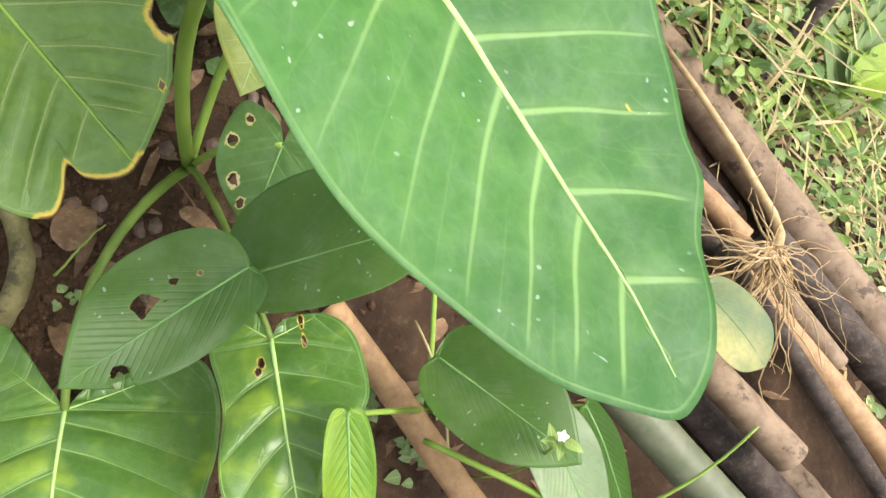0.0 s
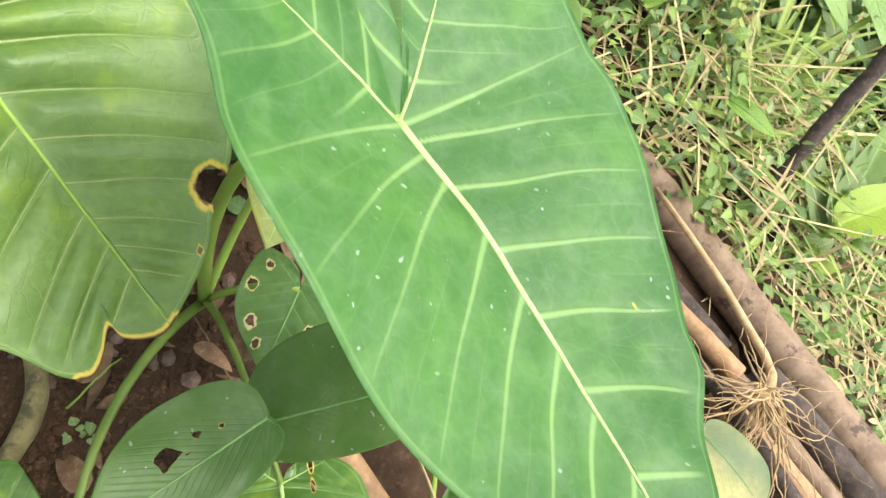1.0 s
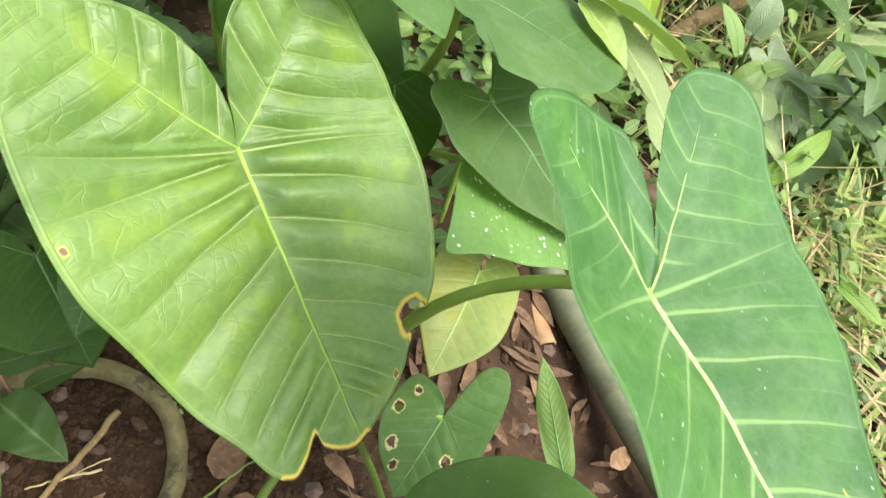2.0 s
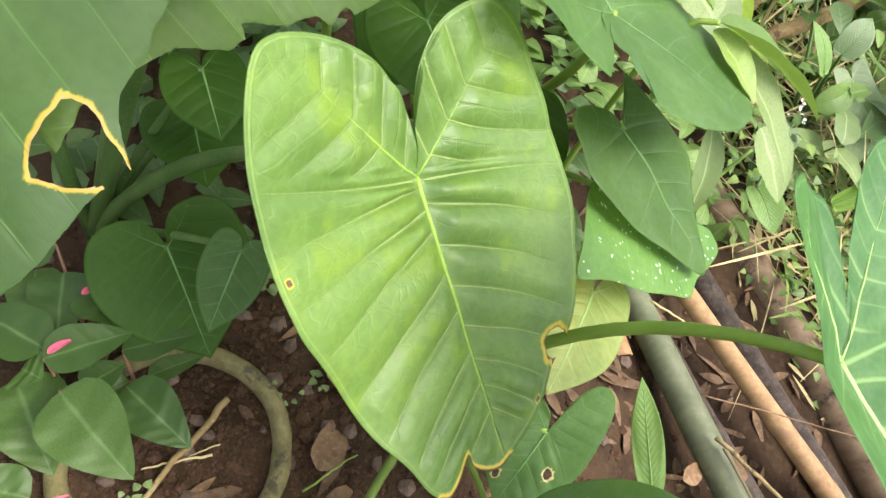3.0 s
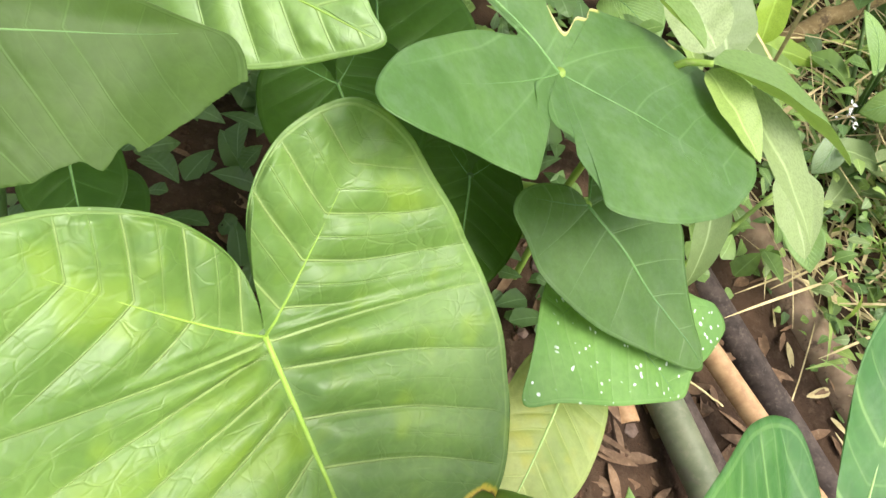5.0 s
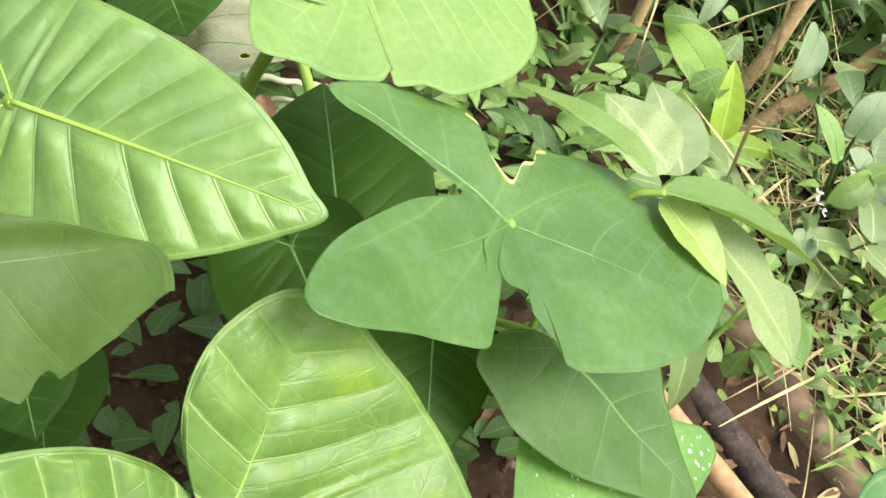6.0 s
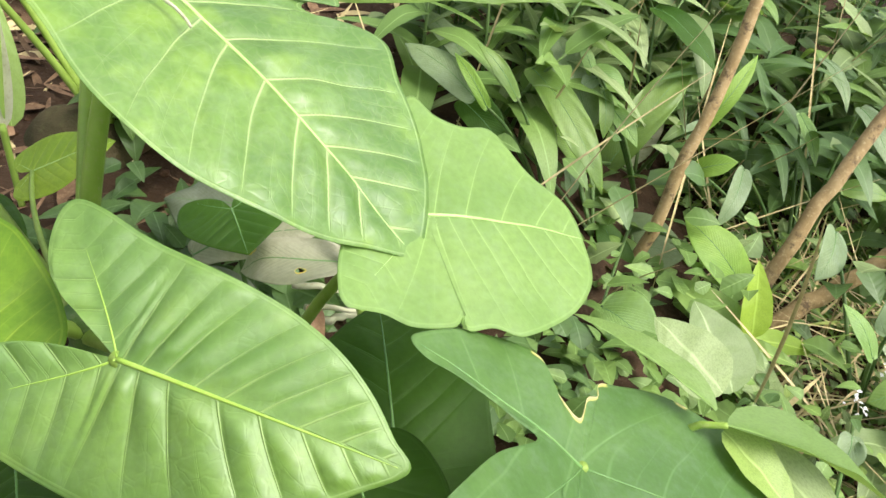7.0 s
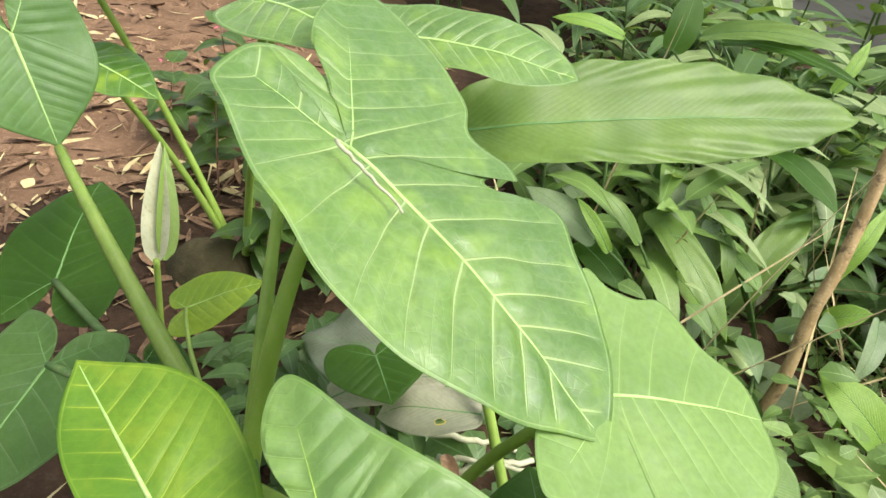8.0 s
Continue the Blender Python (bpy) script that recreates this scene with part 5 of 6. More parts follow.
for x, y, z, ln, w, turn in ((-0.05, 0.24, 0.10, 0.085, 0.035, 75), (-0.11, 0.27, 0.035, 0.06, 0.022, -20), (-0.22, 0.31, 0.02, 0.11, 0.050, 70), (-0.26, 0.34, 0.02, 0.10, 0.045, 20), (-0.23, 0.22, 0.012, 0.09, 0.045, 80), (0.07, 0.34, 0.02, 0.05, 0.03, 10), (0.31, 0.38, -0.03, 0.07, 0.03, 40), (0.40, 0.40, -0.02, 0.06, 0.03, 100), (-0.2, 0.1, 0.012, 0.07, 0.03, 130), (0.02, 0.22, 0.015, 0.07, 0.03, 10), (-0.46, 1.00, 0.17, 0.09, 0.025, -60), (-0.8, 1.3, 0.03, 0.09, 0.04, 10), (-0.7, 1.15, 0.03, 0.08, 0.035, 80)):
    dead_leaf((x, y, z), ln, w, turn)
lit = []
for _ in range(3000):
    x, y = rng.gauss(-1.9, 0.6), rng.gauss(2.1, 0.65)
    v, f, r, q = strap(rng.uniform(0.03, 0.16), rng.choice((0.004, 0.006, 0.010, 0.018, 0.030)), rng.uniform(-0.5, 0.9), 5, 0.3, 0.1, 0.7, 2)
    lit.append((Matrix.Translation((x, y, ground_z(x, y) + 0.006)) @ pose(0, 0, 0, rng.uniform(-20, 20), rng.uniform(-12, 8), rng.uniform(0, 360)), v, f, r, q))
scattered("leaf_litter", lit[:2350], DRY, "dry brown leaf litter strewn over open soil", "litter")
scattered("straw_litter", lit[2350:], STRAW, "pale straw and bamboo leaf litter", "litter")
near = []
for _ in range(330):
    x, y = rng.gauss(0.2, 0.30), rng.gauss(0.45, 0.35)
    v, f, r, q = strap(rng.uniform(0.03, 0.08), rng.uniform(0.006, 0.02), rng.uniform(-0.3, 0.6), 5, 0.3, 0.1, 0.7, 2)
    near.append((Matrix.Translation((x, y, ground_z(x, y) + 0.005)) @ pose(0, 0, 0, rng.uniform(-20, 20), rng.uniform(-12, 8), rng.uniform(0, 360)), v, f, r, q))
scattered("leaf_litter", near, DRY, "brown leaf scraps on damp soil under the plants", "litter")
thatch = []
for _ in range(1500):
    x, y = rng.uniform(0.45, 1.7), rng.uniform(0.1, 1.6)
    if (x - 0.35) * 0.84 + (y - 1.06) * 0.55 < 0.04 - 0.12 * min(1, max(0, (y - 0.45) / 0.3)):
        continue
    v, f, r, q = strap(rng.uniform(0.03, 0.10), rng.uniform(0.004, 0.016), rng.uniform(-0.3, 0.6), 5, 0.3, 0.1, 0.7, 2)
    thatch.append((Matrix.Translation((x, y, ground_z(x, y) + 0.006)) @ pose(0, 0, 0, rng.uniform(-20, 20), rng.uniform(-14, 8), rng.uniform(0, 360)), v, f, r, q))
scattered("leaf_litter", thatch[:600], DRY, "brown leaf scraps between low weeds", "litter")
scattered("straw_litter", thatch[600:], STRAW, "pale bamboo-leaf straw between low weeds", "litter")


def twig(a, b, r, mat=STRAW, sag=(0, 0, 0.004), label="dry weathered twig lying on soil"):
    a = Vector(a)
    ob = tube_mesh("twig", [p - a + Vector((rng.uniform(-1, 1), rng.uniform(-1, 1), 0)) * r * 0.6 for p in curve_points(a, b, sag)], [r * (1 - 0.03 * k) for k in range(14)], mat, None, "", 7)
    ob.location = a
    return tagged(ob, label, "twig", "twigs")


twig((-0.366, 0.272, 0.014), (-0.432, 0.075, 0.012), 0.0048, BARK)
twig((-0.36, 0.20, 0.008), (-0.43, 0.16, 0.008), 0.0018)
twig((-0.355, 0.215, 0.008), (-0.385, 0.19, 0.008), 0.0012)
twig((-0.24, 0.19, 0.01), (-0.19, 0.25, 0.03), 0.0016, STALK)
twig((-0.05, 0.22, 0.012), (-0.13, 0.33, 0.02), 0.0015, DRY)
twig((0.34, 0.45, 0.01), (0.52, 0.33, 0.03), 0.004, BARK)
twig((0.30, 0.50, 0.03), (0.60, 0.52, 0.04), 0.0014, DRY)
twig((0.36, 0.44, 0.0), (0.47, 0.29, 0.0), 0.0018, DRY)
twig((0.20, 0.63, 0.03), (0.30, 0.60, 0.03), 0.002, STRAW)
twig((-0.583, 0.816, 0.7335), (-0.507, 0.787, 0.700), 0.0021, PALE, (0, 0, 0.001), "pale dry twig lying across a leaf blade")
twig((0.03, 0.13, 0.05), (0.10, 0.06, 0.05), 0.002, BARK)

for a, b, r in (((-0.50, 1.03, 0.17), (-0.36, 1.06, 0.16), 0.006), ((-0.47, 1.00, 0.16), (-0.34, 1.02, 0.17), 0.005), ((-0.44, 0.99, 0.15), (-0.33, 1.08, 0.13), 0.007)):
    twig(a, b, r, PALE, (0, 0, 0.006), "fallen pale leaf stalk in the undergrowth")


# ---- shrub, trunks and background growth ----
POOL = {}


def pooled(mat, kind):
    """A few lance-leaf meshes for each material, shared by all plants."""
    key = (mat.name, kind)
    if key not in POOL:
        made = []
        for k in range(5):
            size = {"lance": (0.24, 0.062), "broad": (0.17, 0.075), "narrow": (0.26, 0.034), "small": (0.060, 0.026), "ovate": (0.085, 0.054)}[kind]
            v, f, r, q = strap(size[0] * (0.85 + 0.08 * k), size[1] * (0.9 + 0.06 * k), 0.35 + 0.28 * k, 12, 0.28 - 0.04 * k, 0.05, 0.62 if kind != "ovate" else 0.5, 4)
            me = bpy.data.meshes.new("leaf_blade")
            me.from_pydata(v, [], f)
            me.materials.append(mat)
            me.polygons.foreach_set("use_smooth", np.ones(len(me.polygons), bool))
            for name, vals in (("rib", r), ("q", q)):
                me.attributes.new(name, "FLOAT", "POINT").data.foreach_set("value", np.array(vals, np.float32))
            made.append(me)
        POOL[key] = made
    return rng.choice(POOL[key])


def stem_plant(name, at, height, lean, count, mat, kind, label, category="plant", group="", stem_r=0.004, stem_mat=None, scale=1.0, from_t=0.25, rise=0.45, spin=2.4):
    """An upright stem with leaves set alternately along it."""
    at = Vector(at)
    ob = holder(name, at, label, category, group)
    top = at + Vector((lean[0], lean[1], height))
    line = curve_points(at, top, (-lean[0] * 0.2, -lean[1] * 0.2, 0), 10)
    tube_mesh("stem", [p - at for p in line], [stem_r * (1.05 - 0.06 * k) for k in range(10)], stem_mat or STALK_D, ob, sides=7)
    turn = rng.uniform(0, 6.28)
    for k in range(count):
        t = from_t + (1 - from_t) * k / max(1, count - 1)
        p = line[0].lerp(line[-1], t) if t in (0, 1) else line[min(9, int(round(t * 9)))]
        a = turn + k * spin + rng.uniform(-0.3, 0.3)
        leaf = new("leaf_blade", pooled(mat, kind))
        m = aim(p, (math.cos(a), math.sin(a), rise + rng.uniform(-0.2, 0.3)))
        settle(leaf, ob, m @ Matrix.Scale(scale * rng.uniform(0.75, 1.15), 4))
    return ob


# light-green shrub whose shoots stand over the torn leaf
shrub_at = Vector((-0.02, 0.70, -0.05))
shrub = holder("leafy_shrub", shrub_at, "light green shrub with lance-shaped leaves and a cut stem", "shrub")
for pts, r in (((shrub_at, (-0.035, 0.715, 0.20), (-0.030, 0.735, 0.42)), 0.0055), (((-0.030, 0.735, 0.42), (-0.005, 0.735, 0.455), (0.016, 0.733, 0.465)), 0.0042), (((0.129, 0.677, 0.20), (0.17, 0.73, 0.25), (0.213, 0.790, 0.261)), 0.0035)):
    P = [Vector(p) for p in pts]
    line = [P[0].lerp(P[1], k / 6) for k in range(6)] + [P[1].lerp(P[2], k / 6) for k in range(7)]
    tube_mesh("stem", [p - shrub_at for p in line], [r * (1 - 0.02 * k) for k in range(13)], STALK, shrub)


def shoot(a, b, w, mat, up=(0.1, -0.4, 0.9), bend=0.35, fold=0.3, label="lance-shaped leaf blade", wave=0.04):
    a, b = Vector(a), Vector(b)
    d = b - a
    strap_leaf("leaf_blade", shrub, aim(a, d + Vector((0, 0, d.length * bend * 0.5)), up), d.length * 1.04, w, bend, mat, label, 18, fold, wave, 0.7)


shoot((0.004, 0.744, 0.468), (-0.131, 0.816, 0.477), 0.042, GREEN_1, up=(0.2, 0.2, 0.9), fold=0.5)
shoot((0.016, 0.733, 0.465), (0.218, 0.773, 0.376), 0.062, GREEN_1, up=(0.1, 0.3, 0.9), fold=0.55)
shoot((0.060, 0.745, 0.435), (0.223, 0.690, 0.318), 0.060, GREEN_4, up=(0.4, -0.2, 0.8))
shoot((0.188, 0.780, 0.312), (0.262, 0.720, 0.251), 0.070, GREEN_4, up=(0.3, -0.5, 0.8))
shoot((0.017, 0.736, 0.452), (0.090, 0.68, 0.425), 0.050, GREEN_2, up=(0.3, -0.2, 0.9))
shoot((0.10, 0.72, 0.33), (0.13, 0.64, 0.22), 0.042, GREEN_4, bend=0.9)
shoot((0.05, 0.83, 0.40), (-0.035, 0.88, 0.43), 0.075, GREEN_4, fold=0.1)
shoot((0.09, 0.88, 0.35), (0.03, 0.96, 0.40), 0.085, GREEN_4, fold=0.1)


far_at = Vector((0.10, 1.08, -0.20))
far_shoot = holder("leafy_shoot", far_at, "slim shoot with fresh light green leaves round its tip", "plant")
tube_mesh("stem", [p - far_at for p in curve_points(far_at, (0.325, 1.330, 0.019), (0.0, -0.02, 0.06))], [0.008 - 0.0002 * k for k in range(14)], STALK, far_shoot)
for a, b, w, mat, up in (((0.328, 1.330, 0.024), (0.302, 1.400, 0.152), 0.062, GREEN_5, (0.1, -0.9, 0.3)), ((0.316, 1.330, 0.025), (0.144, 1.420, 0.058), 0.082, GREEN_2, (0.1, -0.5, 0.8)), ((0.329, 1.330, 0.021), (0.480, 1.360, 0.015), 0.050, GREEN_5, (0.1, -0.3, 0.9)), ((0.280, 1.280, 0.017), (0.457, 1.200, -0.053), 0.091, GREEN_4, (0.3, -0.3, 0.9)), ((0.224, 1.220, 0.008), (0.146, 1.300, 0.051), 0.034, GREEN_2, (0.1, -0.3, 0.9)), ((0.30, 1.31, 0.02), (0.40, 1.27, 0.05), 0.040, GREEN_2, (0.1, -0.3, 0.9))):
    a, b = Vector(a), Vector(b)
    strap_leaf("leaf_blade", far_shoot, aim(a, b - a, up), (b - a).length * 1.03, w, 0.3, mat, "", 16, 0.25, 0.05, 0.65)


def trunk(name, a, b, r, label, mat=BARK):
    """A slim rough trunk with knots, leaning as it grows."""
    a = Vector(a)
    pts = [p - a + Vector((noise.noise((k * 0.7, a.x * 5, 0)), noise.noise((k * 0.7, a.x * 5, 9)), 0)) * 0.010 for k, p in enumerate(curve_points(a, b, (0.01, 0.0, 0.0), 40))]
    rad = [r * (1.12 - 0.008 * k + 0.13 * noise.noise((k * 0.9, a.y * 7, 3))) for k in range(40)]
    ob = tube_mesh(name, pts, rad, mat, None, "", 14)
    ob.location = a
    return tagged(ob, label, "trunk", "slim trunks")


trunk("slim_trunk", (0.125, 1.53, -0.16), (0.345, 2.55, 2.05), 0.0130, "slim rough brown trunk leaning among leaves")
trunk("slim_trunk", (0.335, 1.43, -0.16), (0.95, 2.55, 1.35), 0.0150, "slim rough brown trunk leaning away")
trunk("slim_trunk", (0.36, 1.44, -0.14), (1.05, 1.90, 0.42), 0.0185, "low leaning rough brown trunk")
trunk("slim_trunk", (0.80, 0.60, -0.28), (1.02, 0.93, 0.20), 0.017, "dark slim stem rising from weeds", BAMBOO_K)

# giant blades behind the taro
LEAF_N = leaf_material("leaf_ginger", (0.085, 0.185, 0.020), (0.130, 0.250, 0.030), (0.25, 0.40, 0.12), rough=0.42, bloom=0.05, vein_width=0.0010, vein_show=0.28, relief=0.45)
ginger_at = (-0.62, 1.34, -0.06)
big_ginger = holder("ginger_plant", ginger_at, "tall ginger plant with one huge wavy leaf", "plant", "ginger plants")
oval_leaf(big_ginger, (-0.575, 1.262, 0.560), (0.030, 1.548, 0.620), (0.168, -0.499, 0.85), 0.105, 0.082, LEAF_N, bow=0.02, fold=(0.12, 0.12), label="huge pointed ginger leaf blade with fine parallel veins", seed=41, gap=0.015, at_u=0.5, n=130, rings=44, rib_size=0.003, ripple=0.006)
petiole(big_ginger, ginger_at, (-0.575, 1.262, 0.560), (-0.03, 0, 0.05), 0.010, 0.005)
taro_leaf(plant_3, (-0.669, 1.212, 0.698), (-0.415, 1.252, 0.680), (0.115, -0.313, 0.943), (0.12, 0.075, 0.05, 0.04), (0.12, 0.055, 0.05, 0.04), LEAF_J, bow=0.01, gap=0.026, sharp=0.0, full=0.9, seed=42, label="bright green leaf blade with wavy edge")
petiole(plant_3, ROOT_3, (-0.669, 1.212, 0.698), (0, 0.05, 0), 0.009, 0.006)
rear_plant = holder("taro_plant", (-1.05, 1.45, 0.0), "taro plant at the back beside open soil", "plant", "taro plants")
for k, (node, tip, w, mat) in enumerate((((-0.80, 1.10, 0.74), (-0.62, 1.02, 0.74), 0.075, LEAF_J), ((-1.30, 1.35, 0.66), (-1.00, 1.38, 0.66), 0.085, LEAF_F), ((-1.02, 1.55, 0.60), (-0.84, 1.62, 0.60), 0.075, LEAF_F), ((-1.25, 1.30, 0.50), (-1.10, 1.28, 0.47), 0.06, LEAF_C))):
    taro_leaf(rear_plant, node, tip, (0.1, -0.3, 0.95), (0.03, w, 0.5 * w, 0.5 * w), (0.03, w, 0.5 * w, 0.5 * w), mat, bow=0.006, gap=0.028, seed=50.0 + k, label="broad green leaf blade", n=80, rings=34)
    petiole(rear_plant, (-1.05, 1.45, 0.0), node, (-0.03, 0.05, 0), 0.009, 0.006)

# wilted pale leaf under the fresh ones
wilt = holder("wilted_leaf", (-0.53, 1.05, 0.17), "collapsed pale grey-green wilted leaf with holes", "leaf")
WILTED = leaf_material("leaf_wilted", (0.26, 0.30, 0.18), (0.38, 0.41, 0.27), (0.44, 0.45, 0.31), rough=0.6, vein_show=0.3)
LIMP = leaf_material("leaf_limp", (0.095, 0.135, 0.075), (0.16, 0.20, 0.125), (0.22, 0.26, 0.17), rough=0.55, vein_show=0.35, bloom=0.15)
oval_leaf(wilt, (-0.425, 1.02, 0.255), (-0.575, 1.005, 0.20), (0.1, -0.4, 0.9), 0.042, 0.038, WILTED, fold=(0.5, -0.4), bow=0.03, holes=((0.05, 0.02, 0.006, 0.004, 0.6), (0.13, -0.02, 0.008, 0.005, 0.6)), ripple=0.012, seed=43, n=110, rings=50, label="crumpled pale leaf blade")
oval_leaf(wilt, (-0.648, 1.012, 0.20), (-0.470, 1.105, 0.235), (0.1, -0.4, 0.9), 0.034, 0.030, WILTED, fold=(0.45, -0.35), bow=0.03, holes=((0.06, 0.012, 0.008, 0.005, 0.6), (0.085, 0.02, 0.005, 0.004, 0.6)), ripple=0.012, seed=46, n=110, rings=50, label="crumpled pale leaf blade")
oval_leaf(wilt, (-0.52, 1.13, 0.22), (-0.76, 1.14, 0.17), (-0.1, -0.35, 0.9), 0.085, 0.075, LIMP, fold=(0.25, -0.1), bow=0.02, ripple=0.012, seed=44, label="limp grey-green leaf blade")
oval_leaf(wilt, (-0.56, 1.02, 0.13), (-0.70, 0.96, 0.12), (-0.1, -0.3, 0.9), 0.055, 0.05, LIMP, fold=(0.2, -0.1), bow=0.02, ripple=0.012, seed=45, label="limp grey-green leaf blade")

# ginger and other tall herbs further back
spots = []
for k in range(210):
    x, y = rng.uniform(-0.55, 1.9), rng.uniform(1.25, 3.0)
    if (y < 1.95 and -0.15 < x < 0.75) or (y < 1.75 and x < -0.1):
        continue
    spots.append((x, y))
for k, (x, y) in enumerate(spots):
    mat = (GREEN_1, GREEN_3, GREEN_4, GREEN_3, GREEN_4)[k % 5]
    stem_plant("ginger_plant", (x, y, ground_z(x, y) - 0.01), rng.uniform(0.16, 0.36) + 0.16 * (y - 1.2), (rng.uniform(-0.12, 0.18), rng.uniform(-0.1, 0.15)), rng.randint(9, 13), mat, ("lance", "broad", "narrow", "lance", "lance", "narrow")[k % 6], ("mid-green", "deep green", "dull grey-green", "dark", "greyish")[k % 5] + " ginger-like herb with long pointed leaves", "plant", "ginger herbs", 0.006, scale=rng.uniform(0.8, 1.15))
for k in range(60):
    x, y = rng.uniform(-2.6, 3.2), rng.uniform(3.0, 4.6)
    if x < -1.3 and y < 3.9:
        continue
    stem_plant("tall_ginger_plant", (x, y, ground_z(x, y) - 0.01), rng.uniform(0.6, 1.1), (rng.uniform(-0.25, 0.3), rng.uniform(-0.2, 0.2)), rng.randint(9, 13), (GREEN_3, GREEN_1, GREEN_3, GREEN_4)[k % 4], "lance", "tall dark herb with long arching leaves", "plant", "tall herbs at the back", 0.008, scale=rng.uniform(1.3, 1.9))

# leaves that can be told apart in the background
LEAF_L = leaf_material("leaf_yellow_green", (0.14, 0.32, 0.022), (0.20, 0.40, 0.035), (0.36, 0.52, 0.12), rough=0.45, vein_width=0.0012, vein_show=0.5, through_light=0.38, relief=0.9)


def leafy_herb(at, label, leaves):
    """A herb whose long-stalked leaves rise from one root; leaves: (base, tip, half width, material)."""
    at = Vector((*at, ground_z(*at)))
    ob = holder("leafy_herb", at, label, "plant", "background herbs")
    for k, (a, b, w, mat) in enumerate(leaves):
        oval_leaf(ob, a, b, (0.15 + rng.uniform(-0.3, 0.3), -0.55, 0.8), w, w * rng.uniform(0.8, 1.0), mat, bow=0.12 * (Vector(b) - Vector(a)).length, fold=(rng.uniform(0.05, 0.3), rng.uniform(0.0, 0.25)), label="pointed leaf blade", seed=70.0 + 3 * k + at.x * 9, n=64, rings=24, gap=0.010, rib_size=0.0013)
        petiole(ob, at, a, (0, 0.02, 0.02), 0.005, 0.003, STALK_D)
    return ob


leafy_herb((0.02, 1.60), "mid-green ginger plant with broad leaves before the slim trunks", (
    ((-0.210, 1.805, 0.225), (0.006, 1.598, 0.076), 0.040, LEAF_N),
    ((-0.052, 1.773, 0.132), (-0.189, 1.899, 0.283), 0.051, LEAF_W),
    ((-0.030, 1.706, 0.065), (-0.153, 1.731, 0.137), 0.026, LEAF_L),
    ((-0.186, 1.879, 0.182), (-0.194, 2.029, 0.310), 0.033, LEAF_D),
    ((-0.346, 1.706, 0.158), (-0.229, 1.633, 0.108), 0.043, LEAF_D),
))
leafy_herb((0.14, 1.95), "ginger plant with long pointed yellow-green leaf", (
    ((0.037, 1.829, 0.008), (0.200, 2.100, 0.207), 0.053, LEAF_N),
    ((-0.076, 1.649, 0.086), (-0.059, 1.617, 0.035), 0.021, LEAF_W),
    ((0.060, 2.136, 0.300), (0.232, 2.001, 0.233), 0.040, LEAF_D),
    ((0.177, 1.730, 0.215), (0.256, 1.848, 0.362), 0.021, LEAF_L),
))
leafy_herb((0.14, 1.80), "slim herb with a whorl of small pointed leaves", (
    ((-0.077, 1.821, 0.244), (-0.128, 1.847, 0.296), 0.018, LEAF_K),
    ((-0.071, 1.828, 0.252), (0.006, 1.800, 0.225), 0.022, LEAF_K),
    ((-0.040, 1.806, 0.212), (-0.014, 1.725, 0.140), 0.020, LEAF_N),
    ((-0.014, 1.794, 0.186), (0.062, 1.716, 0.141), 0.022, LEAF_K),
    ((-0.065, 1.817, 0.234), (-0.096, 1.797, 0.215), 0.020, LEAF_W),
))
leafy_herb((0.12, 1.70), "broad grey-green leaves low behind the slim trunk", (
    ((0.056, 1.668, -0.121), (0.260, 1.644, -0.057), 0.084, LEAF_W),
    ((0.333, 1.484, 0.014), (0.182, 1.571, 0.092), 0.053, LEAF_L),
    ((0.024, 1.294, 0.037), (0.127, 1.218, 0.037), 0.061, LEAF_K),
    ((0.128, 1.522, -0.118), (0.019, 1.643, -0.009), 0.043, LEAF_D),
))
leafy_herb((-0.10, 1.65), "grey-leaved herb beside the bright leaf", (
    ((-0.320, 1.673, 0.192), (-0.499, 1.734, 0.244), 0.043, LEAF_W),
    ((-0.288, 1.626, 0.204), (-0.381, 1.666, 0.288), 0.016, LEAF_L),
    ((-0.231, 1.654, 0.227), (-0.344, 1.689, 0.310), 0.019, LEAF_N),
    ((-0.372, 1.846, 0.190), (-0.499, 1.874, 0.267), 0.028, LEAF_W),
))
leafy_herb((0.35, 2.35), "tall dark herb with long arching leaves", (
    ((-0.178, 2.347, 0.495), (0.171, 2.269, 0.546), 0.036, LEAF_N),
    ((-0.124, 2.353, 0.488), (0.228, 2.176, 0.485), 0.025, LEAF_D),
    ((-0.246, 2.303, 0.453), (-0.230, 2.407, 0.598), 0.047, LEAF_D),
    ((-0.383, 2.284, 0.467), (-0.578, 2.256, 0.483), 0.027, LEAF_L),
    ((0.196, 2.371, 0.420), (0.256, 2.472, 0.547), 0.021, LEAF_L),
))
leafy_herb((0.55, 1.75), "ginger-like herb with streaked drooping leaves", (
    ((0.301, 1.714, 0.156), (0.259, 1.586, 0.074), 0.025, LEAF_W),
    ((0.210, 1.730, 0.117), (0.285, 1.720, 0.169), 0.026, LEAF_L),
    ((0.551, 2.238, 0.238), (0.601, 2.056, 0.185), 0.023, LEAF_W),
    ((0.446, 1.938, 0.210), (0.489, 1.816, 0.148), 0.018, LEAF_K),
    ((0.539, 1.751, 0.149), (0.645, 1.757, 0.150), 0.026, LEAF_N),
    ((0.535, 1.877, 0.288), (0.606, 1.750, 0.219), 0.027, LEAF_W),
))
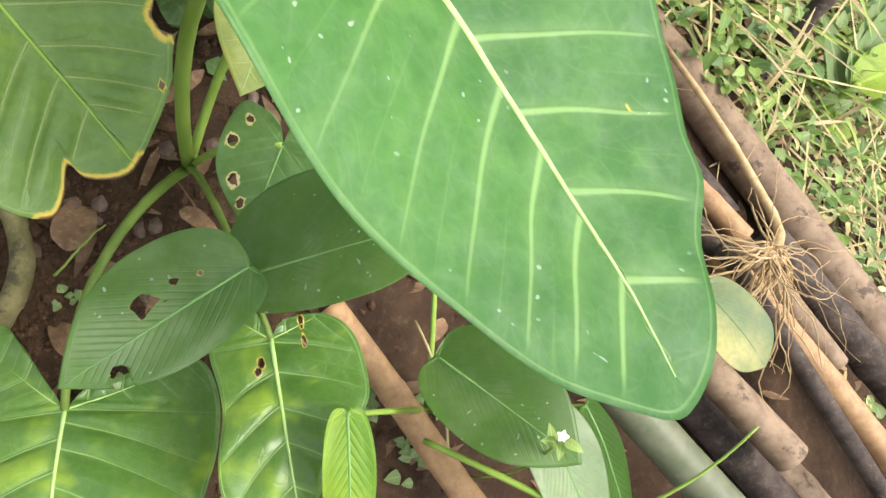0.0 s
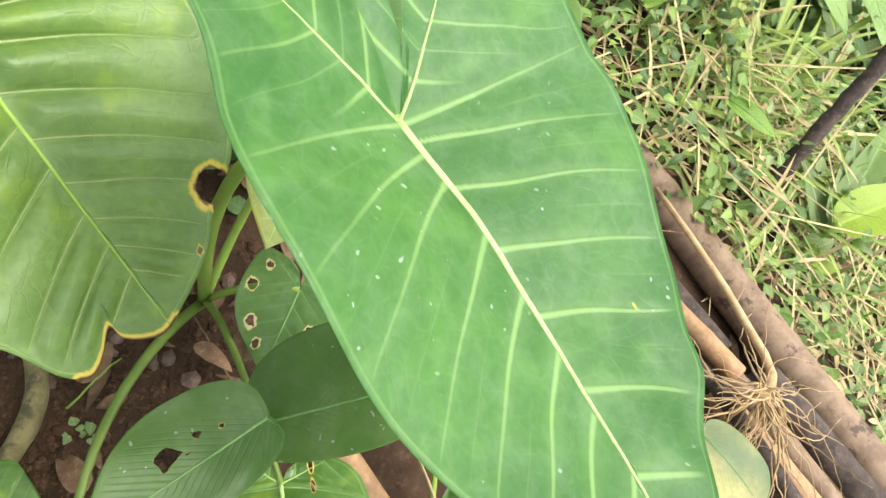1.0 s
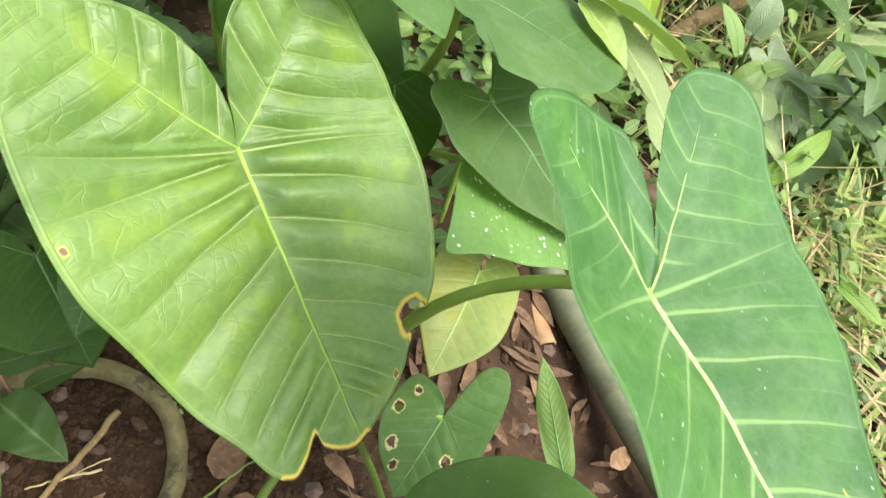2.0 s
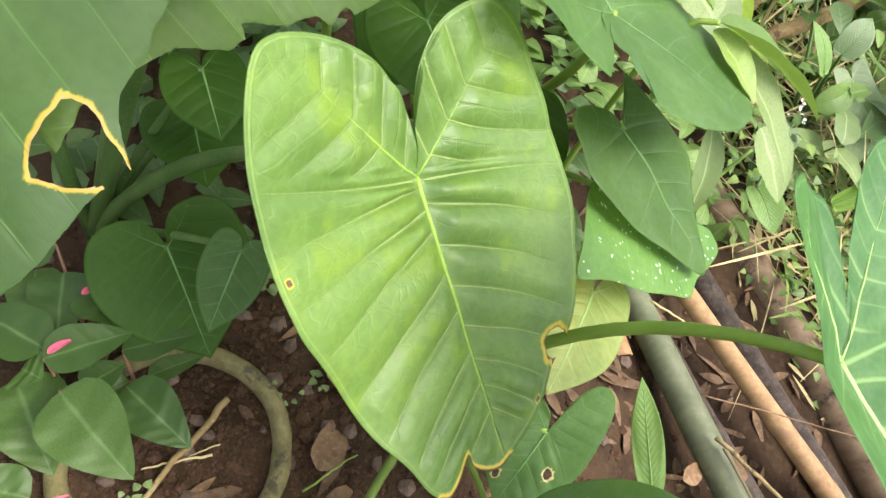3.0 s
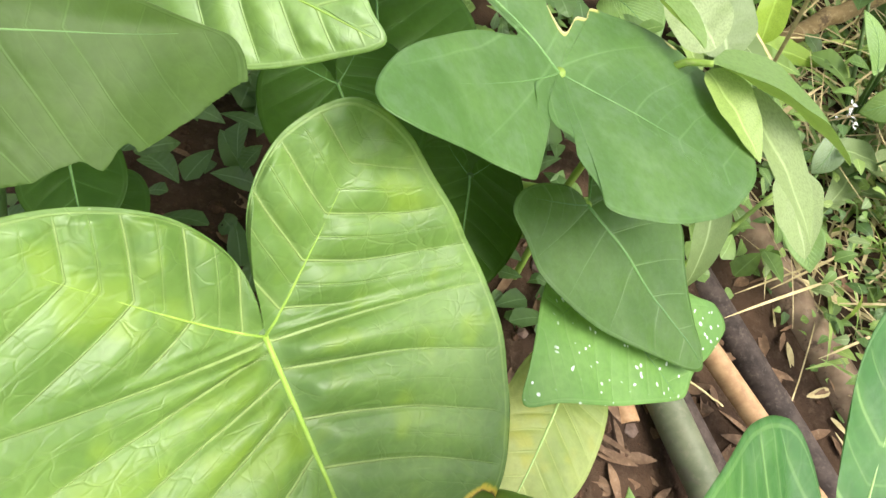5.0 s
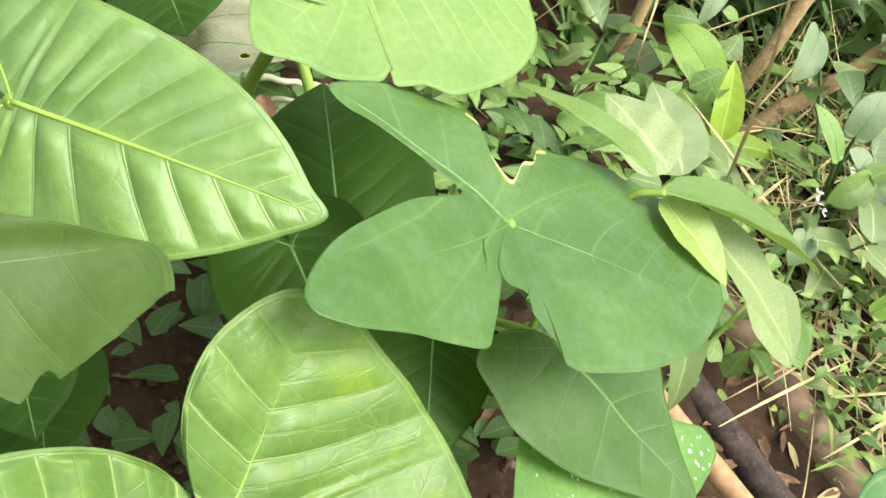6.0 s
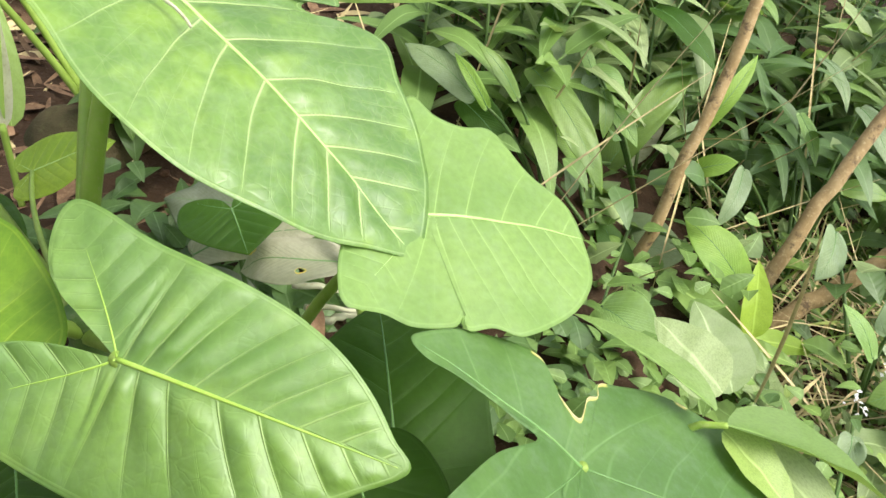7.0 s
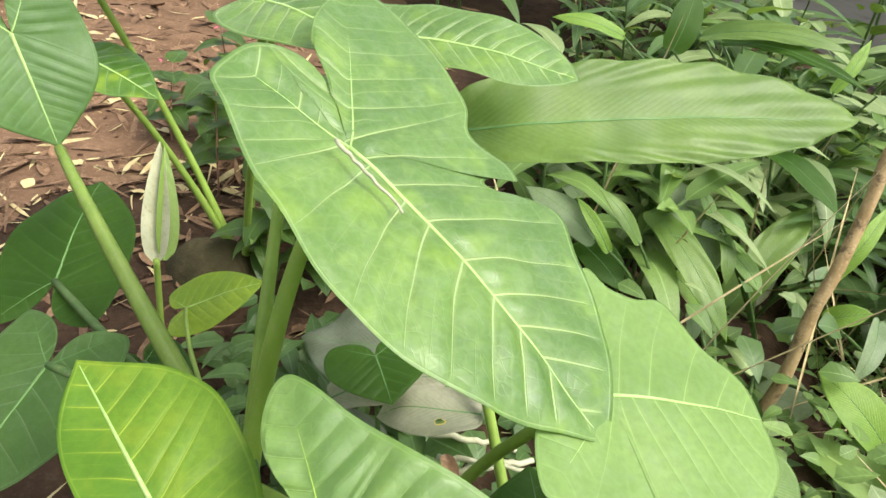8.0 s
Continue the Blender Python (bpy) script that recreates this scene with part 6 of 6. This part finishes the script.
leafy_herb((0.60, 1.30), "pale grey-green herb over the low weeds", (
    ((0.474, 1.561, 0.157), (0.429, 1.440, 0.112), 0.038, LEAF_W),
    ((0.528, 1.311, 0.131), (0.554, 1.377, 0.192), 0.035, LEAF_W),
    ((0.510, 1.278, 0.099), (0.435, 1.339, 0.155), 0.025, LEAF_K),
    ((0.547, 1.223, 0.118), (0.483, 1.182, 0.079), 0.033, LEAF_N),
    ((0.443, 1.103, 0.072), (0.431, 1.058, 0.031), 0.028, LEAF_W),
    ((0.380, 0.938, 0.055), (0.423, 0.853, 0.045), 0.033, LEAF_K),
))
leafy_herb((0.95, 1.20), "arrow-leaved weed on the lower side", (
    ((0.808, 1.147, 0.129), (0.951, 0.944, 0.100), 0.047, LEAF_K),
    ((0.621, 1.257, 0.034), (0.633, 1.125, 0.018), 0.037, LEAF_W),
    ((0.592, 1.024, 0.008), (0.744, 1.178, 0.074), 0.029, LEAF_L),
    ((0.733, 0.808, 0.030), (0.823, 0.754, 0.017), 0.018, LEAF_L),
))

# pale green leaves and shoots over the weeds on the lower side
side = holder("arrow_leaf_weed", (0.80, 1.35, -0.22), "pale grey-green arrow-leaved weed on long stalks", "plant")
for k, (node, tip, w) in enumerate((((0.98, 1.42, 0.06), (1.10, 1.24, 0.0), 0.05), ((1.15, 1.25, 0.02), (1.22, 1.05, -0.03), 0.05), ((0.70, 1.62, 0.14), (0.80, 1.47, 0.12), 0.05))):
    taro_leaf(side, node, tip, (0.1, -0.1, 1), (0.03, w, 0.06, 0.03), (0.03, w, 0.06, 0.03), LEAF_K if k % 2 else LEAF_F, bow=0.01, gap=0.024, seed=60.0 + k, rib=RIB_D, rib_size=0.0016, label="pale grey-green arrow-shaped leaf blade", n=70, rings=30)
    petiole(side, (0.80, 1.35, -0.22), node, (0, 0, 0.03), 0.004, 0.003)
lime = holder("lime_shoot", (1.02, 0.62, -0.30), "young lime-green shoot with broad glowing leaves", "plant")
tube_mesh("stem", [p - Vector((1.02, 0.62, -0.30)) for p in curve_points((1.02, 0.62, -0.30), (1.03, 0.655, -0.08))], [0.007] * 14, STALK, lime)
for a, b, w, mat in (((1.03, 0.655, -0.09), (1.22, 0.74, 0.0), 0.10, GREEN_5), ((1.02, 0.64, -0.18), (1.16, 0.60, -0.20), 0.055, GREEN_5), ((1.02, 0.65, -0.12), (0.99, 0.80, -0.06), 0.06, GREEN_4), ((1.03, 0.66, -0.10), (1.11, 0.86, -0.02), 0.06, GREEN_4), ((1.03, 0.66, -0.10), (1.20, 0.90, 0.0), 0.075, GREEN_1)):
    a, b = Vector(a), Vector(b)
    strap_leaf("leaf_blade", lime, aim(a, b - a), (b - a).length, w, 0.4, mat, "", 16, 0.25, 0.04, 0.6)
for x, y, h in ((1.35, 0.8, 0.3), (0.55, 1.15, 0.2), (1.45, 1.1, 0.35)):
    stem_plant("broad_leaved_weed", (x, y, ground_z(x, y) - 0.01), h, (rng.uniform(-0.05, 0.08), rng.uniform(-0.05, 0.05)), 7, rng.choice((GREEN_4, GREEN_1, GREEN_4)), "broad", "grey-green weed with pointed leaves", "plant", "pointed-leaved weeds", 0.004, scale=0.85)


# ---- bedding plants with pink flowers ----
def celosia(at, height, count, scale=1.0):
    ob = stem_plant("bedding_plant", at, height, (rng.uniform(-0.03, 0.03), rng.uniform(-0.03, 0.03)), count, BEDDING, "ovate", "low bedding plant with pointed green leaves and pink flowers", "plant", "pink-flowered bedding plants", 0.003, PINK_STEM, scale, 0.3, 0.25)
    top = Vector(at) + Vector((0, 0, height))
    for k in range(rng.choice((0, 1, 1, 1))):
        a = rng.uniform(0, 6.28)
        strap_leaf("petal", ob, aim(top + Vector((rng.uniform(-0.02, 0.02), rng.uniform(-0.02, 0.02), 0)), (math.cos(a), math.sin(a), 0.3)), rng.uniform(0.02, 0.032), 0.007, 0.9, PINK, "pink petal", 6, 0.5)
    return ob


# bedding green darkened to paint in the shade of leaves overhead
BEDDING = foliage_material("foliage_bedding", (0.034, 0.098, 0.012), (0.066, 0.152, 0.020), rough=0.45)
PINK_STEM = grain_material("stem_pinkish", (0.22, 0.12, 0.08), (0.28, 0.15, 0.10), (0.3, 0.2, 0.12), (40, 40, 6), rough=0.5, bump=0.2, distance=0.0005)


def bedding_plant(at, leaves, petals):
    """A low plant; leaves: (base, tip, half width); petals: (base, tip)."""
    at = Vector(at)
    ob = holder("bedding_plant", at, "low bedding plant with pointed green leaves and pink young bracts", "plant", "pink-flowered bedding plants")
    for a, b, w in leaves:
        a, b = Vector(a), Vector(b)
        strap_leaf("leaf_blade", ob, aim(a, b - a + Vector((0, 0, 0.02)), (rng.uniform(-0.2, 0.2), rng.uniform(-0.4, 0.1), 1)), (b - a).length * 1.05, 2 * w, 0.45, BEDDING, "", 16, 0.22, 0.05, 0.62)
        tube_mesh("stem", [p - at for p in curve_points(at, a, (0, 0, 0.02))], [0.0026 - 0.0001 * k for k in range(14)], PINK_STEM, ob, sides=7)
    for a, b in petals:
        a, b = Vector(a), Vector(b)
        strap_leaf("petal", ob, aim(a, b - a), (b - a).length, 0.008, 0.8, PINK, "pink young bract", 10, 0.6)
    return ob


bedding_plant((-0.545, 0.215, -0.005), (
    ((-0.552, 0.217, 0.13), (-0.486, 0.274, 0.125), 0.026), ((-0.524, 0.192, 0.12), (-0.425, 0.130, 0.115), 0.043), ((-0.573, 0.205, 0.11), (-0.545, 0.198, 0.11), 0.025),
    ((-0.512, 0.209, 0.09), (-0.483, 0.248, 0.09), 0.021), ((-0.585, 0.200, 0.07), (-0.507, 0.122, 0.07), 0.045), ((-0.560, 0.23, 0.12), (-0.65, 0.25, 0.11), 0.032)),
    (((-0.547, 0.220, 0.145), (-0.533, 0.249, 0.145)), ((-0.574, 0.214, 0.12), (-0.576, 0.240, 0.125))))
bedding_plant((-0.468, 0.240, -0.005), (
    ((-0.491, 0.261, 0.10), (-0.426, 0.303, 0.10), 0.020), ((-0.471, 0.226, 0.09), (-0.383, 0.183, 0.09), 0.032), ((-0.456, 0.248, 0.08), (-0.409, 0.289, 0.08), 0.014), ((-0.475, 0.238, 0.07), (-0.50, 0.20, 0.06), 0.018)), ())
bedding_plant((-0.575, 0.310, -0.005), (
    ((-0.561, 0.316, 0.10), (-0.497, 0.291, 0.10), 0.031), ((-0.595, 0.330, 0.09), (-0.561, 0.247, 0.09), 0.034), ((-0.632, 0.329, 0.07), (-0.588, 0.255, 0.07), 0.031), ((-0.62, 0.36, 0.09), (-0.69, 0.33, 0.08), 0.030)),
    (((-0.552, 0.298, 0.13), (-0.537, 0.324, 0.13)),))
bedding_plant((-0.545, 0.080, -0.005), (
    ((-0.510, 0.091, 0.08), (-0.585, 0.084, 0.08), 0.028), ((-0.535, 0.075, 0.06), (-0.50, 0.02, 0.06), 0.025), ((-0.555, 0.07, 0.07), (-0.62, 0.03, 0.07), 0.03)),
    (((-0.500, 0.072, 0.10), (-0.472, 0.108, 0.10)),))
for x, y, h in ((-1.28, 1.72, 0.32), (-1.12, 1.68, 0.30), (-1.05, 1.80, 0.34), (-1.20, 1.92, 0.30), (-0.95, 1.62, 0.28), (-1.0, 1.45, 0.22), (-0.88, 1.48, 0.2)):
    celosia((x, y, ground_z(x, y)), h, 10, 1.3)
for k in range(16):
    x, y = rng.uniform(-1.55, -0.95), rng.uniform(1.45, 2.3)
    if x < -1.15 and y < 1.75:
        continue
    celosia((x, y, ground_z(x, y)), rng.uniform(0.16, 0.30), 9, 1.15)
fold = holder("folded_shoot", (-1.09, 1.20, 0.0), "upright pale folded young leaf", "plant")
strap_leaf("leaf_blade", fold, aim((-1.09, 1.21, 0.17), (-0.075, 0.14, 0.17), (0.3, -0.6, 0.3)), 0.24, 0.05, 0.1, PALE, "pale folded leaf blade", 14, 0.9)
strap_leaf("leaf_blade", fold, aim((-1.085, 1.225, 0.17), (-0.06, 0.13, 0.19), (0.8, -0.4, 0.3)), 0.22, 0.045, 0.15, GREEN_2, "", 14, 0.5)
tube_mesh("stem", [p - Vector((-1.09, 1.20, 0.0)) for p in curve_points((-1.09, 1.20, 0.0), (-1.09, 1.21, 0.18))], [0.006] * 14, STALK, fold)

def grass_clump(x, y, count, reach, mat, yellowed=0):
    """A tuft of long arching blades, a few of them yellowed."""
    at = Vector((x, y, ground_z(x, y)))
    ob = holder("grass_clump", at, "tuft of long arching yellow-green grass blades among weeds", "grass", "grass tufts")
    for k in range(count):
        a = rng.uniform(0, 2 * math.pi)
        m = aim(at + Vector((rng.gauss(0, 0.015), rng.gauss(0, 0.015), -0.004)), (math.cos(a), math.sin(a), rng.uniform(0.7, 2.0)))
        strap_leaf("leaf_blade", ob, m, reach * rng.uniform(0.6, 1.15), rng.uniform(0.008, 0.017), rng.uniform(0.5, 1.5), STRAW if k < yellowed else mat, "dry yellowed blade" if k < yellowed else "", 10, 0.3, 0.0, 0.8)
    return ob


for x, y, count, reach, dry in ((0.82, 1.00, 15, 0.32, 2), (0.92, 0.88, 16, 0.34, 3), (1.00, 1.05, 17, 0.38, 2), (0.90, 1.18, 15, 0.32, 3), (1.13, 0.98, 16, 0.40, 2), (0.80, 0.82, 12, 0.26, 2), (1.15, 1.22, 16, 0.40, 3), (0.80, 1.40, 12, 0.26, 2), (0.98, 0.72, 13, 0.30, 2), (1.06, 1.42, 14, 0.34, 2), (0.70, 1.60, 10, 0.26, 1), (0.74, 1.10, 10, 0.24, 2)):
    grass_clump(x, y, count, reach, GREEN_6, dry)
arrow_at = Vector((0.62, 1.36, ground_z(0.62, 1.36)))
arrow_plant = holder("arrowleaf_herb", arrow_at, "herb with a hanging grey-green arrow-shaped leaf", "plant")
taro_leaf(arrow_plant, (0.606, 1.336, 0.075), (0.769, 1.169, -0.022), (0.20, -0.62, 0.76), (0.05, 0.045, 0.035, 0.035), (0.05, 0.045, 0.035, 0.035), LEAF_W, bow=0.010, fold=(0.12, 0.10), gap=0.020, rib_size=0.0013, seed=41.0, label="grey-green arrow-shaped leaf blade with pale veins")
petiole(arrow_plant, arrow_at, (0.606, 1.336, 0.075), (-0.02, 0.03, 0.03), 0.004, 0.0025, STALK_D)
twig((0.672, 1.020, -0.034), (0.834, 0.840, -0.051), 0.0020, STRAW, (0, 0, 0.03), "bent straw-coloured seed stalk among weeds")
twig((0.80, 1.10, -0.10), (0.99, 1.16, 0.12), 0.0022, STRAW, (0, 0, 0.01), "bent straw-coloured seed stalk among weeds")

# mossy mound and a sprig behind the stalks
def mound(at, rx, ry, high):
    verts, faces = [], []
    for j in range(13):
        for i in range(36):
            a, r = i / 36 * 2 * math.pi, j / 12
            x, y = rx * r * math.cos(a), ry * r * math.sin(a)
            verts.append((x, y, high * (1 - r ** 3) - 0.012 * r + 0.012 * noise.noise((x * 14 + 3, y * 14, 1))))
    faces = [(j * 36 + i, (j + 1) * 36 + i, (j + 1) * 36 + (i + 1) % 36, j * 36 + (i + 1) % 36) for j in range(12) for i in range(36)]
    ob = mesh_object("soil_mound", verts, faces, MOSS)
    ob.location = at
    return tagged(ob, "low dark mound of mossy soil behind the taro stalks", "mound")


mound(Vector((-1.10, 1.42, ground_z(-1.10, 1.42))), 0.13, 0.09, 0.085)
stem_plant("small_sprig", (-1.00, 1.43, ground_z(-1.00, 1.43)), 0.16, (0.0, 0.0), 7, GREEN_1, "small", "small sprig of dark green pointed leaves", "plant", stem_r=0.0025, scale=1.15, from_t=0.55, rise=0.1)
stem_plant("small_sprig", (-1.05, 1.52, ground_z(-1.05, 1.52)), 0.13, (0.02, 0.0), 6, GREEN_1, "small", "small sprig of dark green pointed leaves", "plant", stem_r=0.0025, scale=1.1, from_t=0.55, rise=0.1)

# ---- ground cover, grasses, small sprouts ----
def on_poles(x, y, margin):
    """True where the bamboo pile lies."""
    return y < 1.15 and (x - 0.35) * 0.84 + (y - 1.06) * 0.55 < margin - 0.12 * min(1, max(0, (y - 0.45) / 0.3))


def frayed(x, y):
    """True past the uneven outer edge of the weed patch."""
    return math.hypot((x - 1.1) / 1.25, (y - 1.3) / 1.45) + 0.35 * noise.noise((x * 1.7, y * 1.7, 6)) + rng.uniform(-0.12, 0.12) > 1.0


cover = {0: [], 1: [], 2: [], 3: []}
for _ in range(13000):
    x, y = rng.uniform(0.28, 2.4), rng.uniform(-0.3, 2.4)
    if on_poles(x, y, 0.08) or frayed(x, y):
        continue
    s = rng.uniform(0.014, 0.04)
    v, f, r, q = strap(s, s * rng.uniform(0.4, 0.75), rng.uniform(0.2, 1.2), 4, 0.25, 0.0, 0.55, 2)
    cover[rng.choice((0, 0, 1, 2, 3))].append((Matrix.Translation((x, y, ground_z(x, y) + abs(rng.gauss(0.0, 0.05 + 0.05 * (0.6 < y < 1.2))))) @ pose(0, 0, 0, rng.uniform(-30, 30), rng.uniform(-50, 10), rng.uniform(0, 360)), v, f, r, q))
for _ in range(2600):
    x, y = rng.uniform(-0.7, 3.2), rng.uniform(1.2, 4.6)
    if (x < -0.3 and y < 2.0) or math.hypot((x - 1.0) / 2.1, (y - 3.0) / 2.0) + 0.3 * noise.noise((x * 1.3, y * 1.3, 2)) > 1.0:
        continue
    s = rng.uniform(0.04, 0.11)
    v, f, r, q = strap(s, s * rng.uniform(0.4, 0.7), rng.uniform(0.2, 1.2), 4, 0.25, 0.0, 0.55, 2)
    cover[rng.choice((0, 0, 2, 3, 3))].append((Matrix.Translation((x, y, ground_z(x, y) + abs(rng.gauss(0.02, 0.16)))) @ pose(0, 0, 0, rng.uniform(-30, 30), rng.uniform(-50, 10), rng.uniform(0, 360)), v, f, r, q))
for k, mat, word in ((0, GREEN_1, "mid-green"), (1, GREEN_2, "light green"), (2, GREEN_4, "greyish green"), (3, GREEN_3, "dark green")):
    scattered("ground_cover", cover[k], mat, word + " small-leaved weeds covering the ground", "weeds")
grass, straw = [], []
for _ in range(1300):
    x, y = rng.uniform(0.35, 2.3), rng.uniform(0.45, 2.2)
    if on_poles(x, y, 0.14):
        continue
    s = rng.uniform(0.10, 0.28)
    v, f, r, q = strap(s, rng.uniform(0.004, 0.010), rng.uniform(0.4, 1.5), 7, 0.3, 0.0, 0.8, 2)
    (grass if rng.random() < 0.6 else straw).append((Matrix.Translation((x, y, ground_z(x, y))) @ pose(0, 0, 0, rng.uniform(-20, 20), rng.uniform(-80, -20), rng.uniform(0, 360)), v, f, r, q))
for _ in range(850):
    x, y = rng.uniform(0.35, 1.9), rng.uniform(0.3, 1.9)
    if on_poles(x, y, 0.16):
        continue
    s = rng.uniform(0.10, 0.42)
    v, f, r, q = strap(s, rng.uniform(0.002, 0.005), rng.uniform(-0.3, 0.5), 6, 0.3, 0.0, 0.9, 2)
    straw.append((Matrix.Translation((x, y, ground_z(x, y) + rng.uniform(0.0, 0.09))) @ pose(0, 0, 0, rng.uniform(-20, 20), rng.uniform(-30, 10), rng.uniform(0, 360)), v, f, r, q))
scattered("grass", grass, GREEN_2, "thin arching green grass blades", "grass")
scattered("dry_grass", straw, STRAW, "straw-coloured dry grass stems", "grass")
sprouts = []
for cx, cy, n in ((-0.36, 0.10, 14), (-0.345, 0.085, 14), (-0.42, 0.13, 8), (-0.27, 0.33, 8), (-0.22, 0.17, 10), (-0.30, 0.29, 4), (-0.15, 0.06, 10), (0.18, 0.0, 14), (0.10, 0.12, 12), (-0.40, 0.44, 16), (-0.34, 0.50, 12), (-0.25, 0.55, 12), (0.12, 0.05, 12), (0.22, 0.06, 12)):
    for _ in range(n):
        x, y = rng.gauss(cx, 0.014), rng.gauss(cy, 0.014)
        s = rng.uniform(0.006, 0.014) * (1.8 if cy > 0.4 or cx > 0.05 else 1)
        v, f, r, q = strap(s, s * 0.85, 0.5, 5, 0.2, 0.0, 0.5, 2)
        sprouts.append((Matrix.Translation((x, y, ground_z(x, y) + rng.uniform(0.004, 0.02))) @ pose(0, 0, 0, rng.uniform(-20, 20), rng.uniform(-25, 5), rng.uniform(0, 360)), v, f, r, q))
scattered("seedlings", sprouts, GREEN_4, "tiny round-leaved green seedlings on bare soil", "weeds")
# low shade leaves between the clumps
low = []
for k in range(900):
    x, y = (rng.uniform(-0.75, 0.05), rng.uniform(0.45, 1.3)) if k < 420 else (rng.uniform(-0.3, 0.4), rng.uniform(0.85, 1.6))
    s = rng.uniform(0.03, 0.075)
    v, f, r, q = strap(s, s * rng.uniform(0.45, 0.7), rng.uniform(0.2, 1.0), 5, 0.25, 0.0, 0.55, 2)
    low.append((Matrix.Translation((x, y, ground_z(x, y) + abs(rng.gauss(0.0, 0.05 if k < 420 else 0.08)))) @ pose(0, 0, 0, rng.uniform(-30, 30), rng.uniform(-45, 5), rng.uniform(0, 360)), v, f, r, q))
for _ in range(170):
    x, y = rng.gauss(-0.72, 0.13), rng.gauss(1.12, 0.15)
    s = rng.uniform(0.05, 0.10)
    v, f, r, q = strap(s, s * rng.uniform(0.45, 0.7), rng.uniform(0.2, 0.9), 6, 0.25, 0.0, 0.55, 4)
    low.insert(0, (Matrix.Translation((x, y, ground_z(x, y) + abs(rng.gauss(0.02, 0.05)))) @ pose(0, 0, 0, rng.uniform(-30, 30), rng.uniform(-40, 5), rng.uniform(0, 360)), v, f, r, q))
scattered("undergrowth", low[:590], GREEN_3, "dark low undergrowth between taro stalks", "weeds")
scattered("undergrowth", low[590:], GREEN_1, "mid-green low undergrowth beyond the bamboo ends", "weeds")
blooms = []
for cx, cy, cz in ((0.54, 1.245, 0.0), (0.52, 1.26, 0.01), (0.62, 1.36, 0.0)):
    for _ in range(9):
        v, f, r, q = strap(0.010, 0.007, 0.5, 3, 0.2, 0.0, 0.5, 2)
        blooms.append((Matrix.Translation((cx + rng.gauss(0, 0.008), cy + rng.gauss(0, 0.008), cz + rng.gauss(0, 0.01))) @ pose(0, 0, 0, rng.uniform(-40, 40), rng.uniform(-60, 10), rng.uniform(0, 360)), v, f, r, q))
scattered("white_blossoms", blooms, WHITE, "tiny white weed flowers", "flowers")

# open dry soil beyond the clump
PATH_SOIL = grain_material("dry_soil", (0.105, 0.062, 0.036), (0.18, 0.110, 0.066), (0.28, 0.185, 0.115), (7, 7, 7), rough=0.95, bump=0.9, distance=0.005, fine=80, spec=0.1)
verts, faces = [], []
for j in range(70):
    for i in range(90):
        a, r = i / 90 * 2 * math.pi, (j / 69) ** 0.7
        x = -2.6 + r * 1.75 * math.cos(a) * (1 + 0.32 * noise.noise((math.cos(a), math.sin(a), 4)) + 0.22 * noise.noise((3.3 * math.cos(a), 3.3 * math.sin(a), 4)) + 0.08 * noise.noise((11 * math.cos(a), 11 * math.sin(a), 4)))
        y = 2.7 + r * 1.75 * math.sin(a) * (1 + 0.32 * noise.noise((math.cos(a), math.sin(a), 8)) + 0.22 * noise.noise((3.3 * math.cos(a), 3.3 * math.sin(a), 4)) + 0.08 * noise.noise((11 * math.cos(a), 11 * math.sin(a), 4)))
        verts.append((x, y, ground_z(x, y) + 0.008 - 0.02 * max(0, r - 0.85) / 0.15 + 0.006 * noise.noise((x * 12, y * 12, 2))))
for j in range(69):
    for i in range(90):
        faces.append((j * 90 + i, j * 90 + (i + 1) % 90, (j + 1) * 90 + (i + 1) % 90, (j + 1) * 90 + i)[::-1])
tagged(mesh_object("bare_path", verts, faces, PATH_SOIL), "dry reddish bare soil strewn with litter", "ground", kind="structure")

stalks = []
for _ in range(90):
    x, y = rng.uniform(-0.4, 1.9), rng.uniform(1.2, 3.2)
    a = Vector((x, y, ground_z(x, y)))
    v, f, r, q = strap(rng.uniform(0.3, 0.8), rng.uniform(0.003, 0.007), rng.uniform(-0.2, 0.4), 6, 0.6, 0.0, 0.95, 2)
    stalks.append((Matrix.Translation(a) @ pose(0, 0, 0, rng.uniform(-20, 20), rng.uniform(-80, -25), rng.uniform(0, 360)), v, f, r, q))
scattered("dry_stalks", stalks, STRAW, "thin dry stalks among the background leaves", "stalks")
pale_leaf = holder("pale_leaf", (0.16, 2.05, -0.10), "curled pale dead leaf hanging among herbs", "leaf")
strap_leaf("leaf_blade", pale_leaf, aim((0.10, 1.98, -0.08), (0.16, 0.30, 0.22), (0.2, -0.6, 0.5)), 0.30, 0.085, 0.5, PALE, "", 16, 0.5, 0.1, 0.7)

# old wall at the back
bm = bmesh.new()
bmesh.ops.create_cube(bm, size=1)
bmesh.ops.bevel(bm, geom=bm.edges[:], offset=0.01, segments=2)
me = bpy.data.meshes.new("wall_back")
bm.to_mesh(me)
bm.free()
me.materials.append(CONCRETE)
wall = new("wall_back", me)
wall.matrix_world = pose(1.2, 5.4, 0.45, 0, 0, -8) @ Matrix.Diagonal((9.0, 0.15, 1.5, 1))
tagged(wall, "weathered grey concrete garden wall", "wall", kind="structure")
